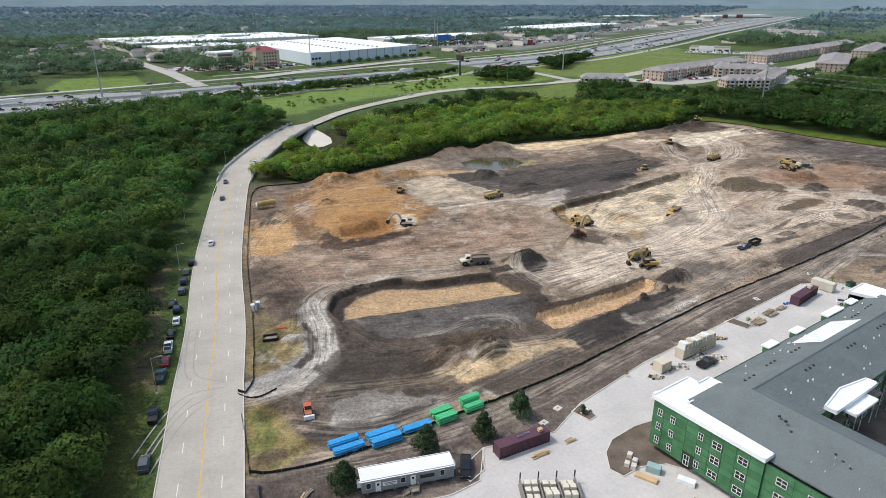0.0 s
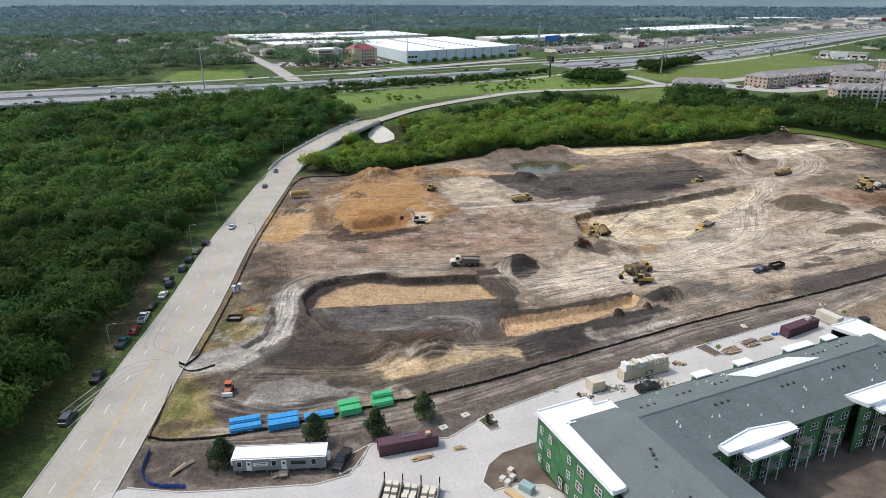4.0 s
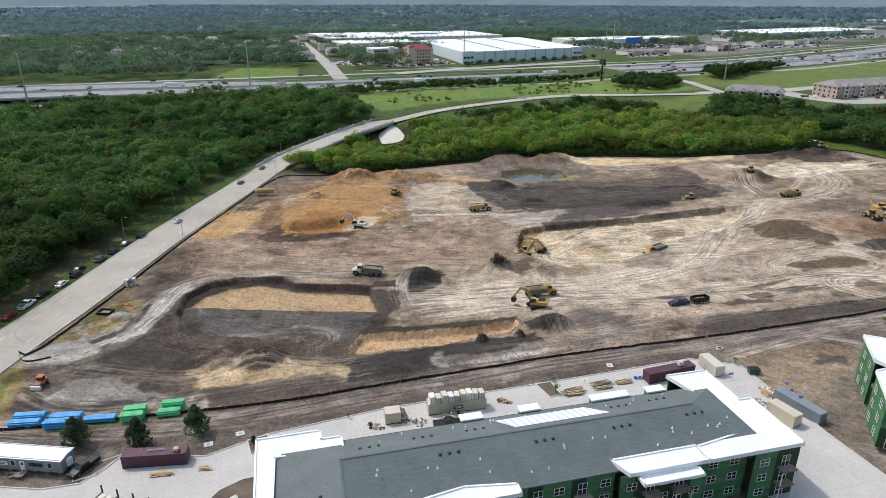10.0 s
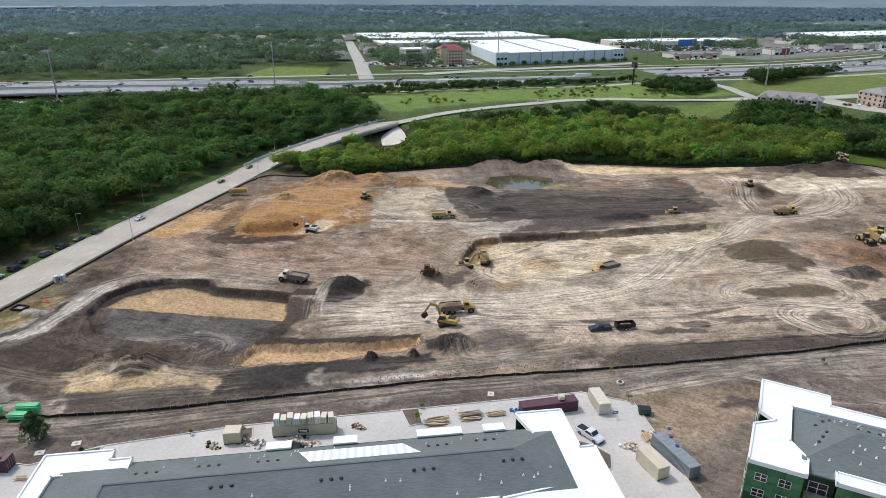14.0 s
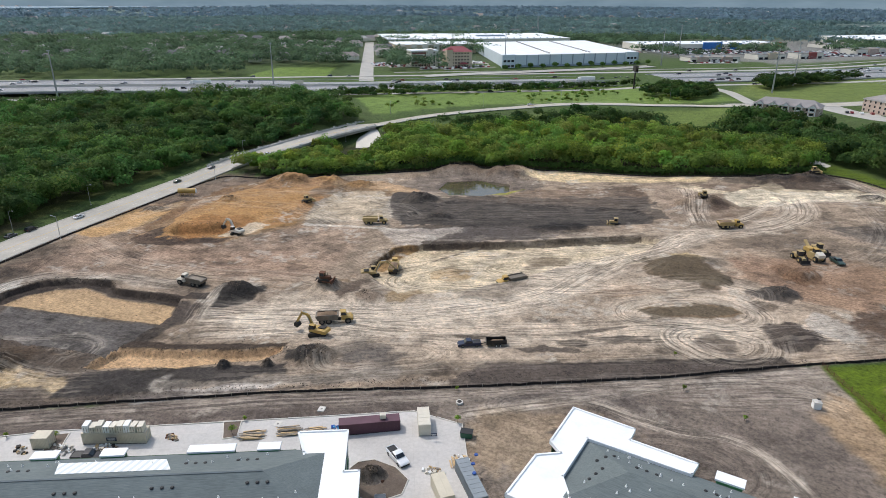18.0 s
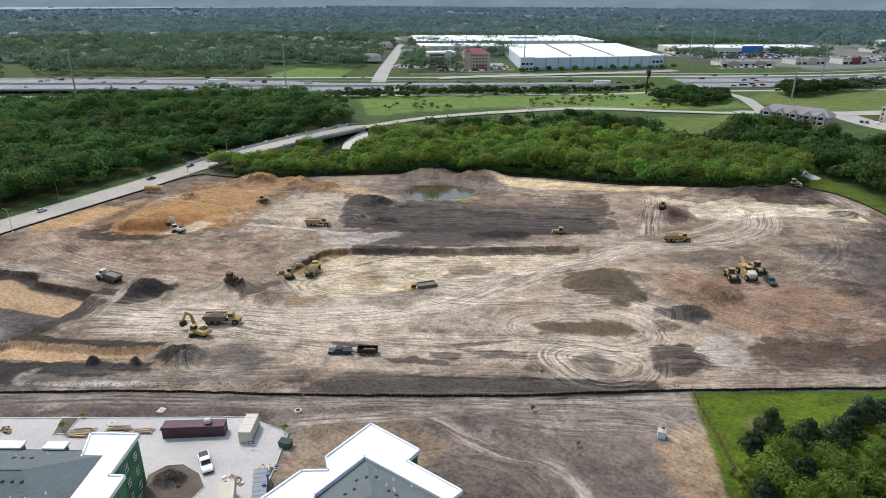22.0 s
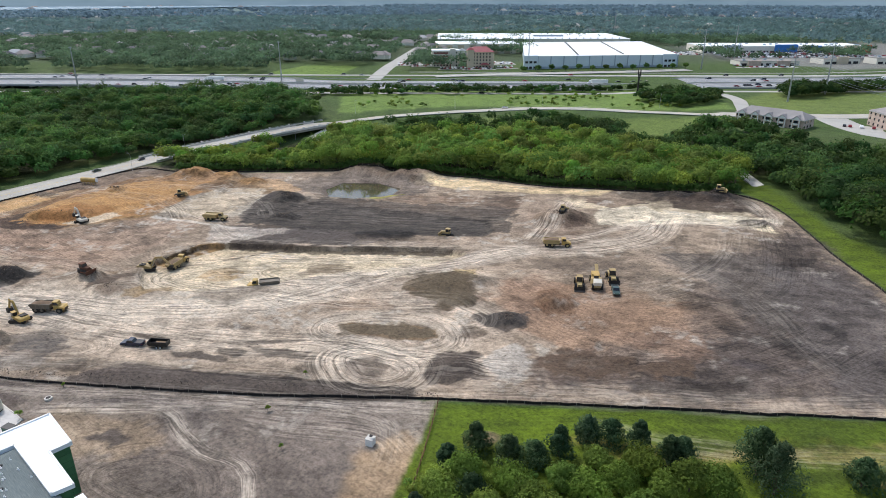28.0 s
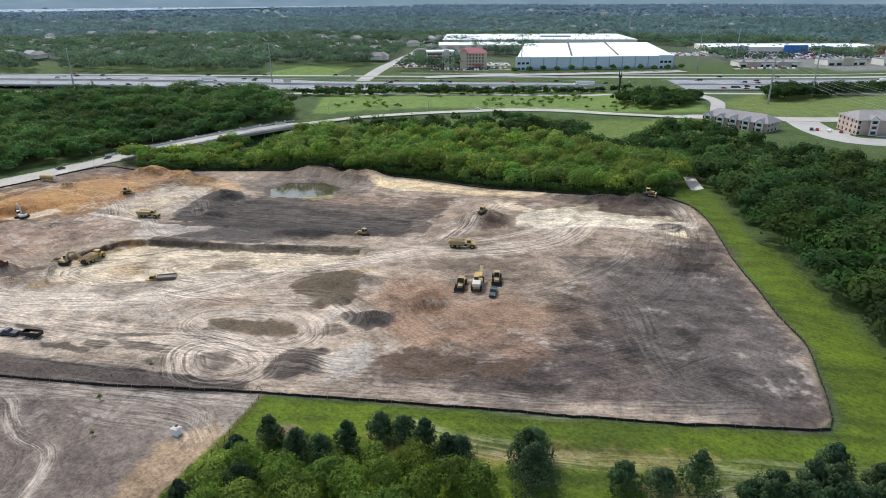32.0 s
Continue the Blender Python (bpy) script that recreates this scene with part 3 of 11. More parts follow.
# cleared land on the near side of the fence, up to its corner post
spread([(-40, 40), (-38.5, 92.7), (-11.2, 102.7), (26.3, 126.9), (62.8, 155.8), (111.5, 190), (180.1, 238.3), (200.6, 206.7), (240.2, 149.9), (120, 20)], S["lane"], 1.0, mottle=0.1)
spread([(117.7, 179.5), (139.9, 206), (176.1, 231.4), (196.6, 204.8), (179.9, 179), (139.9, 186.7)], c(116, 104, 94), 4, 0.6, 1.5, 0.5)
spread([(121.9, 161.1), (139.9, 178.6), (149.9, 192.3), (137.9, 197), (117.7, 181.6)], c(176, 152, 122), 3, 0.6, 1.5, 0.4)
spread([(-32.5, 98.8), (18.2, 120.8), (62.8, 153.7), (111.5, 187.9), (129.8, 201.4), (125.7, 204.7), (58.5, 160), (7.9, 122.1), (-36.7, 102)], c(104, 91, 80), 2, 0.8, 0.6, 0.3)
spread([(180.3, 216.3), (182.3, 227.2), (186.3, 228), (198.5, 212.7), (206.8, 195), (190.5, 199)], c(188, 158, 122), 2.5, 0.75, 0.8, 0.3)
spread([(134.9, 182.9), (136.9, 188.9), (142.9, 189.6), (141.9, 185.6)], c(92, 84, 78), 0.8, 0.85, 0.6, 0.3)
spread([(155, 218.5), (160, 226.3), (168, 227.8), (165, 221.9), (160, 217.1)], c(112, 104, 98), 1.2, 0.7, 0.8, 0.5)
spread([(152, 180.1), (152.9, 187.1), (162.1, 190.9), (168.2, 187.7), (158, 179.9)], c(108, 98, 88), 1.5, 0.75, 1.0, 0.5)
spread([(119.7, 187.6), (131.8, 199.3), (146, 206.8), (149.9, 200.4), (129.8, 187.1)], c(118, 108, 100), 2.0, 0.6, 1.2, 0.5)
# green strip between the fence and the thicket, and along the site's end
spread([(180.6, 237.4), (217.5, 263.6), (245, 282.6), (267, 301.1), (274.5, 307), (275, 314), (261.2, 342.2), (251.8, 353.7), (239.3, 370.4), (223.8, 390.2), (202.3, 420.2), (187.9, 435.2), (173.9, 446.7), (155.5, 493.1), (177.8, 470.2), (217.1, 418.6), (237.6, 395.3), (255.2, 372), (290, 332), (330, 300), (260, 190), (205, 190)], S["grass"], 0.8, 1.0, 0.2, 0.12)
spread([(205.5, 244.1), (230.8, 258.8), (262.6, 285.8), (258.7, 275.8), (226.8, 249.2)], S["dry"], 3, 0.5, 1.5, 0.6)
spread([(255.8, 267.9), (270.6, 277.7), (285.3, 295.6), (290.1, 285.5), (271.1, 258.3)], c(176, 156, 112), 2, 0.55, 1.0, 0.6)
spread([(-38.3, 90.6), (-11.2, 102.7), (26.3, 126.9), (62.8, 155.8), (107.4, 187), (111.7, 175.7), (77.2, 154.3), (48.9, 132.6), (22.6, 107.3), (-11.7, 85.2), (-32, 82.3)], c(102, 91, 83), 2, 0.85, 0.8, 0.3)
# the site
spread(SITE, S["dirt"], 0.6, 1.0, 0.1)
spread([(-95.8, 304.8), (-87.5, 235.5), (-47.6, 120.8), (-32.5, 98.8), (-26.2, 186), (-16.9, 206.7), (-51.8, 250.3), (-66.9, 307)], c(122, 104, 88), 6, 0.8, 2.0, 0.3, 79)
spread([(-83.7, 239.7), (-66.7, 197.5), (-15.9, 192.1), (35.8, 210.3), (35.1, 239), (-7.2, 221.1), (-49, 212.9)], c(160, 136, 112), 6, 0.7, 2, 0.4, 3)
spread([(-47.8, 197.1), (15, 205.8), (33.3, 220.9), (13.6, 239.8), (-12.3, 217.1)], c(164, 132, 108), 5, 0.5, 2, 0.5, 4)
spread([(36.9, 184.3), (56.9, 210.5), (109.1, 238.7), (165.1, 262.7), (180, 249.3), (119.5, 207), (78.6, 185.1)], S["pale"], 5, 0.9, 1.5, 0.25, 5)
spread([(88.4, 218.8), (119.3, 266.5), (139.7, 306.4), (165.1, 286.5), (184, 261.2), (150, 237.2)], S["pale"], 5, 0.85, 1.5, 0.3, 6)
spread([(154, 282.5), (154.1, 299.6), (164.2, 308.7), (181.1, 312.6), (196.9, 316.8), (215.8, 320.4), (219.8, 301.5), (205, 285.8), (195, 274.5), (182, 275.5), (164.1, 285.6)], c(157, 127, 102), 5, 0.8, 2, 0.25, 7)
spread([(185.1, 254.1), (220.7, 275.1), (268.5, 310), (254.5, 338.6), (222, 384.8), (196.1, 360.7), (205.9, 307.8), (196, 283.5)], c(128, 112, 98), 6, 0.85, 2.5, 0.35, 8)
spread([(196.2, 260.4), (222.8, 272), (274.5, 308.8), (272.5, 316), (255.5, 342.8), (220, 390.8), (205.8, 408.9), (204.1, 372.4), (215.8, 327.8), (213.9, 293)], c(88, 79, 73), 6, 0.8, 2.5, 0.25, 61)
spread([(195.9, 329.1), (219.7, 317), (239.6, 342.4), (214, 383.9), (196.1, 372.8)], c(104, 92, 82), 5, 0.6, 2, 0.5, 9)
spread([(105.9, 376.2), (150, 394.1), (195.9, 407.1), (187.9, 418.8), (168.1, 415.9), (139.7, 410.7), (116.6, 395.7)], S["sand"], 3, 0.9, 1.5, 0.25, 11)
spread([(118.6, 418.9), (160.1, 439.1), (178.1, 441), (195.8, 412.7), (176, 418.3), (139.7, 408.6)], S["dark"], 2, 0.7, 1.5, 0.5, 12)
spread([(31.7, 381.4), (42.8, 373), (68, 379.7), (125, 408.6), (126.1, 419.9), (92.7, 404.7), (53.5, 395.6)], c(212, 188, 148), 2, 0.95, 0.5, 0.1, 13)
spread(DARK_ROLL, S["dark"], 1.0, 0.7, 0.5, 0.1, 14)
spread([(35.3, 278.1), (55.6, 290.1), (97.4, 318.1), (89.5, 292.9), (51.8, 264.2), (45.2, 271)], c(96, 86, 78), 1.5, 0.85, 1.2, 0.3, 86)
spread([(33.2, 320.4), (61.2, 332), (101.6, 364.2), (93, 377.9), (45.5, 353.4)], S["brown"], 2, 0.7, 1.0, 0.4, 15)
spread([(27.9, 271.9), (55.8, 277), (93.3, 308.9), (84.8, 315.8), (44.8, 290.7)], S["dark"], 2, 0.75, 1.5, 0.5, 16)
spread([(108, 380.1), (122.9, 386), (141.8, 370.3), (145.9, 353.6), (129.2, 346.8), (118.6, 356.3)], c(118, 98, 80), 3, 0.8, 1.5, 0.4, 17)
spread(SAND_PIT, S["sand"], 1.2, 1.0, 0.4, 0.08, 18)
spread([(46.7, 249.3), (48.1, 260), (72.9, 278.2), (77.3, 269.2), (56.3, 251), (52.3, 231.9)], c(176, 142, 94), 1.2, 0.8, 0.5, 0.3, 19)
spread([(50.2, 229.9), (43, 213.1), (48.6, 206.7), (54.7, 214.8)], c(150, 122, 92), 2, 0.6, 1.0, 0.4, 21)
spread([(-3.7, 304.6), (4.5, 322.2), (24.6, 314.2), (25.4, 285.2), (8.1, 279.4), (-7.2, 280.1)], c(186, 174, 156), 2.5, 0.9, 1.0, 0.15, 22)
spread([(-62.4, 245), (-73, 284.1), (-57.5, 313.7), (-16.6, 323.3), (10, 323), (6, 310.8), (-20.8, 290.7), (0.1, 256.6), (-7, 240.4), (-10.9, 227.5), (-33.9, 221.8), (-45.1, 215.9)], c(150, 122, 90), 2, 0.9, 1.2, 0.25, 23)
spread([(-59.6, 275), (-39.9, 298.2), (-25.1, 288.6), (-4.3, 257.9), (-12.4, 239.5), (-22.8, 230), (-40.3, 233.6)], c(166, 128, 82), 1.0, 0.9, 0.8, 0.15, 80)
spread([(-49.4, 215.9), (-44.2, 229.5), (-17.5, 230.9), (-6.5, 225.2), (-33.2, 213.5)], c(96, 74, 54), 1.0, 0.85, 1.0, 0.3, 81)
spread([(-57.4, 275), (-53.6, 286.1), (-43, 294.9), (-46.8, 281.4)], c(112, 80, 50), 0.8, 0.8, 0.8, 0.3, 82)
spread([(-20.7, 288.4), (0.3, 314.5), (25.4, 283), (-2.3, 263.3)], c(172, 158, 138), 0.9, 0.9, 0.5, 0.1, 83)
spread([(-1.1, 259.9), (20.4, 267.9), (40.8, 275.6), (40.7, 277.8), (19.2, 270.1), (-2.3, 262.7)], c(216, 206, 188), 0.5, 0.9, 0.2, 0.1, 84)
spread([(6, 310.8), (11, 325.2), (21.3, 314.4), (30.9, 281.6), (24.3, 285.3)], c(88, 80, 72), 0.9, 0.9, 0.5, 0.2, 85)
spread([(-60.5, 250.5), (-48.1, 263.5), (-41, 250.1), (-51.2, 237.1)], S["brown"], 3, 0.7, 1.5, 0.4, 24)
spread([(-67.5, 205.8), (-79.4, 239.7), (-69.7, 239.5), (-58.2, 207.7)], c(180, 146, 100), 1.2, 0.9, 0.4, 0.1, 25)
spread([(-77.6, 246.3), (-66.8, 246.1), (-55, 230.7), (-43.2, 217.8), (-57.6, 213)], c(190, 158, 124), 3, 0.7, 1.5, 0.4, 26)
spread([(-20.8, 234.3), (-10.2, 238.3), (-10.5, 247.1), (-19.1, 247.3)], c(222, 202, 172), 1.5, 0.8, 0.5, 0.1, 27)
spread([(-45.8, 222.1), (-28.2, 216.5), (-13.8, 223.4), (-16.4, 229.8), (-31.1, 224.9), (-44.2, 230.6)], S["dark"], 1.5, 0.75, 1.0, 0.4, 28)
spread([(4.4, 324.5), (-7, 336.4), (-1.8, 366.8), (20.9, 385.9), (49.3, 380.4), (58.4, 363.6), (43.8, 333.1)], c(122, 110, 98), 3, 0.9, 0.8, 0.2, 29)
spread([(39.3, 338), (45.6, 346.5), (52, 357.4), (47.9, 341.8)], c(150, 148, 50), 1.2, 0.9, 0.4, 0.2, 30)
spread([(-32.7, 129.9), (-20.9, 120.5), (11.7, 132.3), (32, 146.3), (33.8, 153.4), (26.5, 184.7), (20.1, 189.1), (-2.8, 182.4), (-25.6, 176.7), (-34.3, 167.6), (-31.5, 152.9)], c(92, 83, 74), 1.2, 0.9, 0.7, 0.2, 31)
spread([(-69.8, 182.8), (-50, 128.1), (-39.8, 128), (-39.3, 165.6), (-19.8, 183.8), (19.8, 193.2), (15.3, 199.6), (-30.8, 192.4), (-52, 197.1)], c(104, 92, 80), 3, 0.8, 1.2, 0.3, 55)
spread(TERRACE, c(102, 96, 90), 0.7, 0.95, 0.25, 0.1, 32)
spread([(-13.5, 145.3), (7, 150), (25.5, 153.7), (29.8, 148.4), (9.6, 136.5), (-6.9, 131.6)], c(112, 94, 76), 2, 0.8, 1.5, 0.5, 34)
spread([(38.3, 140), (33.9, 148.3), (36.9, 152.3), (43, 157.8), (55.2, 165.7), (69.5, 176.1), (73.7, 174), (58.5, 160), (50.4, 153.1), (46.5, 143.9)], S["black"], 0.9, 0.95, 0.6, 0.2, 37)
spread([(48.4, 150), (50.3, 157.2), (56.4, 160), (58.6, 155.9), (52.6, 148.9)], c(150, 144, 136), 1.5, 0.8, 1.0, 0.3, 78)
spread([(48.5, 145.9), (64.7, 160.9), (97.2, 184.4), (95, 189.5), (64.6, 167), (44.2, 151.1)], c(176, 164, 148), 1.5, 0.7, 0.8, 0.4, 38)
spread([(-32.5, 99.9), (-10.2, 106.9), (26.2, 131), (62.6, 159.9), (111.4, 195.1), (150, 222.8), (150, 226.9), (107.3, 198.3), (58.5, 163.1), (18, 133.3), (-16.7, 113.1), (-32.7, 106.1)], S["dark"], 1.2, 0.6, 0.9, 0.4, 39)
spread([(-48.7, 121.9), (-39.4, 117.5), (-29.3, 123.7), (-26.1, 135), (-30.5, 152.9), (-35.3, 167.6), (-41.4, 165.6), (-38, 146.7), (-39, 132.1)], S["gravel"], 1.2, 0.85, 0.5, 0.2, 40)
spread([(-37.4, 121.7), (-26.7, 106), (-10.2, 106.9), (22.1, 131.1), (13.8, 135.4), (-12.9, 125.5)], c(98, 88, 78), 2, 0.85, 1.0, 0.3, 56)
spread([(-22.7, 108), (-16.7, 115.2), (-2.5, 121.2), (-0.2, 117), (-14.4, 110)], c(148, 142, 134), 1.5, 0.85, 0.8, 0.2, 41)
spread([(-47.6, 119.7), (-44.5, 94.8), (-37.5, 94.7), (-26.6, 102.9), (-33, 111.3), (-39.4, 117.5)], c(126, 110, 82), 1.5, 0.9, 0.8, 0.4, 42)
spread([(-46.3, 113.5), (-43.7, 96.9), (-39.6, 96.8), (-41.1, 111.4)], c(104, 110, 62), 1.0, 0.6, 0.8, 0.6, 43)
spread([(-69.2, 178.8), (-59.5, 155.5), (-50, 128.1), (-42.1, 134.2), (-42.8, 149.9), (-56.7, 176.4)], c(130, 116, 88), 1.5, 0.9, 0.8, 0.4, 44)
spread([(-71.9, 185), (-56, 165.9), (-46.9, 182.3), (-58.9, 203.6)], c(120, 106, 90), 3, 0.6, 1.5, 0.4, 45)
spread([(-71.1, 300.4), (-58.5, 311.5), (-91.8, 300.8), (-85.5, 275.2)], c(104, 92, 80), 3, 0.6, 1.5, 0.4, 46)
spread([(117.3, 249.7), (127.6, 253.2), (139.8, 264.9), (133.7, 267.5), (121.4, 257.8)], S["brown"], 1, 0.7, 0.6, 0.4, 57)
spread([(102.6, 267.7), (117.1, 275.4), (127.4, 285.5), (121.1, 288.4), (104.6, 276.3)], c(150, 132, 100), 1, 0.7, 0.6, 0.4, 58)
spread([(187, 267), (191, 277.8), (203.1, 275.9), (214.2, 287.2), (216.2, 281), (205.2, 266.8), (195.2, 260.5)], c(92, 76, 66), 2, 0.8, 1.6, 0.5, 65)
spread([(178.2, 354), (193.2, 370), (212, 369.9), (224.8, 345.3), (228.7, 314.6), (214.8, 322.5), (203.9, 336.9), (189, 342.3)], c(100, 92, 84), 4, 0.75, 2, 0.35, 66)
spread([(132.4, 398.4), (151, 401.9), (182, 401.5), (198.9, 403.3), (202.9, 398.5), (189, 398.1), (167.2, 388.3), (158.1, 388.7), (137.6, 383.1)], c(224, 206, 170), 1.2, 0.9, 0.6, 0.15, 67)
spread([(15.6, 193.3), (25.9, 199.3), (30.2, 194.9), (34.9, 184.5), (30.7, 182.5), (24.1, 188.9)], c(150, 140, 126), 1, 0.7, 0.6, 0.3, 77)
spread([(82.8, 180.8), (95.1, 186.5), (90.9, 192.8), (78.5, 187.1)], c(120, 110, 100), 1.5, 0.7, 1.0, 0.5, 51)
spread([(111.2, 225), (119.4, 230.8), (117.4, 233), (109.1, 227.2)], c(110, 98, 86), 0.7, 0.7, 0.5, 0.3, 54)


# broad soils, from the clay in the west to the sand in the north-east
spread([(-54, 176.9), (-51.7, 204), (-11.8, 226.3), (-0.8, 257), (24.5, 271.4), (40.4, 231.8), (33.7, 216.9), (1.6, 204), (-30.4, 179.8)], c(162, 137, 116), 4, 0.6, 1.2, 0.3, 101)
spread([(36.4, 203.4), (49, 220.3), (63.1, 218.3), (72, 223.2), (111.1, 290.2), (116.3, 247.3), (99, 220.8), (71.3, 190.6), (43.8, 184.2), (40.3, 194.4)], c(200, 184, 162), 4, 0.6, 1.2, 0.3, 102)
spread([(27.3, 271.3), (55.7, 288.7), (75.6, 298.4), (76.4, 290.8), (60.6, 270), (54.6, 263.8), (44.9, 259.9)], c(178, 166, 152), 1.2, 0.8, 0.6, 0.2, 103)
spread([(46, 336.6), (63.4, 363.8), (104.1, 384.1), (109.7, 353.8), (72.9, 337.7), (54.7, 335.8)], c(128, 108, 90), 1.5, 0.8, 0.8, 0.3, 105)
spread([(28.8, 308.7), (32.3, 323.4), (48.8, 330.3), (72.9, 337.7), (107, 349.8), (117.3, 340.2), (117.9, 332.3), (100.6, 320.4), (85, 304.2), (64.8, 295.5), (44.2, 286.5), (32.3, 279.9), (25.1, 289.1)], c(80, 73, 67), 1, 0.85, 0.6, 0.35, 106)
spread([(-61.9, 280.2), (-64, 313.3), (-55.7, 321.1), (-33.2, 315.9), (-21, 304.7), (-21.5, 292.9), (-46.7, 275.8)], c(160, 125, 90), 1.5, 0.85, 0.8, 0.3, 109)
spread([(-36.6, 320.2), (-14.7, 333.3), (9.8, 328.4), (14, 318.9), (-5.5, 319.7), (-21.5, 314.1)], c(176, 146, 112), 1.2, 0.85, 0.7, 0.3, 110)
spread([(-21, 304.7), (-5.5, 319.7), (6.4, 309), (17.9, 285.1), (12.4, 274.8), (-6.2, 266.8), (-11, 278.1)], c(188, 170, 144), 1.2, 0.9, 0.5, 0.15, 111)
spread([(-34.4, 241.5), (-45.4, 257.8), (-44.7, 273.7), (-26.9, 287.5), (-19.3, 294.2), (-11.4, 273), (-7.6, 259.8), (-11.4, 249.2), (-19.4, 242.1), (-21.5, 235.3), (-35.4, 227.1), (-40.4, 227.3)], c(170, 128, 84), 1, 0.9, 0.5, 0.2, 112)
spread([(-39.1, 224.9), (-40.4, 231.3), (-31.6, 239), (-26.1, 232.6), (-25.9, 223), (-34, 223.3)], c(122, 86, 57), 0.7, 0.9, 0.3, 0.2, 113)
spread([(-42.9, 212.9), (-44, 217.4), (-36.6, 224.1), (-25.9, 223), (-18.5, 232.5), (-17.7, 237.5), (-11.1, 236.8), (-12.7, 227.1), (-24, 216.3), (-36.1, 211.3)], c(90, 74, 62), 0.8, 0.9, 0.5, 0.25, 114)
spread([(-62.1, 208.7), (-65.2, 223), (-70.1, 242.8), (-70.5, 258), (-58.6, 245), (-55.6, 228.8), (-53, 214.2)], c(192, 158, 114), 1, 0.85, 0.4, 0.2, 115)
spread([(-53.5, 248.1), (-58.1, 258.2), (-56, 278), (-48.1, 277.1), (-48.7, 260.8), (-48.4, 251.2)], c(120, 88, 60), 0.8, 0.7, 0.6, 0.3, 116)
spread([(52.1, 232.6), (48.8, 239.4), (46.9, 247.6), (45.6, 256.8), (54, 264.9), (73, 277.5), (89.4, 292.2), (108.4, 308.1), (117.7, 313.5), (125.9, 313.6), (125.1, 298), (116.9, 283.2), (107.7, 274.8), (96.7, 251.6), (83.4, 234.3), (72, 223.2), (61.4, 227.1)], c(206, 187, 155), 1, 0.85, 0.4, 0.12, 118)
spread([(49.7, 238.2), (44.7, 256.3), (48.5, 261.9), (52.8, 262.9), (51.4, 253.3), (53.6, 239.1)], c(146, 114, 72), 0.6, 0.95, 0.2, 0.1, 119)
spread([(66.7, 246.4), (69.7, 252.8), (78.8, 255.9), (82.4, 250.4), (76.7, 243.5), (70.4, 241.7)], c(178, 148, 106), 1, 0.8, 0.4, 0.2, 120)
spread([(137.3, 381.1), (135.6, 389.9), (149, 403.8), (156.8, 399.1), (168.9, 404.6), (185, 410.2), (196.2, 415.1), (201.8, 411.5), (189.5, 399.5), (173.6, 390.4), (159.7, 376.5), (145.8, 370.4)], c(216, 201, 174), 1, 0.95, 0.5, 0.1, 140)
spread([(152.4, 416.9), (159.8, 433.8), (173.5, 437.5), (176.1, 425.5), (186.4, 417.6), (176, 409.7), (160.5, 406.5)], c(94, 80, 68), 0.8, 0.95, 0.6, 0.25, 141)
spread([(121.3, 402.6), (144.5, 411.7), (149.6, 407.4), (138.6, 393.9), (125.7, 394)], c(114, 96, 82), 0.8, 0.9, 0.6, 0.3, 142)
spread([(122, 343.8), (107.6, 375.2), (104.8, 390.7), (115.9, 392.8), (130.2, 381.2), (144.1, 363.2), (140.2, 352.2), (129.6, 345)], c(146, 128, 110), 1, 0.8, 0.5, 0.2, 143)
spread([(123.5, 366.7), (119.3, 384), (133.5, 378.5), (142.9, 365), (137.5, 359.5)], c(92, 76, 64), 0.7, 0.9, 0.5, 0.2, 144)
spread([(84.1, 371.4), (96.9, 388.3), (113.2, 359.2), (109.7, 347.5), (102.2, 350.7)], c(104, 88, 74), 0.9, 0.85, 0.6, 0.3, 145)
spread([(152.8, 300.7), (156.4, 309.9), (179.4, 311.2), (198.7, 307.4), (210.9, 300.6), (218.5, 292.1), (213.9, 284.7), (194.8, 286.8), (175.4, 287.6), (163.2, 287)], c(152, 124, 102), 3, 0.7, 1.5, 0.3, 146)
spread([(168.7, 291.7), (163.9, 301.1), (167, 305.4), (174.9, 302.1), (180.1, 294), (174.2, 289)], c(124, 94, 72), 0.8, 0.9, 0.4, 0.2, 147)
spread([(189.3, 267), (193, 277.5), (206.5, 281.8), (215.5, 289.6), (216.5, 285.3), (207.3, 269.3), (201.2, 261), (195.5, 263.9)], c(106, 92, 80), 1.2, 0.85, 1.2, 0.45, 148)
spread([(220.5, 293.8), (223.5, 296.3), (229, 296.2), (228.8, 293.6), (223.3, 291.1)], c(94, 84, 80), 0.7, 0.9, 0.4, 0.1, 149)
spread([(232.3, 297.6), (236.1, 304.6), (238.9, 303.8), (237.9, 299.6), (234.1, 296.6)], c(92, 84, 78), 0.8, 0.8, 0.8, 0.4, 150)
spread([(207.5, 365.8), (229.2, 373.1), (250.8, 346.2), (261.8, 332.5), (266.3, 308.3), (251.5, 297.2), (241.6, 299.7), (229.7, 317.7)], c(108, 100, 94), 5, 0.65, 2, 0.3, 151)
spread([(-35.5, 94.8), (-38.9, 104.9), (-42.3, 117), (-40.2, 118.3), (-32.8, 112.6), (-29.9, 106.8), (-24.7, 103.2), (-29.8, 97)], c(150, 134, 86), 0.8, 0.9, 0.5, 0.35, 153)
spread([(-34.7, 96), (-38, 104.1), (-40.7, 115.5), (-35.8, 111.7), (-32.8, 103.7), (-31.9, 97.5)], c(106, 116, 62), 0.8, 0.7, 0.8, 0.6, 154)
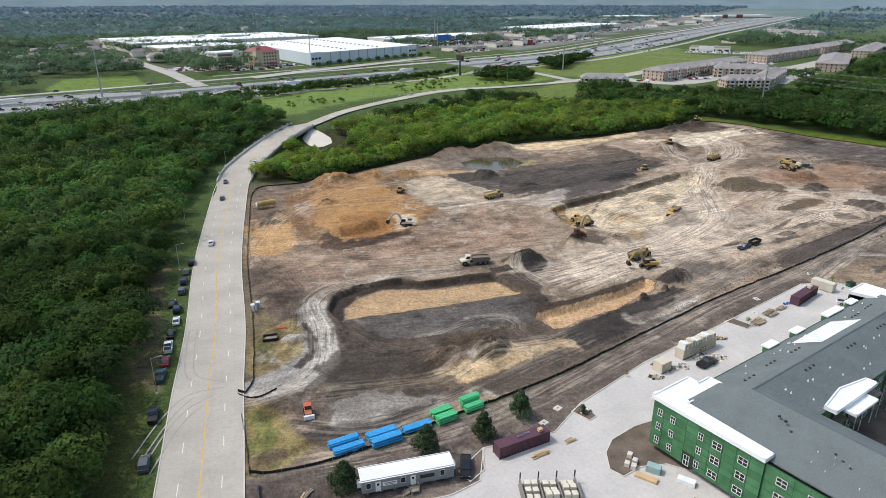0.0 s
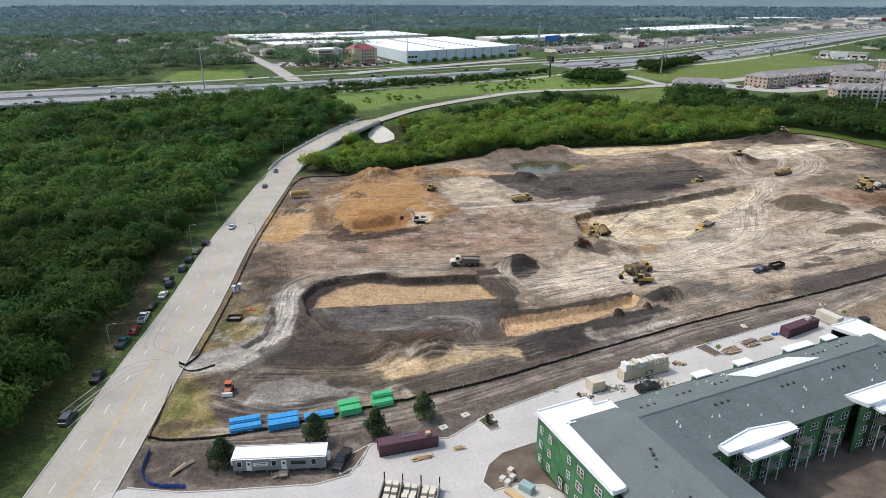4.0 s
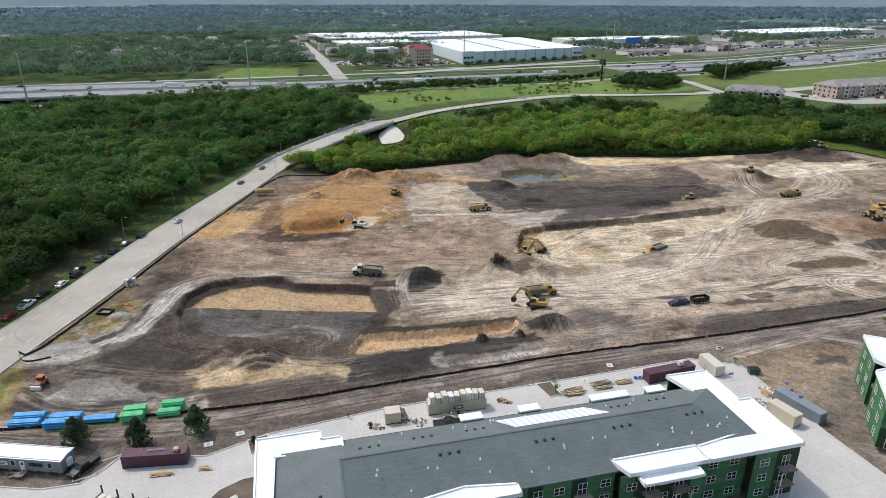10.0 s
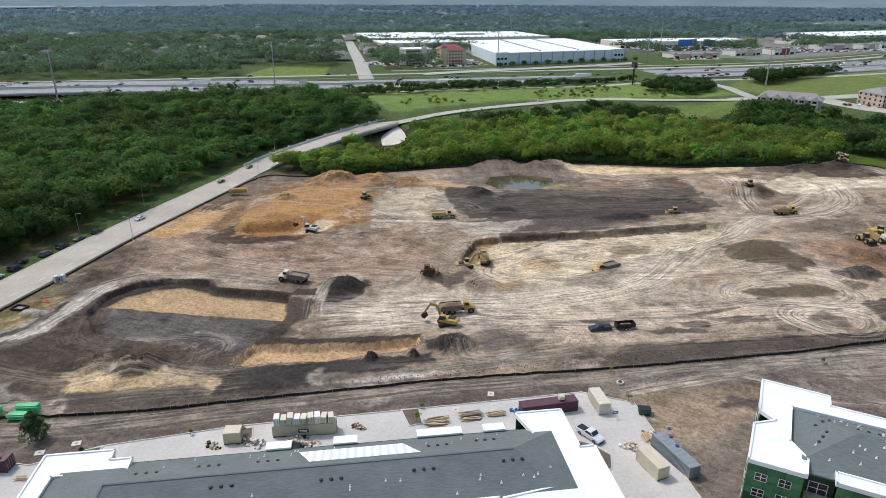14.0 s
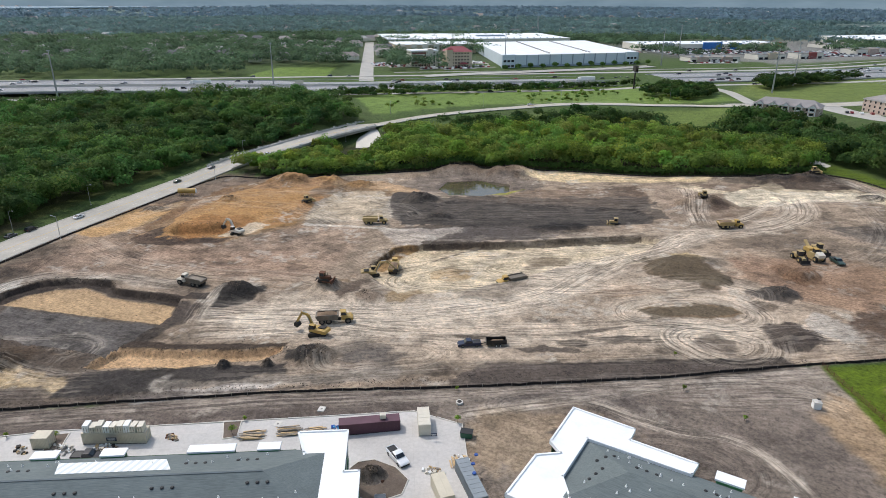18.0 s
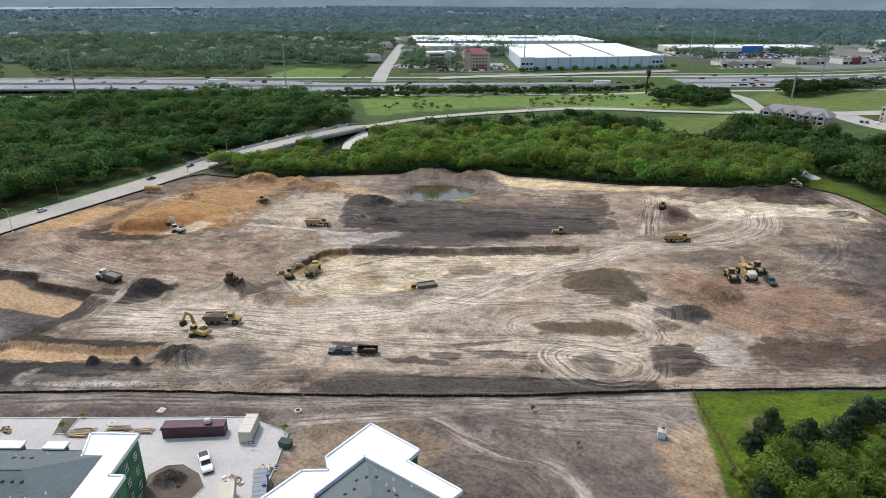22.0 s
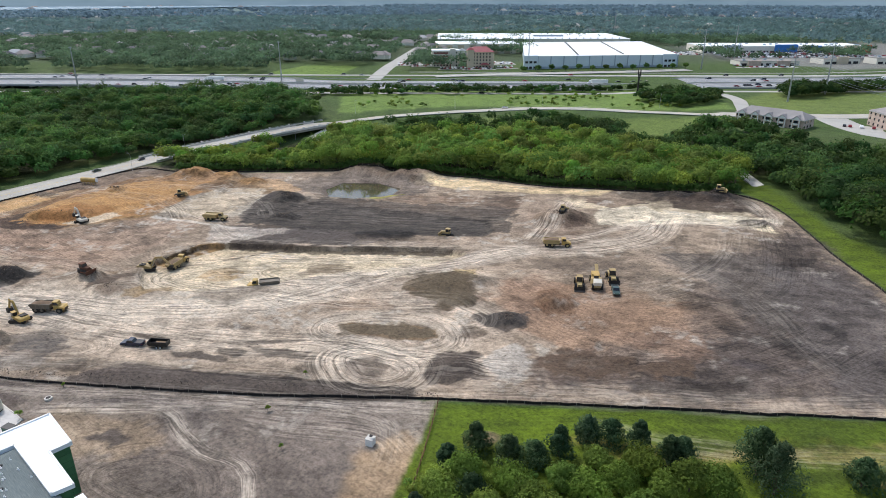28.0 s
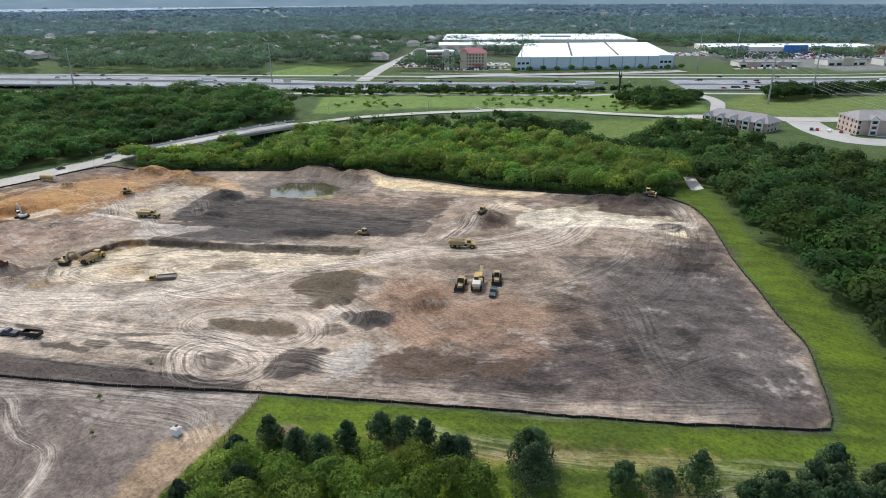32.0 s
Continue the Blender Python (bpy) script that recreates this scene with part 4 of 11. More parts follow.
spread([(-45.4, 129.6), (-48.3, 137.2), (-49.2, 148.6), (-44.7, 154.7), (-42.1, 157.6), (-36.7, 149.7), (-34.4, 140.1), (-38.1, 134.1), (-42.7, 128.6)], c(152, 134, 92), 0.8, 0.9, 0.5, 0.35, 155)
spread([(-45.4, 133.3), (-47.6, 142.6), (-46.9, 147.2), (-41.8, 142.8), (-41.3, 134.6)], c(110, 116, 66), 0.8, 0.6, 0.8, 0.6, 156)
spread([(-25.3, 139.8), (-27, 152.8), (-32.7, 164.7), (-26.1, 160.7), (-16.4, 149.2), (-0.2, 147.7), (15.1, 149.3), (27.1, 156.1), (31.8, 145.7), (16.1, 140.9), (1.8, 133.8), (-7.7, 129.4), (-19.2, 129.9), (-25.9, 132)], c(94, 84, 74), 1.5, 0.75, 1.2, 0.35, 158)
spread([(-45.4, 119.2), (-46.5, 125.3), (-39.2, 127.7), (-34.6, 132.1), (-30.8, 138), (-33, 147.3), (-36.9, 157.2), (-40.9, 166.3), (-38.6, 171.5), (-34.4, 168.4), (-32.7, 160.6), (-29.3, 152.1), (-26.6, 142.6), (-25.1, 135.2), (-27, 127.4), (-29.9, 123.2), (-36.8, 119.9)], c(178, 172, 162), 0.7, 0.95, 0.3, 0.15, 159)
spread([(-22.6, 115.9), (-23.1, 119.2), (-16.3, 120.4), (-10.5, 121.7), (-4.9, 119.7), (-4, 119.1), (-8.6, 116.4), (-16, 111.2), (-21.5, 109), (-23.8, 109.8)], c(176, 170, 160), 0.6, 0.95, 0.4, 0.2, 161)
spread([(-24.9, 160.3), (23.8, 175.8), (26.6, 165.9), (27.2, 158.7), (15.6, 155.1), (4.8, 150.5), (-5.7, 148.5), (-14.9, 149.6), (-21, 154.7)], c(104, 98, 92), 0.6, 0.95, 0.25, 0.12, 163)
spread([(-20.4, 125.4), (-6.9, 128.4), (3.4, 126.6), (2.2, 123.8), (-6.5, 123.5), (-17, 123.1)], c(176, 152, 118), 0.8, 0.8, 0.5, 0.3, 166)
spread([(-7.7, 129.4), (-1.3, 131.4), (10.6, 139.8), (16.9, 142.3), (29.2, 144.9), (33.7, 143.6), (34.7, 140), (29.3, 141), (24, 136.7), (15.4, 130.8), (5.6, 125.3), (-0.3, 125.4), (-4.5, 127.1)], c(198, 172, 132), 0.8, 0.9, 0.6, 0.25, 167)
spread([(50.7, 148.8), (59.7, 158.4), (75, 170.4), (75.2, 167.4), (61.7, 154.8), (53.5, 148.3)], c(184, 175, 164), 0.8, 0.8, 0.5, 0.25, 170)


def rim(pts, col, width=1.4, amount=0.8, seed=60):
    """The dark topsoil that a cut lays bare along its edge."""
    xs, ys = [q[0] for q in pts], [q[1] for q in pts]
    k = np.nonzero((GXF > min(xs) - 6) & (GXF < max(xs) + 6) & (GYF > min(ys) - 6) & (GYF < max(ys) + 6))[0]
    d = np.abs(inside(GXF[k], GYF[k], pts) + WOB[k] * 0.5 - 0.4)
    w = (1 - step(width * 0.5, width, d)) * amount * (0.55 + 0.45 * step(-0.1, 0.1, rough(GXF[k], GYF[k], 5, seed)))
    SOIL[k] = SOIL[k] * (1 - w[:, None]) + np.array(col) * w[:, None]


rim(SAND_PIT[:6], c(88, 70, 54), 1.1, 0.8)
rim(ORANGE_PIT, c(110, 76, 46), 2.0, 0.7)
SOILS = (S["black"], c(120, 102, 84), S["orange"], c(164, 116, 82), c(206, 200, 188), S["dark"])
for mx, my, mh, mr, kind in MOUNDS:
    k = np.nonzero((np.abs(GXF - mx) < mr * 2) & (np.abs(GYF - my) < mr * 2))[0]
    du, dd = to_ud(GXF[k] - mx, GYF[k] - my)
    r = np.hypot(du * 0.7, dd * 1.15) / mr + rough(GXF[k], GYF[k], 7, 45) * 1.3
    w = (1 - step(0.6, 1.0, r)) * (0.8 if kind < 5 else 0)
    SOIL[k] = SOIL[k] * (1 - w[:, None]) + np.array(SOILS[kind]) * w[:, None]

# lumps, damp patches and dried crust over all bare ground
UF, DF = to_ud(GXF, GYF)
SITE_IN = step(0, 2, inside(GXF, GYF, SITE))
BARE = np.maximum(SITE_IN, step(0, 2, inside(GXF, GYF, [(-38.3, 90.6), (26.3, 126.9), (111.5, 190), (180.1, 238.3), (200.6, 206.7), (189.9, 188.6), (120.4, 121), (-20.6, 61.7)])) * 0.6)
SOIL *= (1 + BARE * (rough(GXF, GYF, 16, 81) * 0.8 + np.random.RandomState(12).normal(0, 0.07, GXF.size) + rough(GXF, GYF, 3.4, 83, 3) * 0.9 + rough(UF * 0.2, DF, 1.8, 85, 2) * 0.5))[:, None]
crust = BARE * step(0.10, 0.2, rough(GXF, GYF, 9, 91)) * step(-0.05, 0.1, rough(GXF, GYF, 1.6, 93, 2)) * 0.55
crust *= step(0.05, 0.16, SOIL[:, 1])
SOIL[:] = SOIL * (1 - crust[:, None]) + np.array(c(196, 186, 170)) * crust[:, None]
damp = BARE * step(0.13, 0.2, rough(GXF, GYF, 11, 95)) * 0.55
SOIL *= (1 - 0.6 * damp)[:, None]
TURF = step(0, 2, inside(GXF, GYF, [(180.6, 237.4), (217.5, 265), (245, 284), (267, 302.5), (275, 310), (260, 341.4), (250.6, 352.9), (238.1, 369.6), (222.6, 389.4), (201.1, 419.4), (186.7, 434.4), (155.5, 488.1), (177.8, 465.2), (217.1, 413.6), (237.6, 390.3), (255.2, 367), (290, 332), (330, 300), (260, 190), (205, 190)])) * (1 - SITE_IN)
SOIL *= (1 + TURF * (rough(UF * 0.16, DF, 3, 97) * 0.9 + rough(GXF, GYF, 14, 99) * 0.7))[:, None]

# wheel tracks of the trucks: for each way the metres across and along it, and how worn it is
LANES = [np.zeros((GXF.size, 3)) for _ in range(3)]


def smooth_line(pts, gap):
    """Points every gap metres along a rounded line."""
    p = np.array([pts[0]] + list(pts) + [pts[-1]], float)
    out = []
    for a, b, e, f in zip(p[:-3], p[1:-2], p[2:-1], p[3:]):
        n = max(2, int(np.hypot(*(e - b)) / gap))
        t = np.linspace(0, 1, n, endpoint=False)[:, None]
        out.append(0.5 * (2 * b + (e - a) * t + (2 * a - 5 * b + 4 * e - f) * t ** 2 + (3 * b - a - 3 * e + f) * t ** 3))
    return np.concatenate(out + [p[-2:-1]])


def lane(layer, pts, half, worn, tint=0.3, seed=0):
    """One way of the trucks; worn: light tracks (plus) or dark ones (minus)."""
    q = smooth_line(pts, 3.0)
    k = np.nonzero((GXF > q[:, 0].min() - half - 3) & (GXF < q[:, 0].max() + half + 3) & (GYF > q[:, 1].min() - half - 3) & (GYF < q[:, 1].max() + half + 3))[0]
    x, y = GXF[k], GYF[k]
    best, across, along = np.full(x.shape, 1e9), np.zeros(x.shape), np.zeros(x.shape)
    run = 0.0
    for (ax, ay), (bx, by) in zip(q[:-1], q[1:]):
        ex, ey = bx - ax, by - ay
        n = math.hypot(ex, ey)
        t = np.clip(((x - ax) * ex + (y - ay) * ey) / (n * n), 0, 1)
        d = np.hypot(x - ax - t * ex, y - ay - t * ey)
        m = d < best
        side = np.where(ex * (y - ay) - ey * (x - ax) > 0, 1.0, -1.0)
        best[m], across[m], along[m] = d[m], (d * side)[m], (run + t * n)[m]
        run += n
    w = 1 - step(0.45, 1.0, best / half + rough(x, y, 9, 71 + seed) * 0.9)
    closed = math.hypot(*(q[0] - q[-1])) < 2
    w = w * (1 if closed else step(0, 7, along) * step(0, 7, run - along)) * (0.7 + 0.6 * rough(x, y, 14, 75 + seed))
    got = LANES[layer]
    m = w * abs(worn) > np.abs(got[k, 2])
    kk = k[m]
    got[kk, 0], got[kk, 1], got[kk, 2] = across[m] + seed * 31, along[m], (w * worn)[m]
    pale = np.clip(SOIL[k] * 1.7, 0, None) * 0.4 + np.array(c(208, 194, 175)) * 0.6 if worn > 0 else SOIL[k] * 0.55
    ww = (w * tint * abs(worn))[:, None]
    SOIL[k] = SOIL[k] * (1 - ww) + pale * ww


def loop(layer, cx, cy, rx, ry, turn, half, worn, lo=0.0, hi=360.0, tint=0.3, seed=0):
    a = np.radians(np.linspace(lo, hi, 18))
    wave = 1 + 0.1 * np.sin(2 * a + seed) + 0.07 * np.sin(3 * a + 2 * seed)
    rx, ry = rx * wave, ry * wave
    ct, st = math.cos(radians(turn)), math.sin(radians(turn))
    lane(layer, list(zip(cx + rx * np.cos(a) * ct - ry * np.sin(a) * st, cy + rx * np.cos(a) * st + ry * np.sin(a) * ct)), half, worn, tint, seed)


def patch_of(pts, col, soft, amount, edge, mottle, seed):
    spread(pts, col, soft, amount, edge, mottle, seed)
    for got in LANES:
        k = np.nonzero(got[:, 2])[0]
        got[k, 2] *= 1 - 0.4 * amount * step(-0.5, 1.0, inside(GXF[k], GYF[k], pts) + WOB[k] * edge)


# the main ways
lane(0, [(-47.6, 116.6), (-37.4, 121.7), (-30.6, 132), (-32.5, 150.8), (-38.5, 167.6), (-33.1, 180), (-13.7, 188.9), (9.1, 195.6)], 4.5, 0.9, 0.5, 1)
lane(0, [(33.1, 176.2), (55.4, 192), (80.3, 203.5), (109.2, 216.8), (139.9, 235.8), (168, 250.2), (186, 261)], 9, 1.0, 0.5, 2)
lane(1, [(26.5, 184.7), (55.2, 200.3), (82.1, 215.9), (106, 239.9), (113.1, 261.6), (119.1, 285.2), (128.2, 306.1), (140.7, 330.2), (158.1, 345.2), (166.2, 359.9), (168.2, 373.4), (163.1, 395.7)], 9, 1.0, 0.65, 3)
lane(2, [(58.5, 160), (99.2, 191.5), (133.8, 214.5), (166, 234), (203.3, 260), (233.9, 280.3), (262.5, 308)], 5, 0.5, 0.2, 4)
lane(0, [(90.1, 257.7), (103.6, 270.9), (117, 286.6), (127.2, 302.7), (132.3, 322.3), (145.9, 333.3)], 7, 1.0, 0.55, 5)
lane(2, [(58.9, 216.8), (69.3, 233.3), (88.1, 249.4), (102.7, 259.1), (121.3, 275), (131.5, 296.3)], 7, 0.5, 0.4, 6)
lane(1, [(52.1, 246.9), (66.7, 263.4), (85.6, 277.5), (108.4, 296.6), (133.4, 316.6)], 5, 0.95, 0.3, 7)
lane(0, [(137.6, 342.2), (147.9, 352.2), (158.1, 378.9), (170.2, 390.8), (184.1, 394.8), (195.9, 401.5), (195.8, 413.6), (187.9, 425.6), (178, 434.2)], 4.5, 1.0, 0.5, 8)
lane(2, [(136.5, 337.3), (130.3, 356.5), (126.1, 372.1), (119.8, 395)], 7, 1.0, 0.35, 9)
lane(2, [(167.2, 355.7), (184.1, 352.2), (200.9, 342.4), (213.8, 335.3), (229.7, 316.6), (244.7, 302.4)], 6, 0.22, 0.2, 10)
lane(0, [(181, 252.3), (190.1, 256.7), (201.2, 263.1), (216.6, 271.3), (240.8, 286.1), (262.5, 306)], 6, 0.25, 0.1, 11)
lane(1, [(190, 299.2), (205.8, 315.8), (215.8, 344.7), (206, 386.1), (193.9, 410.9)], 17, -0.85, 0.15, 12)
lane(1, [(182, 251.2), (204.2, 267.9), (228.7, 294.5), (239.9, 326.8)], 18, -0.85, 0.15, 13)
lane(0, [(205.9, 297.7), (226.1, 304.5), (262.5, 314.1)], 14, -0.8, 0.1, 49)
lane(0, [(150, 304.6), (176.1, 290.5), (199.9, 286.1), (215.9, 296.9)], 10, -0.7, 0.1, 50)
lane(1, [(-60.2, 218.3), (-17.3, 213), (24.8, 220.1), (48.1, 227.8)], 12, -0.6, 0.1, 51)
lane(2, [(176.1, 300.8), (191.9, 329.6), (196.1, 360.7), (188.1, 392.6)], 7, 0.4, 0.15, 14)
# round the mud pads
loop(2, 149, 253.7, 17, 10, 34, 6, 1.0, tint=0.4, seed=15)
loop(1, 159, 238.6, 11, 8, 34, 7, 1.0, tint=0.3, seed=16)
loop(0, 143.9, 264.5, 24, 10, 34, 5, 0.9, -60, 120, seed=17)
lane(0, [(96.5, 244.6), (117.3, 253.9), (135.8, 265.2), (150, 276.6)], 5, 0.9, 0.3, 18)
lane(1, [(119.4, 232.9), (139.9, 239.9), (152, 247.3)], 4, -0.8, 0.2, 19)
loop(1, 86.7, 190.9, 12, 5, 34, 7, 0.5, tint=0.1, seed=20)
# the sand pit
loop(2, 79.7, 248.7, 19, 10, 40, 9, 1.0, 50, 310, tint=0.1, seed=21)
loop(0, 98.4, 268, 18, 8, 38, 8, 1.0, 30, 290, tint=0.1, seed=22)
lane(0, [(54.4, 234), (63, 229.4), (73.5, 233.1)], 5, 1.0, 0.3, 23)
# west and north of the pits
lane(2, [(-56.7, 203.5), (-27, 200.8), (8.5, 206), (35.5, 217.6), (56.8, 219)], 8, 0.6, 0.2, 24)
lane(1, [(-67.6, 208), (-68.5, 237.3), (-55.2, 274.9), (-25.6, 298.8), (5.1, 304.1), (33.8, 293.6)], 6, 0.7, 0.25, 25)
lane(0, [(12.8, 266), (-13.6, 273.6), (-46, 265.7), (-64.9, 250.5)], 8, 0.7, 0.2, 26)
lane(1, [(-56.4, 254.8), (-39.6, 267.8), (-18, 276)], 9, -0.8, 0.1, 46)
lane(2, [(-66.2, 275.1), (-49.8, 301.7), (-21.9, 316.7)], 5, -0.8, 0.2, 47)
lane(2, [(-9.2, 273.5), (23.5, 274.3), (53.8, 270.6), (87.4, 295.3), (124.9, 322.6), (139.6, 328.3)], 5, 0.8, 0.3, 27)
lane(0, [(-33.8, 234.5), (-3.8, 242.5), (28.5, 243.6), (48, 236.4)], 9, -0.55, 0.15, 28)
lane(0, [(12.2, 288.1), (54.9, 319), (97.3, 348.1), (116.5, 358.5)], 22, 0.42, 0.0, 29)
lane(2, [(15.5, 321.5), (54.4, 345.9), (99.5, 372.8)], 10, 0.5, 0.1, 30)
lane(1, [(58, 276.9), (80.9, 300), (110, 328.8)], 7, -0.8, 0.2, 31)
# the first pit and the ground before it
lane(0, [(-24.4, 155.9), (2.3, 162.5), (27, 170.1)], 9, -0.7, 0.1, 32)
lane(1, [(-11.5, 146.3), (-3.5, 151.2), (3.6, 156.8), (10.6, 161.2), (17.4, 161.6), (20.8, 156.9), (20, 150.7), (23.7, 145.4)], 2.6, 0.55, 0.15, 33)
lane(0, [(-29.3, 121.6), (-2.5, 127.4), (7.5, 135.5), (17.6, 141.5), (28.9, 145.3), (38, 151.3)], 4, 0.8, 0.15, 34)
lane(2, [(-35, 111.3), (-18.5, 109), (-0.2, 117), (22, 133.1), (42.3, 147.1)], 4, 0.7, 0.2, 35)
lane(2, [(33.1, 177.3), (27.5, 185.7), (23, 194.2), (25.7, 201.3)], 3.0, 1.0, 0.5, 37)
lane(1, [(-29.8, 134), (-21.4, 129.7), (-7, 136.8), (7.1, 145.8)], 8, -0.9, 0.2, 38)
lane(2, [(-28.4, 155), (-17.5, 142.2), (1, 141.8), (17.4, 147.6)], 5, -0.8, 0.1, 48)
lane(2, [(-44, 132.2), (-38.9, 155.1), (-48.8, 182.5), (-65.3, 203.6)], 5, -0.7, 0.2, 39)
# outside the fence
lane(1, [(-30.4, 96.7), (8.2, 110.7), (58.8, 149.8), (111.5, 186.9), (150, 213.7), (184.2, 237.1)], 4.5, 0.75, 0.25, 40)
lane(0, [(113.7, 177.6), (127.8, 190.3), (137.9, 198), (148.9, 196.9), (157, 196.6), (166.1, 198.8), (174.3, 195.5), (184.2, 185.1)], 2.2, 1.0, 0.45, 41)
lane(2, [(117.7, 183.6), (135.9, 197.1), (154, 214.4), (176.2, 225.4), (188.4, 213)], 3.0, 0.6, 0.2, 42)
lane(2, [(262.6, 257.8), (266.6, 275.7), (276.5, 287.7), (295.9, 293.2)], 2.2, 0.8, 0.3, 43)
lane(0, [(206.6, 250.1), (236.8, 262.5), (270.5, 287.7), (290.1, 305.4)], 4, 0.5, 0.2, 44)
lane(0, [(150, 150.1), (145.9, 172.3), (151.9, 190.2)], 6, -0.6, 0.2, 45)
loop(1, 158, 186, 11, 7, 20, 7, -0.8, tint=0.1, seed=52)
loop(2, 131.9, 191.1, 9, 5, 30, 5, -0.7, tint=0.1, seed=53)
lane(1, [(150, 206.5), (164, 213.9), (178.3, 221.4), (190.4, 218.9)], 6, 0.5, 0.15, 54)
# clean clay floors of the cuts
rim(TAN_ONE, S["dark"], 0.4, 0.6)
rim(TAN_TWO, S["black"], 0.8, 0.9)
# the dark bank inside the fence
patch_of([(109.4, 193.1), (117.5, 202), (125.7, 209.3), (158, 229.5), (172, 239.7), (177.1, 235.4), (160, 221.2), (131.8, 202.3), (115.5, 191.3)], c(70, 62, 55), 0.8, 1.0, 0.3, 0.1, 76)
# fresh soil dumped and scraped over the tracks
patch_of([(117.5, 210.2), (119.5, 215.3), (127.7, 219), (130.8, 217.8), (124.6, 214)], c(64, 57, 50), 0.5, 0.9, 0.57, 0.40, 68)
patch_of([(130.7, 225), (135.8, 230.9), (140.9, 231.6), (135.8, 226.8)], c(64, 57, 50), 0.5, 0.9, 0.57, 0.40, 69)
patch_of([(96.8, 209), (102, 213), (109.2, 215.8), (103, 209.8)], c(84, 74, 64), 0.5, 0.8, 0.4, 0.2, 70)
patch_of([(152, 241.1), (158, 246.8), (164, 249.5), (158, 243.8)], c(88, 78, 66), 0.5, 0.6, 0.4, 0.3, 71)
patch_of([(78.5, 187.1), (82.5, 193.1), (90.7, 196.9), (94.9, 194.7), (88.9, 188.8)], c(96, 88, 80), 0.8, 0.7, 0.8, 0.4, 75)
patch_of([(123.6, 218.2), (130.7, 220.9), (128.7, 224.1), (121.5, 220.3)], S["dark"], 0.7, 0.8, 0.5, 0.3, 52)
patch_of([(133.8, 223.8), (143.9, 230.4), (141.9, 233.6), (131.8, 227)], S["dark"], 0.7, 0.8, 0.5, 0.3, 53)
# the middle of the site
patch_of([(54.2, 268.6), (55.1, 280.3), (66.9, 290.9), (74.1, 299.2), (78.3, 297.5), (76.6, 284.7), (66.6, 271.9), (56.4, 264.8)], c(92, 82, 74), 0.8, 0.9, 0.6, 0.3, 104)
patch_of([(3.7, 313.1), (2.1, 320.4), (13.6, 324.5), (25.5, 319.7), (36.5, 300.2), (26.8, 297.7), (22.9, 292.6), (14, 297.4)], c(80, 73, 67), 0.7, 0.95, 0.4, 0.2, 107)
# the sand pit
patch_of([(91.4, 264.6), (95.8, 274.6), (102.2, 279.5), (101.8, 274.7), (95.5, 264.5)], c(136, 122, 102), 0.6, 0.85, 0.4, 0.2, 121)
patch_of([(66.8, 225.2), (72.2, 233.1), (75.9, 230.2), (75.5, 220.6), (70.5, 217.8)], c(150, 126, 92), 0.8, 0.85, 0.6, 0.3, 122)
patch_of([(52.9, 215), (52.1, 222), (54.2, 228.3), (57, 227.3), (58.9, 218.4), (56.9, 212.6)], c(96, 82, 70), 0.7, 0.9, 0.6, 0.3, 123)
# pads and smears of the haul ways
patch_of([(127.8, 280.8), (128.7, 289.5), (134.9, 296), (140.4, 295.5), (148.5, 287.4), (147.9, 278.8), (138.7, 274.1), (131.5, 275.8)], c(100, 84, 64), 0.7, 0.95, 0.5, 0.3, 125)
patch_of([(146.9, 286.6), (153.8, 284.5), (156.7, 279.7), (148.6, 274)], c(96, 82, 66), 0.7, 0.9, 0.5, 0.3, 126)
patch_of([(131.8, 297.9), (137.3, 304.1), (143, 296.7), (137.1, 293.8)], c(192, 166, 120), 0.6, 0.8, 0.4, 0.2, 127)
patch_of([(159.2, 277), (168, 283.9), (172.6, 280.4), (172, 274.2), (165.5, 273.1), (160.2, 274.1)], c(88, 79, 71), 0.6, 0.95, 0.5, 0.25, 128)
patch_of([(135.1, 248), (137.4, 251), (145, 254.9), (152.3, 260.7), (157.5, 262.2), (161, 259.7), (158.7, 255.6), (151.5, 250.2), (143.2, 246.2)], c(126, 104, 78), 0.6, 0.95, 0.3, 0.2, 129)
patch_of([(160.2, 269.9), (165, 271.8), (169.2, 269.8), (168.5, 265.4), (165.2, 263.4)], c(104, 90, 76), 0.7, 0.9, 0.4, 0.2, 130)
patch_of([(152.2, 234.6), (152.5, 239.2), (156, 243.5), (161.6, 242.8), (162.8, 238.7), (161, 233.7), (156.2, 232.9)], c(108, 96, 84), 0.8, 0.8, 0.5, 0.3, 131)
patch_of([(169.4, 244.4), (166.1, 250.5), (167.6, 255.5), (171.4, 260.7), (174.5, 259.6), (176, 255.4), (179.8, 250.2), (177.7, 243.5), (172.9, 242.5)], c(80, 71, 63), 0.7, 0.95, 0.5, 0.2, 132)
patch_of([(177, 256.3), (176.2, 266.8), (177.8, 270.2), (186.2, 264.3), (187.7, 257.1), (185, 252.4)], c(190, 180, 166), 1.2, 0.8, 0.8, 0.3, 133)
patch_of([(109.1, 189.3), (111.9, 200.7), (117.7, 204), (139.7, 216.6), (155.2, 225.4), (166.1, 230.3), (146.4, 213.5), (112.7, 188.4)], c(94, 84, 76), 0.8, 0.85, 0.5, 0.3, 134)
patch_of([(113.7, 210.7), (121.2, 216.2), (127.7, 218.5), (124.8, 214.8), (117.6, 210.7)], c(98, 88, 78), 0.5, 0.9, 0.3, 0.2, 135)
patch_of([(126.7, 225.5), (135.4, 230.3), (138.7, 230.9), (131.6, 224.7)], c(96, 86, 76), 0.5, 0.9, 0.3, 0.2, 136)
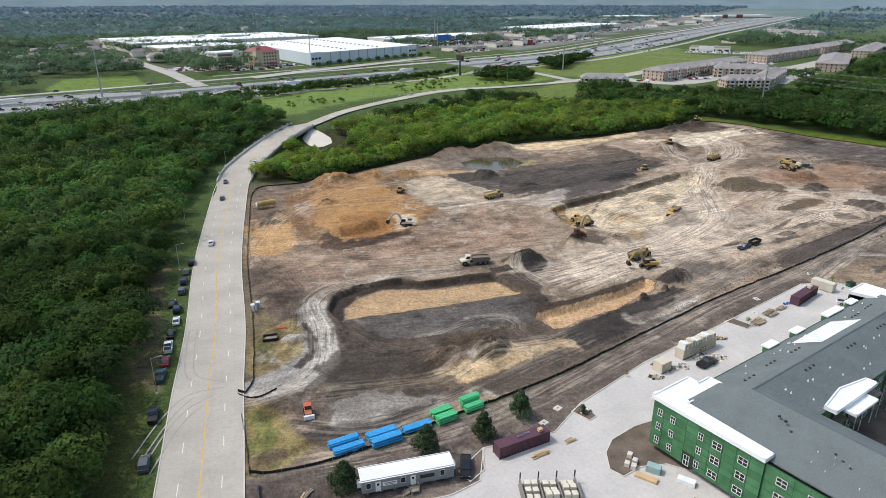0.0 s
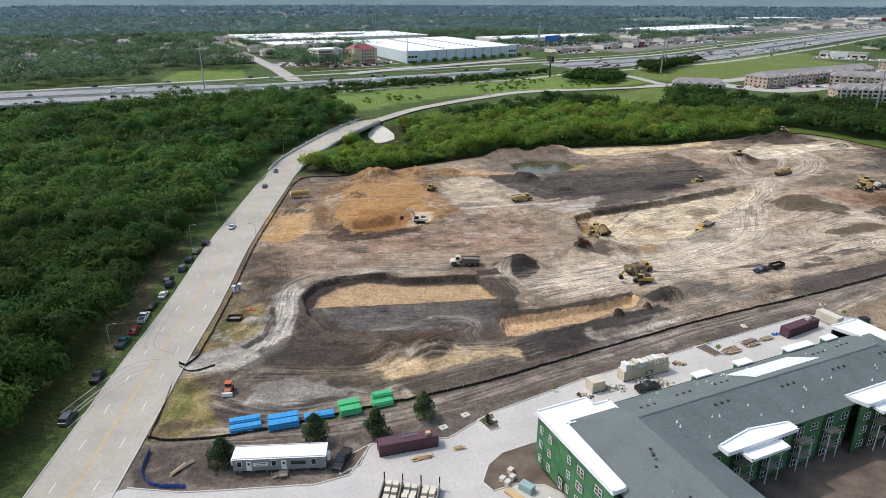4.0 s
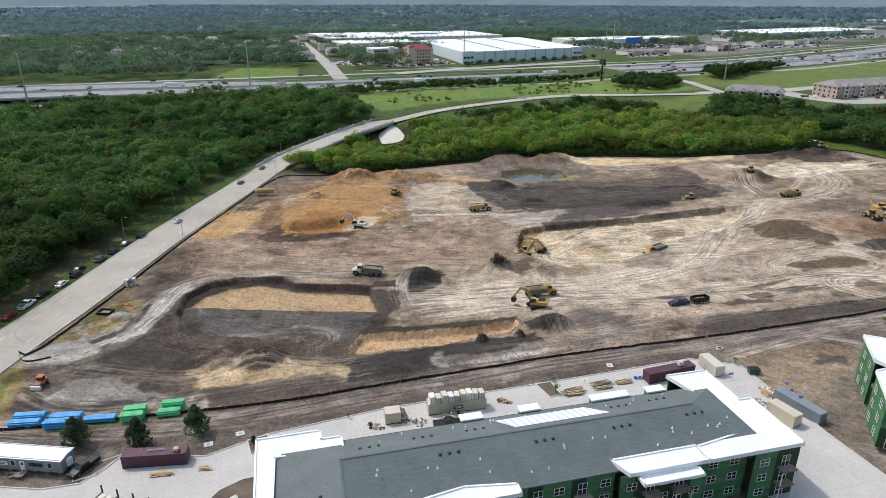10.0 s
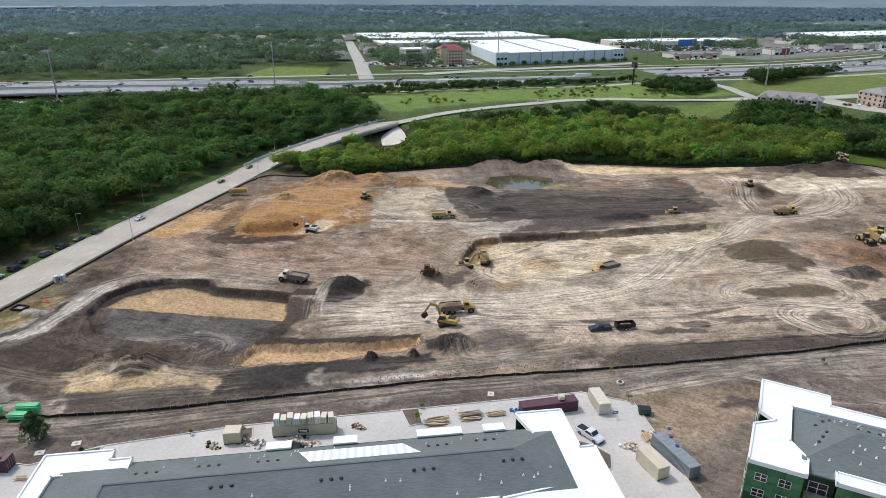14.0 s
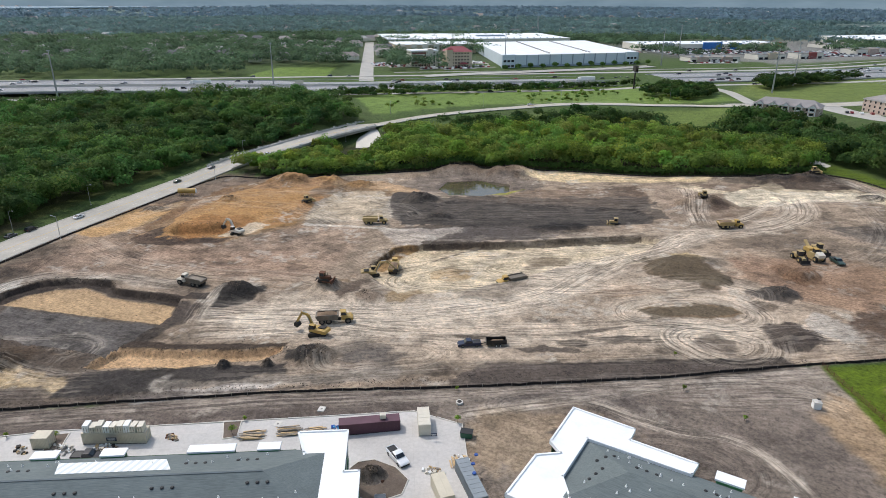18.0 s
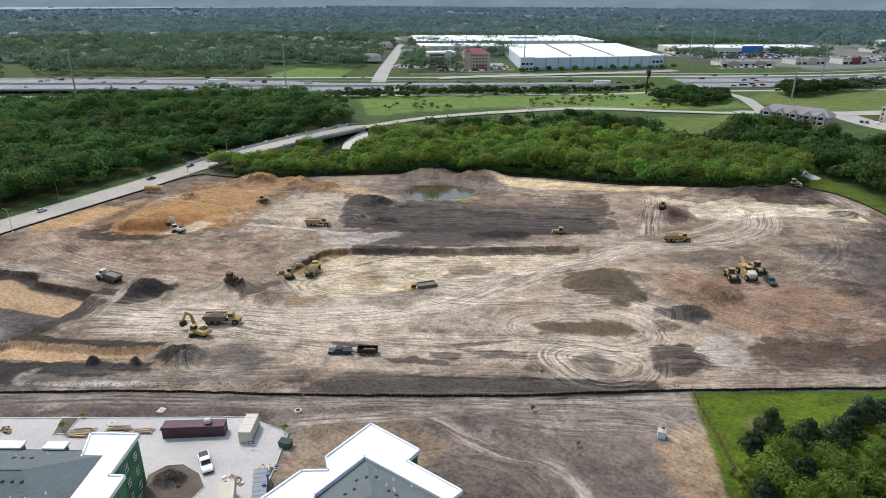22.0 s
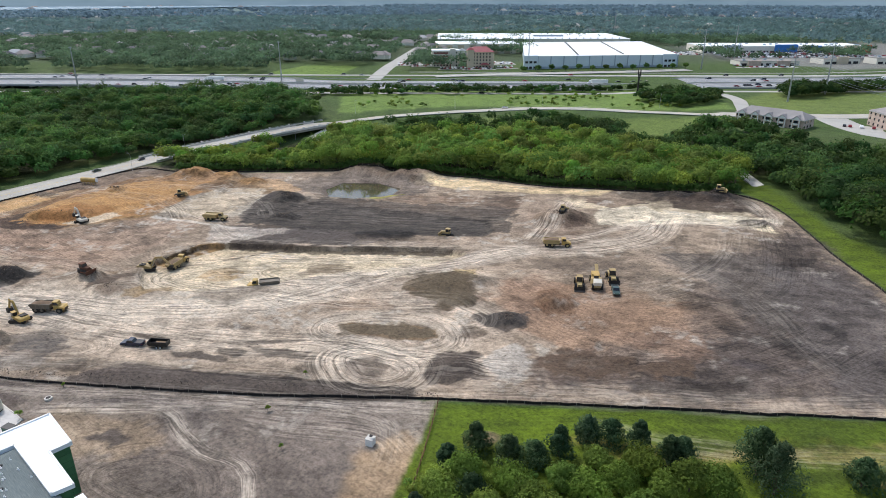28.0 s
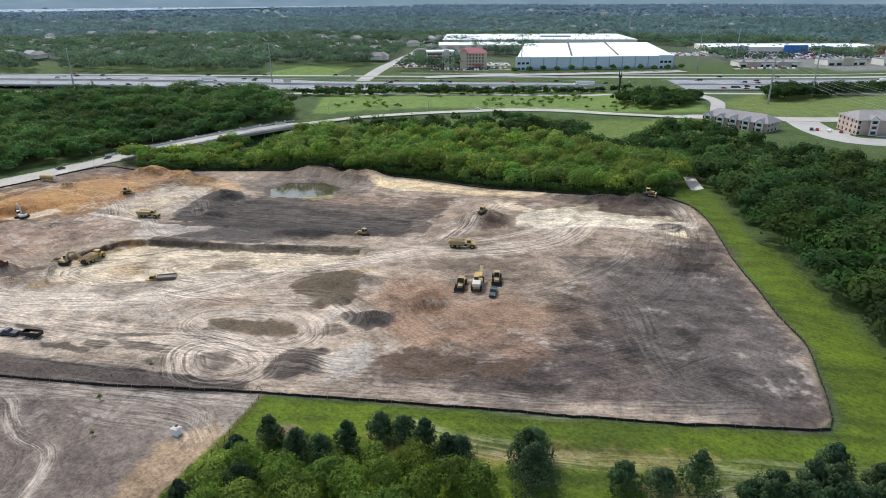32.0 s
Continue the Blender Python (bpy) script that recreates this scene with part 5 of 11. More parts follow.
patch_of([(123.7, 227), (135, 236.9), (136.4, 236.1), (126.9, 226.9)], c(100, 90, 80), 0.4, 0.85, 0.3, 0.2, 137)
patch_of([(147.4, 270.8), (144.7, 281.9), (144, 293.2), (150.3, 289.5), (153.1, 280.9), (152.5, 272.7)], c(104, 88, 70), 0.8, 0.9, 0.6, 0.3, 138)
# the street entrance and the first pits
patch_of([(-36.6, 132.4), (-33.9, 139.6), (-36, 149.9), (-39.3, 156.5), (-37.1, 155.2), (-32.6, 145.7), (-31.8, 137), (-34, 131.4)], c(72, 64, 58), 0.5, 0.95, 0.3, 0.2, 157)
patch_of([(-28.8, 107.1), (-23.8, 109.8), (-15.7, 110.9), (-11, 113.9), (-4, 118.1), (-0.6, 119.4), (-4.5, 114.9), (-13.8, 108.7), (-22.4, 105.3), (-27.1, 105.5)], c(84, 76, 70), 0.8, 0.85, 0.6, 0.3, 160)
patch_of([(-26.9, 120.7), (-24.6, 122.7), (-19.5, 122.3), (-16.3, 120.4), (-23.1, 119.2), (-25.6, 119.3)], c(68, 62, 56), 0.5, 0.95, 0.3, 0.2, 162)
patch_of([(-27.6, 160.2), (-28.6, 167.3), (-25.6, 174.7), (-18.9, 180.1), (-11.3, 180.6), (-6.1, 179.9), (16.5, 186), (19.1, 182.9), (22.9, 180.7), (23.8, 176.9), (7.8, 172.1), (-13.8, 165)], c(190, 160, 122), 0.45, 1, 0.12, 0.06, 164)
patch_of([(0.3, 144.1), (5.9, 148.6), (14.2, 149.6), (16.3, 145.2), (16.1, 140.9), (8.3, 138.5), (2.9, 139.6)], c(82, 68, 54), 0.8, 0.9, 0.6, 0.3, 165)
patch_of([(32, 149.2), (38.6, 155.9), (46.8, 158.4), (51.3, 151.7), (43.7, 144), (34.6, 138.2), (34, 143.7)], c(66, 61, 57), 0.7, 0.95, 0.5, 0.2, 168)
patch_of([(49, 161.2), (56.8, 166.3), (70, 177.1), (71.8, 173.3), (63.1, 163.2), (54, 158.7)], c(72, 66, 61), 0.7, 0.95, 0.5, 0.2, 169)
patch_of([(5.9, 124.9), (15.7, 130.4), (24, 136.7), (27.1, 139.5), (31.8, 138.4), (35.9, 138.6), (43.3, 145.2), (67.5, 162.1), (80.5, 172), (80.6, 170.2), (55.5, 151.6), (36.1, 134.3), (19.4, 123.5), (12.9, 120.3), (8.9, 122.4)], c(90, 80, 72), 0.8, 0.85, 0.5, 0.25, 171)
patch_of([(26.2, 161.3), (36.9, 166.3), (50.8, 173.2), (63.1, 182.9), (65, 180.2), (63.5, 175.2), (55, 167.7), (48.8, 162), (39.6, 157.4), (33, 152.4), (29.6, 150.8), (27.6, 154.7)], c(204, 170, 130), 0.45, 1, 0.12, 0.08, 172)
patch_of([(25, 164.4), (43.1, 172.3), (62.9, 184.7), (63.4, 183), (50.8, 173.2), (36.9, 166.3), (26.2, 161.3)], c(74, 62, 52), 0.4, 0.95, 0.15, 0.1, 173)
patch_of([(-28.8, 157.9), (-32.7, 164.7), (-32.8, 173.4), (-27.3, 180.7), (-14.3, 186.2), (-7.1, 183.7), (15.7, 190.7), (15.2, 193.3), (21.4, 195.7), (23.3, 191.6), (16.9, 188.8), (16.7, 186.5), (-6.3, 180.3), (-11.5, 181), (-19.1, 180.4), (-26.1, 175.5), (-29.2, 167.5), (-27.7, 159.8)], c(62, 54, 48), 0.4, 0.95, 0.15, 0.1, 174)
patch_of([(19.1, 182.9), (21.2, 185.7), (24.8, 191.1), (30.2, 178.1), (27, 174), (24.5, 176.4)], c(86, 76, 68), 0.6, 0.9, 0.5, 0.3, 175)
patch_of([(25.8, 193.7), (25.6, 203.2), (29.8, 208.5), (34, 205.7), (35.3, 198.8), (32, 191.1), (28.5, 187.9)], c(58, 54, 50), 0.6, 0.95, 0.4, 0.1, 176)
patch_of([(66.4, 181.3), (70.5, 186.1), (73.9, 182.7), (73.5, 178.8), (68.4, 177.6)], c(58, 54, 50), 0.6, 0.95, 0.4, 0.1, 177)
patch_of([(188.7, 265.1), (190, 274.8), (198.2, 279), (208.4, 284.6), (217.7, 286.2), (217.2, 281.1), (206.2, 271.4), (195.5, 265.2)], c(98, 80, 64), 0.8, 0.8, 2.2, 0.5, 201)
patch_of([(135.9, 247.6), (142.8, 254.9), (155.9, 262.1), (159.8, 259.4), (154.5, 252.7), (140.6, 244.7)], c(104, 92, 74), 0.5, 0.85, 0.9, 0.3, 202)
patch_of([(166, 253.5), (172.9, 261.2), (177.1, 256.6), (185, 252.2), (178.3, 247.2), (169.7, 244.6)], c(84, 74, 66), 0.5, 0.85, 1.2, 0.3, 203)
patch_of([(125.5, 286.7), (136.8, 301.8), (143.1, 293.6), (155.1, 280.8), (149.5, 274.2), (137.5, 275.4)], c(98, 86, 68), 0.6, 0.85, 1.6, 0.3, 204)
patch_of([(161.4, 278.3), (169.5, 286.5), (173.1, 279.3), (165.6, 272.6)], c(82, 76, 70), 0.5, 0.8, 1.0, 0.3, 205)
patch_of([(30.7, 281), (19.7, 293.4), (6.5, 311.7), (51.9, 341.4), (107.2, 368.5), (121.6, 342.5), (78.2, 308.1)], c(72, 66, 60), 0.8, 0.75, 2.0, 0.3, 206)
patch_of([(58.4, 273.4), (57.4, 289.2), (74.4, 304.8), (88, 293.1)], c(92, 84, 78), 0.6, 0.75, 1.4, 0.3, 207)
patch_of([(74.6, 189.1), (78, 194), (85, 197.1), (90.1, 193), (81.9, 186)], c(108, 100, 92), 0.6, 0.7, 1.2, 0.4, 208)
patch_of([(165, 298.1), (169.3, 315), (181.3, 320.5), (199.3, 317.5), (206.8, 300.4), (192.3, 285.9), (175.9, 286.6)], c(152, 124, 98), 3.0, 0.4, 2.5, 0.4, 209)
# the orange basin and its neighbours
patch_of([(-74.3, 285.3), (-61.2, 288.1), (-58.4, 278.5), (-63.8, 261), (-55.3, 242.9), (-47, 222.5), (-49.8, 220.7), (-65, 250.6)], c(128, 98, 70), 0.8, 0.75, 1.4, 0.4, 211)
patch_of([(-60.8, 280.5), (-32.2, 304.9), (-17.1, 269.6), (-10.1, 234.4), (-36.4, 219.2), (-50, 239.2)], c(180, 138, 88), 0.6, 0.8, 1.2, 0.25, 212)
patch_of([(-42.2, 246.2), (-22.2, 254.7), (-17.6, 238.1), (-30.7, 226.5), (-39.8, 230.7)], c(158, 112, 68), 0.8, 0.75, 1.6, 0.4, 213)
patch_of([(-74.3, 236.2), (-61.4, 243), (-53.6, 208), (-65.7, 205.4)], c(196, 156, 106), 0.6, 0.75, 0.9, 0.3, 214)
patch_of([(-19.6, 251.5), (-12, 252.7), (-10.7, 234.4), (-17.9, 232.6)], c(206, 192, 168), 0.5, 0.75, 0.8, 0.3, 215)
# This narrow patch paints the sand pit bank's shadow line into the soil colour.
patch_of([(51.0, 267.6), (72.2, 279.3), (99.4, 301.7), (118.7, 316.5), (120.0, 312.3), (101.1, 296.3), (74.3, 274.7), (53.8, 262.7)], c(70, 60, 50), 0.35, 0.85, 0.7, 0.2, 221)
patch_of([(88.8, 271.3), (94.6, 277.9), (104.3, 282.7), (103.9, 274.6), (95.4, 267.4)], c(122, 106, 84), 0.5, 0.75, 1.0, 0.4, 222)
patch_of([(148.0, 323.0), (162.0, 337.5), (176.6, 341.0), (181.9, 335.0), (169.8, 324.1), (154.2, 317.1)], c(112, 98, 84), 0.8, 0.6, 1.6, 0.5, 223)
# dark fill by the pipe stacks
patch_of([(-31.6, 133.5), (-25.1, 139.9), (-2.8, 134.5), (4.8, 124.6), (-5.5, 119.8), (-20.3, 118.1), (-31.1, 121.3)], c(76, 68, 60), 0.8, 0.8, 1.6, 0.35, 216)
patch_of([(-26.2, 117.5), (-16.6, 122.5), (-5, 120.1), (-3.2, 118), (-17.1, 112)], c(146, 138, 128), 0.6, 0.8, 1.0, 0.4, 217)
SOIL[:] = np.clip(SOIL, 0.012, 0.9)
GZ = GZ.reshape(len(AD), len(AU))
idx = np.arange(len(AU) * len(AD)).reshape(len(AD), len(AU))
quads = np.stack([idx[:-1, :-1], idx[:-1, 1:], idx[1:, 1:], idx[1:, :-1]], -1).reshape(-1, 4)
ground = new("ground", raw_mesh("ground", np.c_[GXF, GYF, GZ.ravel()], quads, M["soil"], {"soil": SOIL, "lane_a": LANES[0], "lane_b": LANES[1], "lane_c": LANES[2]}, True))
tagged(ground, "bare graded earth, sand and grass out to the horizon", "ground", kind="structure")


# clods and stones on the heaps and along the cuts
def clods(spots, seed):
    r = np.random.RandomState(seed)
    xs, ys, ss = [], [], []
    for x, y, n, rad, size in spots:
        a, d = r.uniform(0, 2 * math.pi, n), rad * np.sqrt(r.rand(n))
        xs.append(x + d * np.cos(a)), ys.append(y + d * np.sin(a)), ss.append(size * r.uniform(0.4, 1.3, n))
    x, y, s = np.concatenate(xs), np.concatenate(ys), np.concatenate(ss)
    z = height(x, y)
    cube = np.array([(-1, -1, -1), (1, -1, -1), (1, 1, -1), (-1, 1, -1), (-0.7, -0.6, 1), (0.6, -0.7, 1), (0.7, 0.6, 1), (-0.6, 0.7, 1)]) * 0.5
    v = cube[None] * s[:, None, None] * r.uniform(0.6, 1.2, (len(x), 8, 3))
    a = r.uniform(0, 6.3, len(x))
    rot = np.stack([np.cos(a), -np.sin(a), np.sin(a), np.cos(a)], -1).reshape(-1, 2, 2)
    v[:, :, :2] = np.einsum("nij,nkj->nki", rot, v[:, :, :2])
    v += np.stack([x, y, z + s * 0.12], -1)[:, None]
    f = np.array([(3, 2, 1, 0), (4, 5, 6, 7), (0, 1, 5, 4), (1, 2, 6, 5), (2, 3, 7, 6), (3, 0, 4, 7)])
    faces = (f[None] + 8 * np.arange(len(x))[:, None, None]).reshape(-1, 4)
    return v.reshape(-1, 3), faces


def clod_material():
    m = Mat("dry_clods", 0.97, 0, 0.15)
    return m.base(m.ramp(m.rnd(True), [(0, c(52, 47, 42)), (0.5, c(78, 69, 60)), (1, c(120, 106, 92))])).m


heap_spots = [(x, y, int((24 if kind == 0 else 8) * r / (1 + k)), r * (0.35 + 0.4 * k), 0.24) for x, y, h, r, kind in MOUNDS if h > 1.0 and kind in (0, 1) for k in (0, 1, 2)]
for line, n in ((PIT_ONE, 1), (TAN_TWO, 1), (SAND_PIT[1:6], 1), (ORANGE_PIT, 1), ([(28.2, 130.9), (62.6, 158.9), (111.4, 193), (178.1, 239.4)], 0)):
    heap_spots += [(x, y, 6, 1.2, 0.22) for x, y in smooth_line(line, 1.6)]
heap_spots += [(x, y, 3, 9, 0.2) for x, y in zip(np.random.RandomState(5).uniform(-50, 240, 700), np.random.RandomState(6).uniform(110, 420, 700)) if inside(np.array([x]), np.array([y]), SITE)[0] > 8]
v_, f_ = clods(heap_spots, 17)
tagged(new("soil_clods", raw_mesh("soil_clods", v_, f_, clod_material())), "loose clods of dark soil on heaps and cuts", "soil", kind="stuff")


# ---- roads ----
def ribbon(pts, lo, hi, lift, gap=4.0, z=None, thick=0.3):
    """A strip along a rounded line from lo to hi metres to its right, with sides."""
    q = smooth_line(pts, gap)
    t = np.gradient(q, axis=0)
    t /= np.hypot(t[:, 0], t[:, 1])[:, None]
    right = np.c_[t[:, 1], -t[:, 0]]
    zz = (height(q[:, 0], q[:, 1]) if z is None else np.array([z(*p) for p in q])) + lift
    a, b = q + right * lo, q + right * hi
    mb = MB()
    n = len(q)
    vs = [(*p, h) for p, h in zip(a, zz)] + [(*p, h) for p, h in zip(b, zz)] + [(*p, h - thick) for p, h in zip(a, zz)] + [(*p, h - thick) for p, h in zip(b, zz)]
    fs = []
    for i in range(n - 1):
        fs += [(i, n + i, n + i + 1, i + 1), (2 * n + i, i, i + 1, 2 * n + i + 1), (n + i, 3 * n + i, 3 * n + i + 1, n + i + 1), (2 * n + i + 1, 3 * n + i + 1, 3 * n + i, 2 * n + i)]
    fs += [(0, 2 * n, 3 * n, n), (n - 1, 2 * n - 1, 4 * n - 1, 3 * n - 1)]
    return mb.add(vs, fs)


def road_z(x, y):
    return land_z(x, y)


road = part("road", ribbon(ROAD_LINE, -7.6, 7.6, 0.1, z=road_z), M["road"])
tagged(road, "wide pale concrete street curving over a bridge", "road", kind="structure")
for side in (-7.75, 7.6):
    part("kerb", ribbon(ROAD_LINE, side, side + 0.2, 0.24, z=road_z), M["kerb"], road)
part("centre_line", ribbon(ROAD_LINE, -0.14, 0.14, 0.106, z=road_z, thick=0.004), M["mark_yellow"], road, "worn yellow centre line")
line = smooth_line(ROAD_LINE, 1.0)
along = np.r_[0, np.cumsum(np.hypot(*np.diff(line, axis=0).T))]
for off in (-3.8, 3.8):
    for s in np.arange(150, 620, 12.0):
        k = [int(np.searchsorted(along, s + e)) for e in (0, 1.5, 3.0)]
        p = [tuple(line[j]) for j in k]
        part("lane_mark", ribbon(p, off - 0.08, off + 0.08, 0.106, 1.5, road_z, 0.004), M["mark_white"], road)


M["tyre_black"] = plain("tyre_smudges", c(163, 157, 146), 0.9, vary=0.12)
for course in ([(-50.2, 119.8), (-53.6, 115.6), (-55.2, 107.4), (-55.2, 94.9)], [(-49.4, 122.8), (-55.8, 119.9), (-58, 111.6), (-58.4, 99.1)], [(-50, 124.9), (-58.4, 128.1), (-62.9, 138.7), (-66.6, 151.3)]):
    for side in (-1.0, 1.0):
        part("tyre_mark", ribbon(course, side - 0.18, side + 0.18, 0.107, 2, road_z, 0.004), M["tyre_black"], road, "dusty tyre mark")


def hwy_bend(u):
    """How far the highway swings away from its straight line."""
    return 0.29 * 0.5 * ((u - 690) + math.hypot(u - 690, 70)) - 0.29 * 0.5 * (-690 + math.hypot(690, 70))


def HWY(u, d):
    d += hwy_bend(u)
    return u * 0.766 - d * 0.643, u * 0.643 + d * 0.766



def hwy_z(x, y):
    """The highway's own level: it climbs on to the overpass at its west end."""
    u, d = x * 0.766 + y * 0.643, -0.643 * x + 0.766 * y
    own = float(4.5 + 4.5 * step(530, 690, np.array(min(d, 620.0))) * 0.6 + 3.0 * (1 - step(-60, 190, np.array(u))))
    return max(own, ground_z(x, y)) if u > 500 else own


def flat_z(x, y):
    return ground_z(x, y)


BANDS = [("frontage_road", 497, 505, 0.12, "frontage", flat_z, "pale concrete frontage road"), ("highway", 519, 552, 0.45, "hwy", hwy_z, "grey concrete highway lanes full of traffic"), ("highway", 556, 590, 0.45, "hwy", hwy_z, "grey concrete highway lanes full of traffic"),
         ("frontage_road", 606, 617, 0.12, "frontage", flat_z, "pale concrete frontage road"), ("frontage_road", 630, 634, 0.1, "frontage", flat_z, "pale concrete service drive")]
for name, lo, hi, lift, mat, zf, lab in BANDS:
    line2 = [HWY(u, (lo + hi) / 2) for u in range(240 if lo == 630 else -420, 2700, 60)]
    band = part(name, ribbon(line2, -(hi - lo) / 2, (hi - lo) / 2, lift, 12, zf, 0.6 if zf is flat_z else 1.1), M[mat])
    tagged(band, lab, "road", kind="structure")
    if name == "highway":
        for off in (-11, -7.4, -3.7, 0, 3.7, 7.4, 11):
            part("lane_line", ribbon(line2, off - 0.1, off + 0.1, lift + 0.02, 12, hwy_z, 0.01), M["mark_white"], band)
        for off in (-(hi - lo) / 2, (hi - lo) / 2 - 0.4):
            part("parapet", ribbon(line2, off, off + 0.4, lift + 0.85, 12, hwy_z, 0.9), M["conc"], band, "pale concrete barrier")
        for u in range(-400, 60, 26):
            x, y = HWY(u, (lo + hi) / 2)
            zt = hwy_z(x, y) - 0.6
            mb = MB().box(0, 0, 0, 2.0, 30, 1.2, radians(40))
            mb.box(0, 0, -9, 1.6, 5, 9.2, radians(40))
            part("pier", mb, M["conc"], band, "concrete bridge pier", Matrix.Translation((x, y, zt - 1.2)))
        u0 = [HWY(u, (lo + hi) / 2) for u in range(70, 330, 12)]
        part("retaining_wall", ribbon(u0, -(hi - lo) / 2 + 0.05, (hi - lo) / 2 - 0.05, 0.2, 12, hwy_z, 7), M["darkconc"], band, "grey concrete retaining wall")

side_road = part("side_road", ribbon([(-214, 580), (-236, 609), (-300, 695), (-380, 802), (-470, 922), (-515, 982)], -7, 7, 0.12, 10), M["frontage"])
tagged(side_road, "pale concrete side street running away from the highway", "road", kind="structure")
spur = part("spur_road", ribbon([(120, 614), (106, 648), (91, 679), (66, 699), (30, 690)], -5, 5, 0.12, 4), M["frontage"])
tagged(spur, "short concrete road up to the frontage road", "road", kind="structure")
for course, half in (([(166, 634), (184, 608), (206, 592), (232, 606), (272, 646), (340, 716)], 10), ([(372, 716), (412, 752), (480, 822), (560, 912)], 11), ([(330, 700), (352, 724), (372, 716)], 8), ([(300, 590), (340, 640), (378, 676)], 7)):
    court = part("parking_court", ribbon(course, -half, half, 0.09, 8), M["frontage"])
    tagged(court, "pale concrete parking court between brick flats", "road", kind="structure")
drive = part("frontage_drive", ribbon([(-190, 640), (-150, 690), (-90, 760), (-20, 850)], -16, 16, 0.06, 10), M["frontage"])
tagged(drive, "pale concrete forecourt before the warehouse", "road", kind="structure")
apron = part("concrete_apron", MB().prism([(174.2, 463.1), (176.2, 471.2), (153.6, 501.7), (152.1, 496.5)], land_z(176.2, 471.2) - 0.6, land_z(176.2, 471.2) + 0.35), M["kerb"])
tagged(apron, "concrete flume at the end of the grass strip", "drain", kind="structure")

# bridge parapets and the pale abutment slope
bridge = thing("bridge", "concrete road bridge with rails over a wooded creek", "bridge", -98, 350, 0, kind="structure")
B_LINE = [(-102.8, 306), (-106.2, 330), (-105, 362), (-101.5, 392), (-96, 416), (-92.6, 425)]
UNB = Matrix.Translation((98, -350, 0))
for side in (-8.4, 8.0):
    mb = ribbon(B_LINE, side, side + 0.4, 1.1, 4, road_z, 1.2)
    part("parapet", mb, M["conc"], bridge, "pale concrete parapet", UNB)
    mb = ribbon(B_LINE, side + 0.1, side + 0.25, 1.6, 4, road_z, 0.12)
    part("hand_rail", mb, M["steel"], bridge, "grey steel rail", UNB)
    q = smooth_line(B_LINE, 14)
    for (x, y) in q[1:-1:1]:
        mb = MB().box(0, 0, 0, 0.8, 0.8, 1.7).box(0, 0, 1.7, 1.0, 1.0, 0.15)
        part("pilaster", mb, M["conc"], bridge, "", UNB @ Matrix.Translation((x + side, y, road_z(x, y))))
part("deck_beam", ribbon(B_LINE, -8.0, 8.0, -0.25, 4, road_z, 1.3), M["darkconc"], bridge, "concrete deck beams", UNB)
for x, y in ((-105, 322), (-106, 344), (-105, 366), (-102, 390)):
    mb = MB()
    for k in (-6, -2, 2, 6):
        mb.rod((k, 0, -8.5), (k, 0, -1.4), 0.5, n=10)
    part("pier", mb.box(0, 0, -1.6, 15, 1.2, 0.8), M["darkconc"], bridge, "", UNB @ Matrix.Translation((x, y, road_z(x, y))))
mb = MB()
apex = (-88, 421, -1.6)
foot = [(-93, 404, -8.2), (-88, 397, -8.4), (-81, 394, -8.2), (-74, 397, -7.6), (-70, 404, -6.6), (-71, 412, -5.0), (-76, 420, -3.2), (-83, 426, -1.9)]
mb.add([apex] + foot + [(x, y, z - 4) for x, y, z in foot], [(0, k, k + 1) for k in range(1, len(foot))] + [(k, k + len(foot), k + 1 + len(foot), k + 1) for k in range(1, len(foot))])
part("abutment_slope", mb, M["slope"], bridge, "pale concrete slope paving", UNB)
foot = [(-105, 416, -1.5), (-110, 408, -2.6), (-114.5, 397, -4.4), (-113, 388, -6.2), (-109, 381, -7.4), (-103.5, 384, -7.8)]
mb = MB().add([(-101.5, 414, -1.0)] + foot + [(x, y, z - 4) for x, y, z in foot], [(0, k + 1, k) for k in range(1, len(foot))] + [(k, k + 1, k + 1 + len(foot), k + len(foot)) for k in range(1, len(foot))])
part("abutment_slope", mb, M["slope"], bridge, "pale concrete slope paving", UNB)

# ---- the yard of the new flats ----
def sheet(name, pts, lo, hi, mat, gap=7.0):
    """A slab over an outline that follows the lie of the land."""
    bm = bmesh.new()
    face = bm.faces.new([bm.verts.new((x, y, 0)) for x, y in pts])
    if face.normal.z < 0 or sum(ax * by - bx * ay for (ax, ay), (bx, by) in zip(pts, pts[1:] + pts[:1])) < 0:
        bmesh.ops.reverse_faces(bm, faces=[face])
    for k in (0, 1):
        v = min(p[k] for p in pts) + gap
        while v < max(p[k] for p in pts):
            bmesh.ops.bisect_plane(bm, geom=bm.verts[:] + bm.edges[:] + bm.faces[:], plane_co=(v, v, 0), plane_no=(1 - k, k, 0))
            v += gap
    top = bmesh.ops.extrude_face_region(bm, geom=bm.faces[:])
    up = {e for e in top["geom"] if isinstance(e, bmesh.types.BMVert)}
    for e in bm.verts:
        e.co.z = land_z(e.co.x, e.co.y) + (hi if e in up else lo)
    bmesh.ops.recalc_face_normals(bm, faces=bm.faces[:])
    me = bpy.data.meshes.new(name)
    bm.to_mesh(me)
    bm.free()
    me.materials.append(mat)
    return new(name, me)


lot = sheet("lot_paving", LOT, -0.5, 0.12, M["lot"])
tagged(lot, "new pale concrete yard, dusty and stained", "pavement", kind="structure")


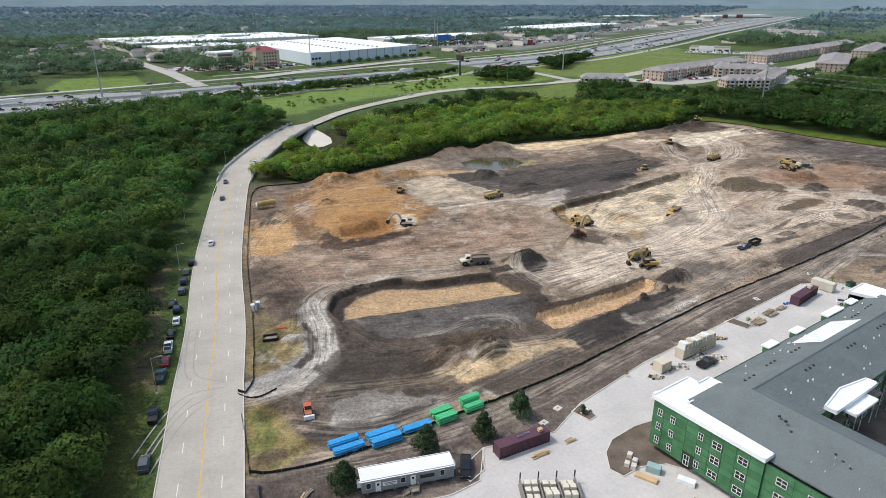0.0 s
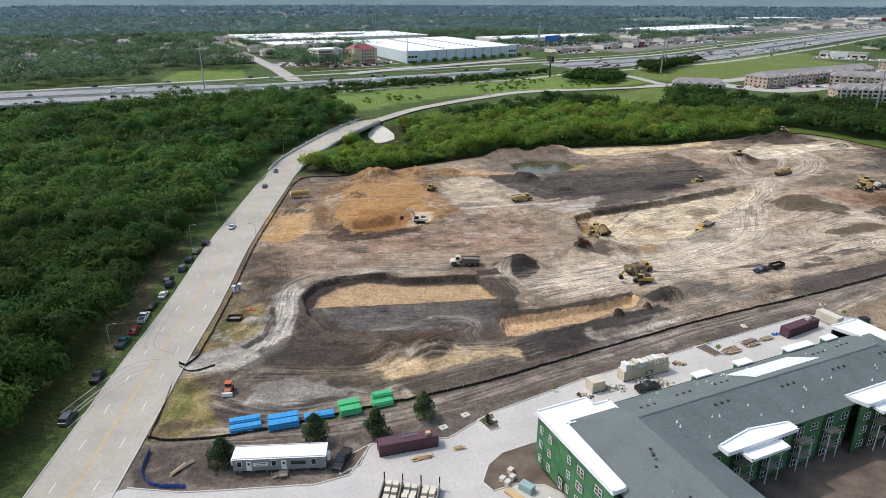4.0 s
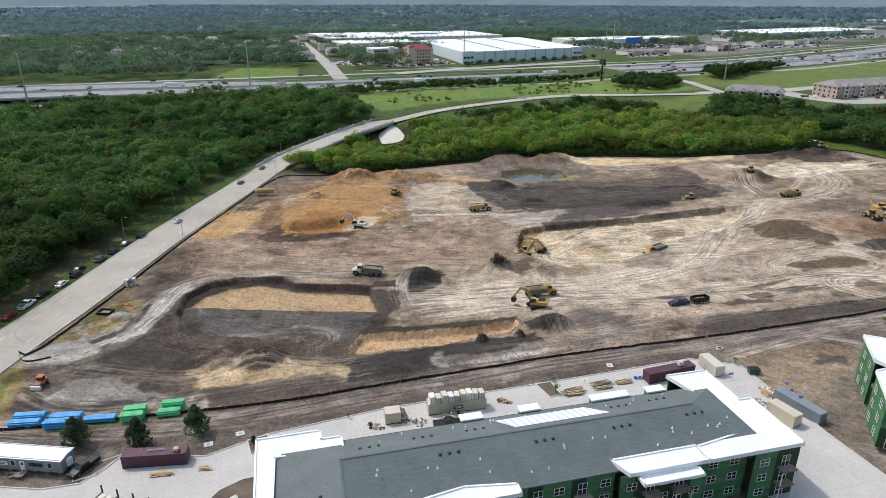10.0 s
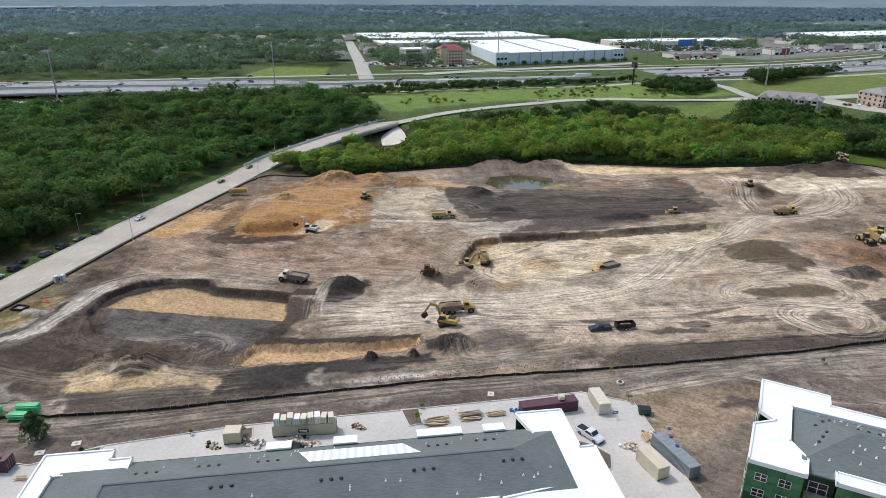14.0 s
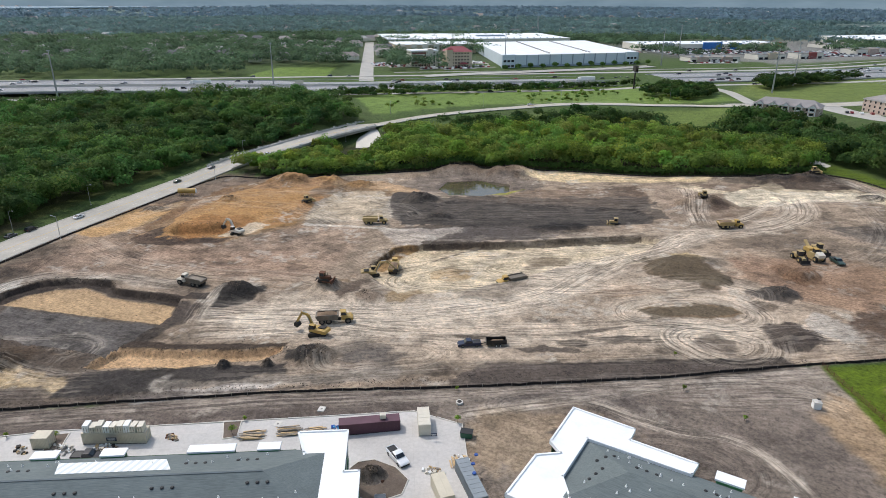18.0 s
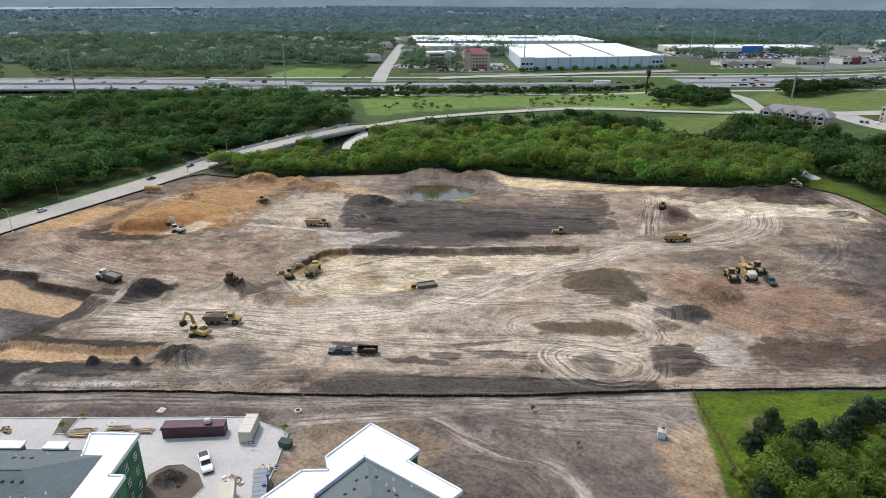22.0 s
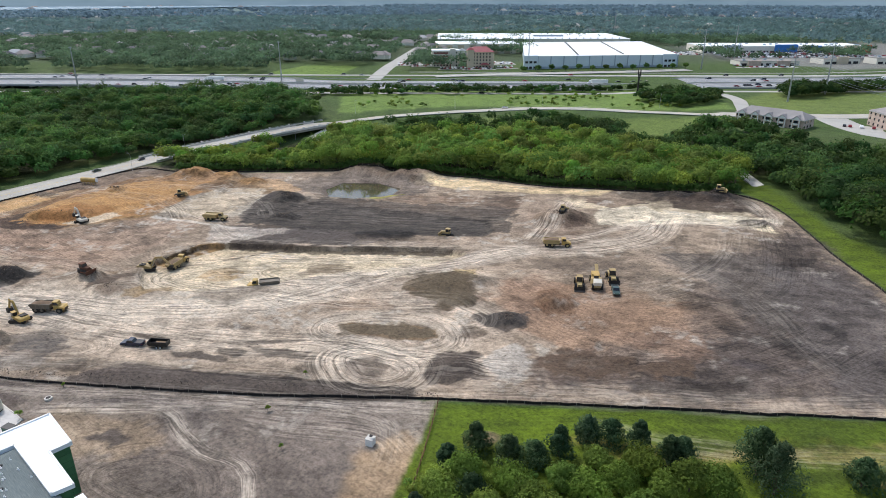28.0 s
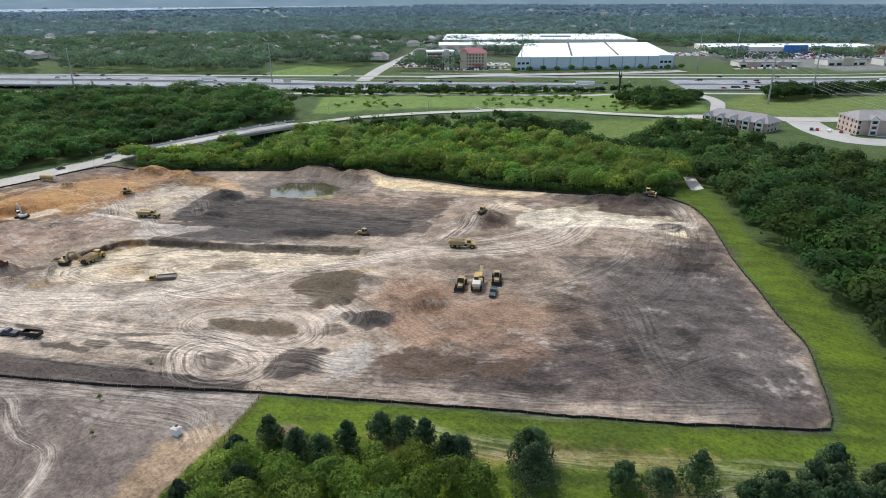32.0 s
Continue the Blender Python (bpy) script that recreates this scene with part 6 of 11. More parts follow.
def edge_strip(name, pts, w, h, mat, parent=None, z0=0.0, label=""):
    mb = MB()
    for (ax, ay), (bx, by) in zip(pts, pts[1:]):
        L = math.hypot(bx - ax, by - ay)
        n = max(1, round(L / 5))
        for k in range(n):
            x, y = ax + (bx - ax) * (k + 0.5) / n, ay + (by - ay) * (k + 0.5) / n
            mb.box(x, y, land_z(x, y) + z0, L / n + w * 0.5, w, h, math.atan2(by - ay, bx - ax))
    return part(name, mb, mat, parent, label)


edge_strip("kerb", LOT[2:6] + [LOT[6]], 0.2, 0.3, M["kerb"], lot)
edge_strip("kerb", LOT[6:14], 0.2, 0.28, M["kerb"], lot)
edge_strip("kerb", LOT[13:18], 0.2, 0.28, M["kerb"], lot)
M["bed_soil"] = plain("bed_soil", c(118, 104, 91), 0.97, vary=0.4, size=1.2, bump=0.15)
for outline in ([(33, 93.6), (30.9, 95.5), (31.3, 100.3), (33.4, 104.1), (39, 108.3), (43.1, 110.1), (60.2, 99.9), (112.4, 135.3), (124.2, 130.9), (139.8, 110.3), (99.6, 80.5), (62.9, 85.7), (52.5, 91.9), (41.7, 96.8), (36.8, 96.1)],
                [(107.3, 153.4), (107.6, 156.9), (109.8, 159), (114.5, 159.3), (118.5, 157.7), (119.6, 154), (117, 150.1), (111.9, 149.2)],
                [(75.6, 152.9), (78.7, 154.9), (81.9, 150.7), (80, 148.8)], [(48.9, 131.7), (51.8, 134.3), (55.1, 130.4), (53, 128.3)], [(2.9, 95.3), (7.7, 101.8), (7.7, 95.7), (5, 92.6)], [(27.2, 113.6), (30, 116.5), (32.1, 111.9), (30.4, 110.4)]):
    bed = sheet("planting_bed", outline, -0.1, 0.2, M["bed_soil"])
    tagged(bed, "kerbed bed of bare brown soil", "planting bed", kind="structure")
    edge_strip("kerb", outline + outline[:1], 0.18, 0.28, M["kerb"], bed)


# ---- woods ----
def leaf_cloud(centres, radii, counts, size, seed, squash=0.8, up=0.15):
    """Loose leaf clumps over many crowns: every clump an uneven four-sided piece that faces outwards."""
    r = np.random.RandomState(seed)
    k = np.repeat(np.arange(len(centres)), counts)
    n = len(k)
    v = r.normal(size=(n, 3))
    v[:, 2] = np.abs(v[:, 2]) * 0.9 - up
    v /= np.linalg.norm(v, axis=1)[:, None]
    lobes = 1 + 0.28 * np.sin(v[:, 0] * 5 + k * 1.7) * np.cos(v[:, 1] * 4 + k * 0.9) + r.normal(0, 0.12, n)
    rad = radii[k] * lobes
    p = centres[k] + v * rad[:, None] * [1, 1, squash]
    nrm = v + r.normal(0, 0.5, (n, 3)) + [0, 0, 0.45]
    nrm /= np.linalg.norm(nrm, axis=1)[:, None]
    a = np.cross(nrm, r.normal(size=(n, 3)))
    a /= np.linalg.norm(a, axis=1)[:, None]
    b = np.cross(nrm, a)
    s = (size if np.ndim(size) == 0 else size[k]) * r.uniform(0.6, 1.25, n)
    turns = (0.0, 2.1, 4.2)
    corner = [p + (a * math.cos(w) + b * math.sin(w)) * (s * r.uniform(0.75, 1.2, n))[:, None] for w in turns]
    soft = v * [1, 1, 1.1] + nrm * 0.3
    soft /= np.linalg.norm(soft, axis=1)[:, None]
    return np.stack(corner, 1).reshape(-1, 3), np.arange(3 * n).reshape(-1, 3), np.repeat(k, 3), np.repeat(soft, 3, 0)


def scatter(pts, gap, seed, keep=None, jitter=0.72):
    """Places in an outline about gap apart."""
    r = np.random.RandomState(seed)
    xs, ys = [p[0] for p in pts], [p[1] for p in pts]
    gx, gy = np.meshgrid(np.arange(float(min(xs)), max(xs), gap), np.arange(float(min(ys)), max(ys), gap * 0.87))
    gx[1::2] += gap / 2
    x, y = gx.ravel() + r.uniform(-jitter, jitter, gx.size) * gap, gy.ravel() + r.uniform(-jitter, jitter, gx.size) * gap
    ok = inside(x, y, pts) > 0.5
    if keep is not None:
        ok &= keep(x, y, r)
    return x[ok], y[ok]


def woods(name, label, pts, gap, seed, hi, mat, per, size, keep=None, tone=(0.75, 1.25), lift=0.0, kind="stuff", even=0.0):
    x, y = scatter(pts, gap, seed, keep)
    r = np.random.RandomState(seed + 1)
    h = r.uniform(*hi, len(x)) * (1 - 0.42 * np.exp(-(np.hypot(x + 80, y - 345) / 48) ** 2)) * (0.66 + 0.4 * patch(x, y, 30, seed) + 0.35 * patch(x, y, 11, seed + 3))
    rad = np.minimum(gap * r.uniform(0.5, 1.2, len(x)), h * 0.5)
    z = height(x, y)
    cen = np.c_[x, y, z + h - rad * 0.8 + lift]
    counts = np.maximum(8, (per * r.uniform(0.85, 1.15, len(x))).astype(int))
    v, f, k, soft = leaf_cloud(cen, rad, (counts * 1.55).astype(int), size * 0.95, seed + 2)
    soft = soft * (1 - even) + np.array([0, 0, 1.0]) * even
    soft /= np.linalg.norm(soft, axis=1)[:, None]
    # The raised blue is a little haze painted into every tree's tone.
    t = r.uniform(*tone, (len(x), 1)) * (0.62 + 0.5 * patch(x, y, 45, seed + 5) + 0.3 * patch(x, y, 14, seed + 6))[:, None] * np.array([[1, 1, 1.06]]) * (1 + r.uniform(-0.24, 0.24, (len(x), 3)) * [1, 0.3, 1] * (0.2 if even > 0.46 else 1.0))
    ob = new(name, raw_mesh(name, v, f, mat, {"tone": t[k]}, normals=soft))
    return tagged(ob, label, "trees", kind=kind), x, y, h


LEFT_WOOD = [(-58, 20), (-54, 62), (-61, 88.7), (-69.6, 118.4), (-77.8, 148), (-91.8, 192), (-103.6, 235.5), (-112.5, 271), (-119, 300), (-121, 331), (-120, 364), (-115, 396), (-105, 434), (-120, 446), (-150, 448), (-165, 444), (-184, 458), (-218, 425), (-250, 394), (-302, 330), (-345, 285), (-331.3, 256), (-210.6, 200.1), (-134.6, 62.1), (-110, 20)]
BACK_WOOD = [(-94, 304), (-71.7, 308), (-59.2, 315), (-45.2, 333), (-24.2, 354), (-1.3, 372.8), (10.7, 382.7), (51.8, 401.9), (68.8, 407), (92.5, 411.6), (118.7, 420.9), (154.6, 433.8), (171.7, 444.7), (165, 478), (140, 497), (110, 500), (80, 498), (50, 500), (20, 478), (-5, 455), (-30, 436), (-55.8, 426), (-71.6, 424), (-69.6, 411.7), (-73.8, 393), (-91, 386)]
BACK_DARK = [(-52, 430), (-30, 436), (-5, 455), (20, 478), (50, 500), (80, 498), (110, 500), (140, 497), (160, 488), (165, 522), (204, 508), (233, 522), (245, 546), (216, 548), (195, 546), (175, 549), (150, 555), (124.5, 562), (116, 552), (108, 528), (98, 511), (79, 520), (63, 546), (33, 522), (12, 498), (-15, 474), (-33.5, 455)]
EAST_WOOD = [(159.5, 491.6), (181.8, 468.7), (221.1, 417.1), (241.6, 393.8), (259.2, 370.5), (272, 345), (283, 330), (299.8, 313.1), (334, 367.3), (400, 470), (480, 570), (580, 760), (530, 800), (418, 676), (346, 585), (316, 579), (287, 541), (266, 535), (245, 546), (233, 522), (204, 508), (165, 522)]
near_left = lambda x, y, r: (np.hypot(x, y) < 235)  # noqa: E731
far_left = lambda x, y, r: (np.hypot(x, y) >= 235)  # noqa: E731
woods("woods", "dense dark green broadleaf wood beside the street", LEFT_WOOD, 5.4, 101, (6, 13), M["leaf"], 460, 0.48, near_left, tone=(0.38, 0.78), even=0.26)
woods("woods", "dense dark green broadleaf wood reaching to the highway", LEFT_WOOD, 5.8, 105, (6, 13), M["leaf"], 165, 0.74, far_left, tone=(0.56, 1.08), even=0.28)
woods("woods", "fresh green creek-side wood behind the building site", BACK_WOOD, 5.2, 111, (5.5, 12), M["leaf_lite"], 200, 0.62, lambda x, y, r: (np.hypot(x + 74, y - 391) > 17) & (np.hypot(x + 60, y - 368) > 12), tone=(0.58, 1.18), even=0.26)
woods("woods", "dark green trees at the back of the creek-side wood", BACK_DARK, 5.6, 117, (6.5, 11), M["leaf"], 130, 0.8, tone=(0.38, 0.82), even=0.26)
woods("bushes", "low green bushes under the bridge slope", [(-99.6, 339.4), (-73.8, 346.8), (-46.8, 364.8), (-53.2, 385.1), (-67.4, 377.9), (-81.4, 370.6), (-95.7, 378)], 4, 113, (2.5, 4.5), M["leaf_lite"], 60, 0.7, tone=(0.6, 1.1))
woods("woods", "deep green wood along the grassed strip", EAST_WOOD, 5.8, 121, (6, 13), M["leaf"], 140, 0.82, tone=(0.34, 0.8), even=0.26)
# thin stems seen along the wood's edge towards the site
EDGE = smooth_line([(-71.82, 307.4), (-59.32, 314.4), (-45.32, 332.4), (-24.32, 353.4), (-1.42, 372.2), (10.58, 382.1), (51.68, 401.3), (68.68, 406.4), (92.38, 411), (118.58, 420.3), (154.48, 433.2), (171.58, 444.1)], 2.2)
mb = MB()
for k, (x, y) in enumerate(EDGE):
    r = random.Random(k)
    x, y = x + r.uniform(-1, 0.6) - 1, y + r.uniform(0, 2.0) + 0.5
    z = ground_z(x, y)
    mb.rod((x, y, z - 0.3), (x + r.uniform(-0.6, 0.6), y + r.uniform(-0.4, 0.4), z + r.uniform(4, 7)), 0.16, 0.07, 5)
stems = part("tree_stems", mb, M["bark"])
tagged(stems, "thin grey stems along the wood's edge", "trees", kind="stuff")
v, f, k, soft = leaf_cloud(np.array([(x, y + 2.0, ground_z(x, y) + 2.0) for x, y in EDGE]), np.full(len(EDGE), 2.2), 60, 0.8, 131)
under = new("undergrowth", raw_mesh("undergrowth", v, f, M["leaf"], {"tone": np.full((len(v), 3), 0.8)}, normals=soft))
tagged(under, "dark green undergrowth at the wood's edge", "shrubs", kind="stuff")
# bushes over the meadow
MEADOW = [(-106.1, 446.6), (-165, 500), (-250, 480), (-100, 600), (20, 690), (90, 660), (108, 625), (70, 603), (30, 585), (-4, 565), (-36, 541), (-62, 518), (-84, 486.1)]
woods("bushes", "scattered green bushes on rough meadow", MEADOW, 8.5, 141, (1.6, 3.4), M["leaf_lite"], 26, 0.7, lambda x, y, r: (rough(x, y, 40, 71) > 0.08) | (r.rand(len(x)) < 0.06), tone=(0.5, 1.0))
woods("woods", "line of dark trees along the frontage road", [(-185, 470), (-165, 490), (-60, 598), (20, 684), (10, 690), (-100, 600), (-185, 512)], 6, 151, (3, 6), M["leaf"], 60, 0.9, lambda x, y, r: rough(x, y, 30, 73) > -0.28, tone=(0.35, 0.75))
woods("woods", "clump of dark trees beside the frontage road", [(34, 626), (74, 612), (90, 640), (80, 684), (54, 674), (30, 640)], 5, 155, (5, 9), M["leaf"], 80, 0.9, tone=(0.3, 0.62))
woods("woods", "clump of dark trees at the field's edge", [(106, 722), (127, 699), (152, 764), (190, 850), (190, 868), (150, 822), (110, 765)], 5, 157, (5, 9), M["leaf"], 80, 0.9, tone=(0.3, 0.62))

for k, strip in enumerate(([(322, 632), (366, 686), (384, 672), (346, 622)], [(232, 628), (330, 718), (326, 723), (228, 633)], [(424, 690), (500, 800), (494, 806), (416, 700)])):
    woods("bushes", "green trees and hedges round the brick flats", strip, 7, 170 + k, (3, 6), M["leaf"], 40, 0.9, lambda x, y, r: r.rand(len(x)) < 0.6, tone=(0.5, 0.9))


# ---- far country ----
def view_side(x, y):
    """Whether a place lies where the camera looks; far trees stand only there."""
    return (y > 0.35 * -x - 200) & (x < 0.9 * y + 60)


def far_keep(lo, hi, dens, size):
    def keep(x, y, r):
        u = x * 0.766 + y * 0.643
        d = -0.643 * x + 0.766 * y - 0.145 * ((u - 690) + np.hypot(u - 690, 70))
        away = np.hypot(x - 120, y - 80)
        built = ((u > 390) & (u < 600) & (d < 1010)) | ((u > 300) & (u < 420) & (d < 800)) | ((u >= 590) & (d > 450) & (d < 680 + 0.1 * (u - 590)))
        shops = (u >= 590) & (u < 2700) & (d < 980)
        for a, b, e, f in ((605, 860, 840, 950), (590, 680, 670, 730), (1040, 1420, 770, 950), (1900, 2160, 900, 1060), (2220, 2500, 600, 800)):
            built |= (u > a) & (u < b) & (d > e) & (d < f)
        street = (np.abs((x + 236) * 0.803 + (y - 609) * 0.596) < np.where(y < 700, 24, 15)) & (y < 1010)
        glade = (rough(x * 0.35 + y * 0.2, y, size * 1.6, 83) > 0.2) & ~shops
        lake = (x < -2900) & (y > 700) & (y < 3400) & (np.hypot(x - 120, y - 80) > 3350)
        near_side = ((u > 1040) & (d < 445)) | ((u > 900) & (d < 190) & (x > 520))
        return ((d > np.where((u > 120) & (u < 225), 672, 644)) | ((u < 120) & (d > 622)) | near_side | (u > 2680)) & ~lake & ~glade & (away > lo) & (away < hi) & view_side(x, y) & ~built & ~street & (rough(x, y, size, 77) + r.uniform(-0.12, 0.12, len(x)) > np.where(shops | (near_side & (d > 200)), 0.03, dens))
    return keep


FAR = [(-5200, -200), (5200, -200), (5200, 5200), (-5200, 5200)]
# Three distance bands of trees, each with more haze in its leaf colour.
woods("far_woods", "trees among houses past the highway, haze mixed into their leaf colour", [(-1500, 100), (1500, 100), (1500, 1900), (-1500, 1900)], 11, 201, (8, 14), M["leaf_far"], 34, 1.5, far_keep(500, 1250, -0.3, 90), tone=(0.7, 1.45), even=0.5)
woods("far_woods", "wooded suburb in the distance, haze mixed into its leaf colour", [(-2600, -100), (2600, -100), (2600, 2900), (-2600, 2900)], 19, 211, (9, 13), M["leaf_mid"], 17, 2.6, far_keep(1250, 2300, -0.3, 160), tone=(0.8, 1.22), even=0.7)
woods("far_woods", "woods towards the horizon, the most haze mixed into their leaf colour", FAR, 40, 221, (12, 18), M["leaf_pale"], 13, 5.5, far_keep(2300, 4800, -0.2, 420), tone=(0.74, 0.94), even=0.85)


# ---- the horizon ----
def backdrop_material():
    m = Mat("glowing_horizon_haze", 0.95, 0, 0.1)
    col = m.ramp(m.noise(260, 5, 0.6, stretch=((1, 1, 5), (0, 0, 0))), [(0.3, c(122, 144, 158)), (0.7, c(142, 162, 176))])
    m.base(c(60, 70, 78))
    # The backdrop glows by itself: the hazy hill colour goes into the emission.
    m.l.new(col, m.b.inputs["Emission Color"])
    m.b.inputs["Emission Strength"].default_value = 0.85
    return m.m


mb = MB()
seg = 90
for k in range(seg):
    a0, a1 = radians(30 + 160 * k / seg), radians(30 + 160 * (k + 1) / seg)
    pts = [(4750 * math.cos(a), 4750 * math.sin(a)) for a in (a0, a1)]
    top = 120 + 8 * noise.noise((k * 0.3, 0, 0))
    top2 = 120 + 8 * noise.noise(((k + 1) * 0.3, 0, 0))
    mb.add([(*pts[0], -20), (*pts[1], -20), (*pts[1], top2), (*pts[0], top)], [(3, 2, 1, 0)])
tagged(part("backdrop", mb, backdrop_material()), "glowing backdrop strip of hazy blue-grey hills on the horizon", "backdrop", kind="structure")
lake = part("lake", MB().prism([(-4560, 700), (-3560, 1000), (-3500, 1800), (-3520, 2500), (-3250, 3150), (-3330, 3330), (-4050, 2350), (-4450, 1550)][::-1], 14, 18), M["lake"])
tagged(lake, "wide pale lake near the horizon", "lake", kind="structure")


# ---- flats under construction ----
def green_material():
    """Green sheathing panels with dark taped joints."""
    m = Mat("green_sheathing", 0.6, 0, 0.35)
    a = m.ramp(m.noise(2.4, 4), [(0.3, c(58, 104, 68)), (0.7, c(80, 130, 90))])
    return m.base(m.mix(a, m.ramp(m.rnd(), [(0, 0.84), (1, 1.12)]), 1.0, "MULTIPLY")).m


M["green"] = green_material()
M["green_dark"] = plain("green_joint_tape", c(30, 62, 36), 0.7)
M["frame"] = plain("white_window_frame", c(226, 226, 222), 0.5, vary=0.05)
M["deck"] = plain("balcony_deck", c(140, 120, 96), 0.85, vary=0.2)
PANEL_CACHE = {}


def shared_box(name, sx, sy, sz, mat):
    key = (name, round(sx, 2), round(sy, 2), round(sz, 2), mat.name)
    if key not in PANEL_CACHE:
        PANEL_CACHE[key] = mesh_of(name, MB().box(0, 0, 0, sx, sy, sz), mat)
    return PANEL_CACHE[key]


def facade(parent, p, q, z0, z1, openings=(), storey=3.05, joined=False):
    """A sheathed wall from p to q (its outside to the right of that way), in panels, with windows at (metres along, storey, width, height, kind)."""
    L = math.hypot(q[0] - p[0], q[1] - p[1])
    ang = math.atan2(q[1] - p[1], q[0] - p[0])
    base = Matrix.Translation((*p, 0)) @ Matrix.Rotation(ang, 4, "Z")
    wall = part("wall", MB().box(L / 2, 0.15, z0, L, 0.3, z1 - z0), M["green_dark"], parent, "green sheathed stud wall", base)
    cols = max(1, round(L / 2.45))
    rows = max(1, round((z1 - z0) / 1.52))
    pw, ph = L / cols, (z1 - z0) / rows
    rest = MB()
    me = shared_box("panel", pw - 0.07, 0.05, ph - 0.07, M["green"])
    for i in range(cols):
        for j in range(rows):
            cx, cz = (i + 0.5) * pw, z0 + j * ph + 0.035
            if any(abs(cx - o[0]) < (pw + o[2]) / 2 - 0.35 and cz < z0 + o[1] * storey + 0.75 + o[3] - 0.3 and cz + ph > z0 + o[1] * storey + 0.75 + 0.3 for o in openings if o[4] != "win"):
                continue
            if joined:
                rest.box(cx, -0.025, cz, pw - 0.07, 0.05, ph - 0.07)
            else:
                part("panel", me, None, wall, at=Matrix.Translation((cx, -0.025, cz)))
    if joined:
        tagged(part("panels", rest, M["green"], wall), kind="stuff")
    for s, lev, w, h, kind in openings:
        zz = z0 + lev * storey + (0.85 if kind == "win" else 0.1)
        win = part("window" if kind == "win" else "door", MB().box(0, -0.08, 0, w, 0.1, h), M["glass"], wall, at=Matrix.Translation((s, 0, zz)))
        fr = MB()
        for dx in (-w / 2, 0, w / 2):
            fr.box(dx, -0.13, 0, 0.09, 0.06, h)
        for dz in (0, h / 2 - 0.03, h - 0.06):
            fr.box(0, -0.13, dz, w, 0.06, 0.07)
        # sashes share the wall's level of parts
        part("window_frame" if kind == "win" else "door_frame", fr, M["frame"], wall, "white vinyl frame", Matrix.Translation((s, -0.02, zz)))
    return wall


def flat_roof(parent, pts, z, t=0.55, label="white membrane roof with a raised edge"):
    ob = part("roof_terrace", MB().prism(pts, z - t, z), M["membrane"], parent, label)
    mb = MB()
    for (ax, ay), (bx, by) in zip(pts, pts[1:] + pts[:1]):
        L = math.hypot(bx - ax, by - ay)
        mb.box((ax + bx) / 2, (ay + by) / 2, z - t, L + 0.25, 0.3, t + 0.22, math.atan2(by - ay, bx - ax))
    part("roof_edge", mb, M["membrane"], ob)
    return ob


def balcony(parent, x, y, z, turn, w=3.0, d=1.7):
    base = Matrix.Translation((x, y, z)) @ Matrix.Rotation(turn, 4, "Z")
    b = part("balcony", MB().box(0, -d / 2, 0, w, d, 0.22), M["deck"], parent, "unfinished wooden balcony deck", base)
    part("sheet", MB().box(0, -d / 2, 0.224, w * 0.9, d * 0.85, 0.02), M["greywood"], b)
    part("post", MB().box(-w / 2 + 0.1, -d + 0.1, -2.8, 0.14, 0.14, 2.8), M["frame"], b)
    part("post", MB().box(w / 2 - 0.1, -d + 0.1, -2.8, 0.14, 0.14, 2.8), M["frame"], b)
    return b


def vents(parent, spots, slope_z):
    """Three low black roof vents in a row, and small white pipe boots."""
    for x, y, ang, kind in spots:
        if kind == 0:
            for k in (-1, 0, 1):
                px, py = x + k * 1.5 * math.cos(ang), y + k * 1.5 * math.sin(ang)
                part("roof_vent", VENT, None, parent, at=Matrix.Translation((px, py, slope_z(px, py) - 0.05)))
        else:
            part("pipe_boot", BOOT, None, parent, at=Matrix.Translation((x, y, slope_z(x, y) - 0.05)))


VENT = mesh_of("roof_vent", MB().rod((0, 0, 0), (0, 0, 0.16), 0.28, 0.24, 12).rod((0, 0, 0.16), (0, 0, 0.24), 0.3, 0.18, 12), M["black"])
BOOT = mesh_of("pipe_boot", MB().rod((0, 0, 0), (0, 0, 0.14), 0.22, 0.14, 8).rod((0, 0, 0.14), (0, 0, 0.42), 0.08, 0.08, 8), M["white"])


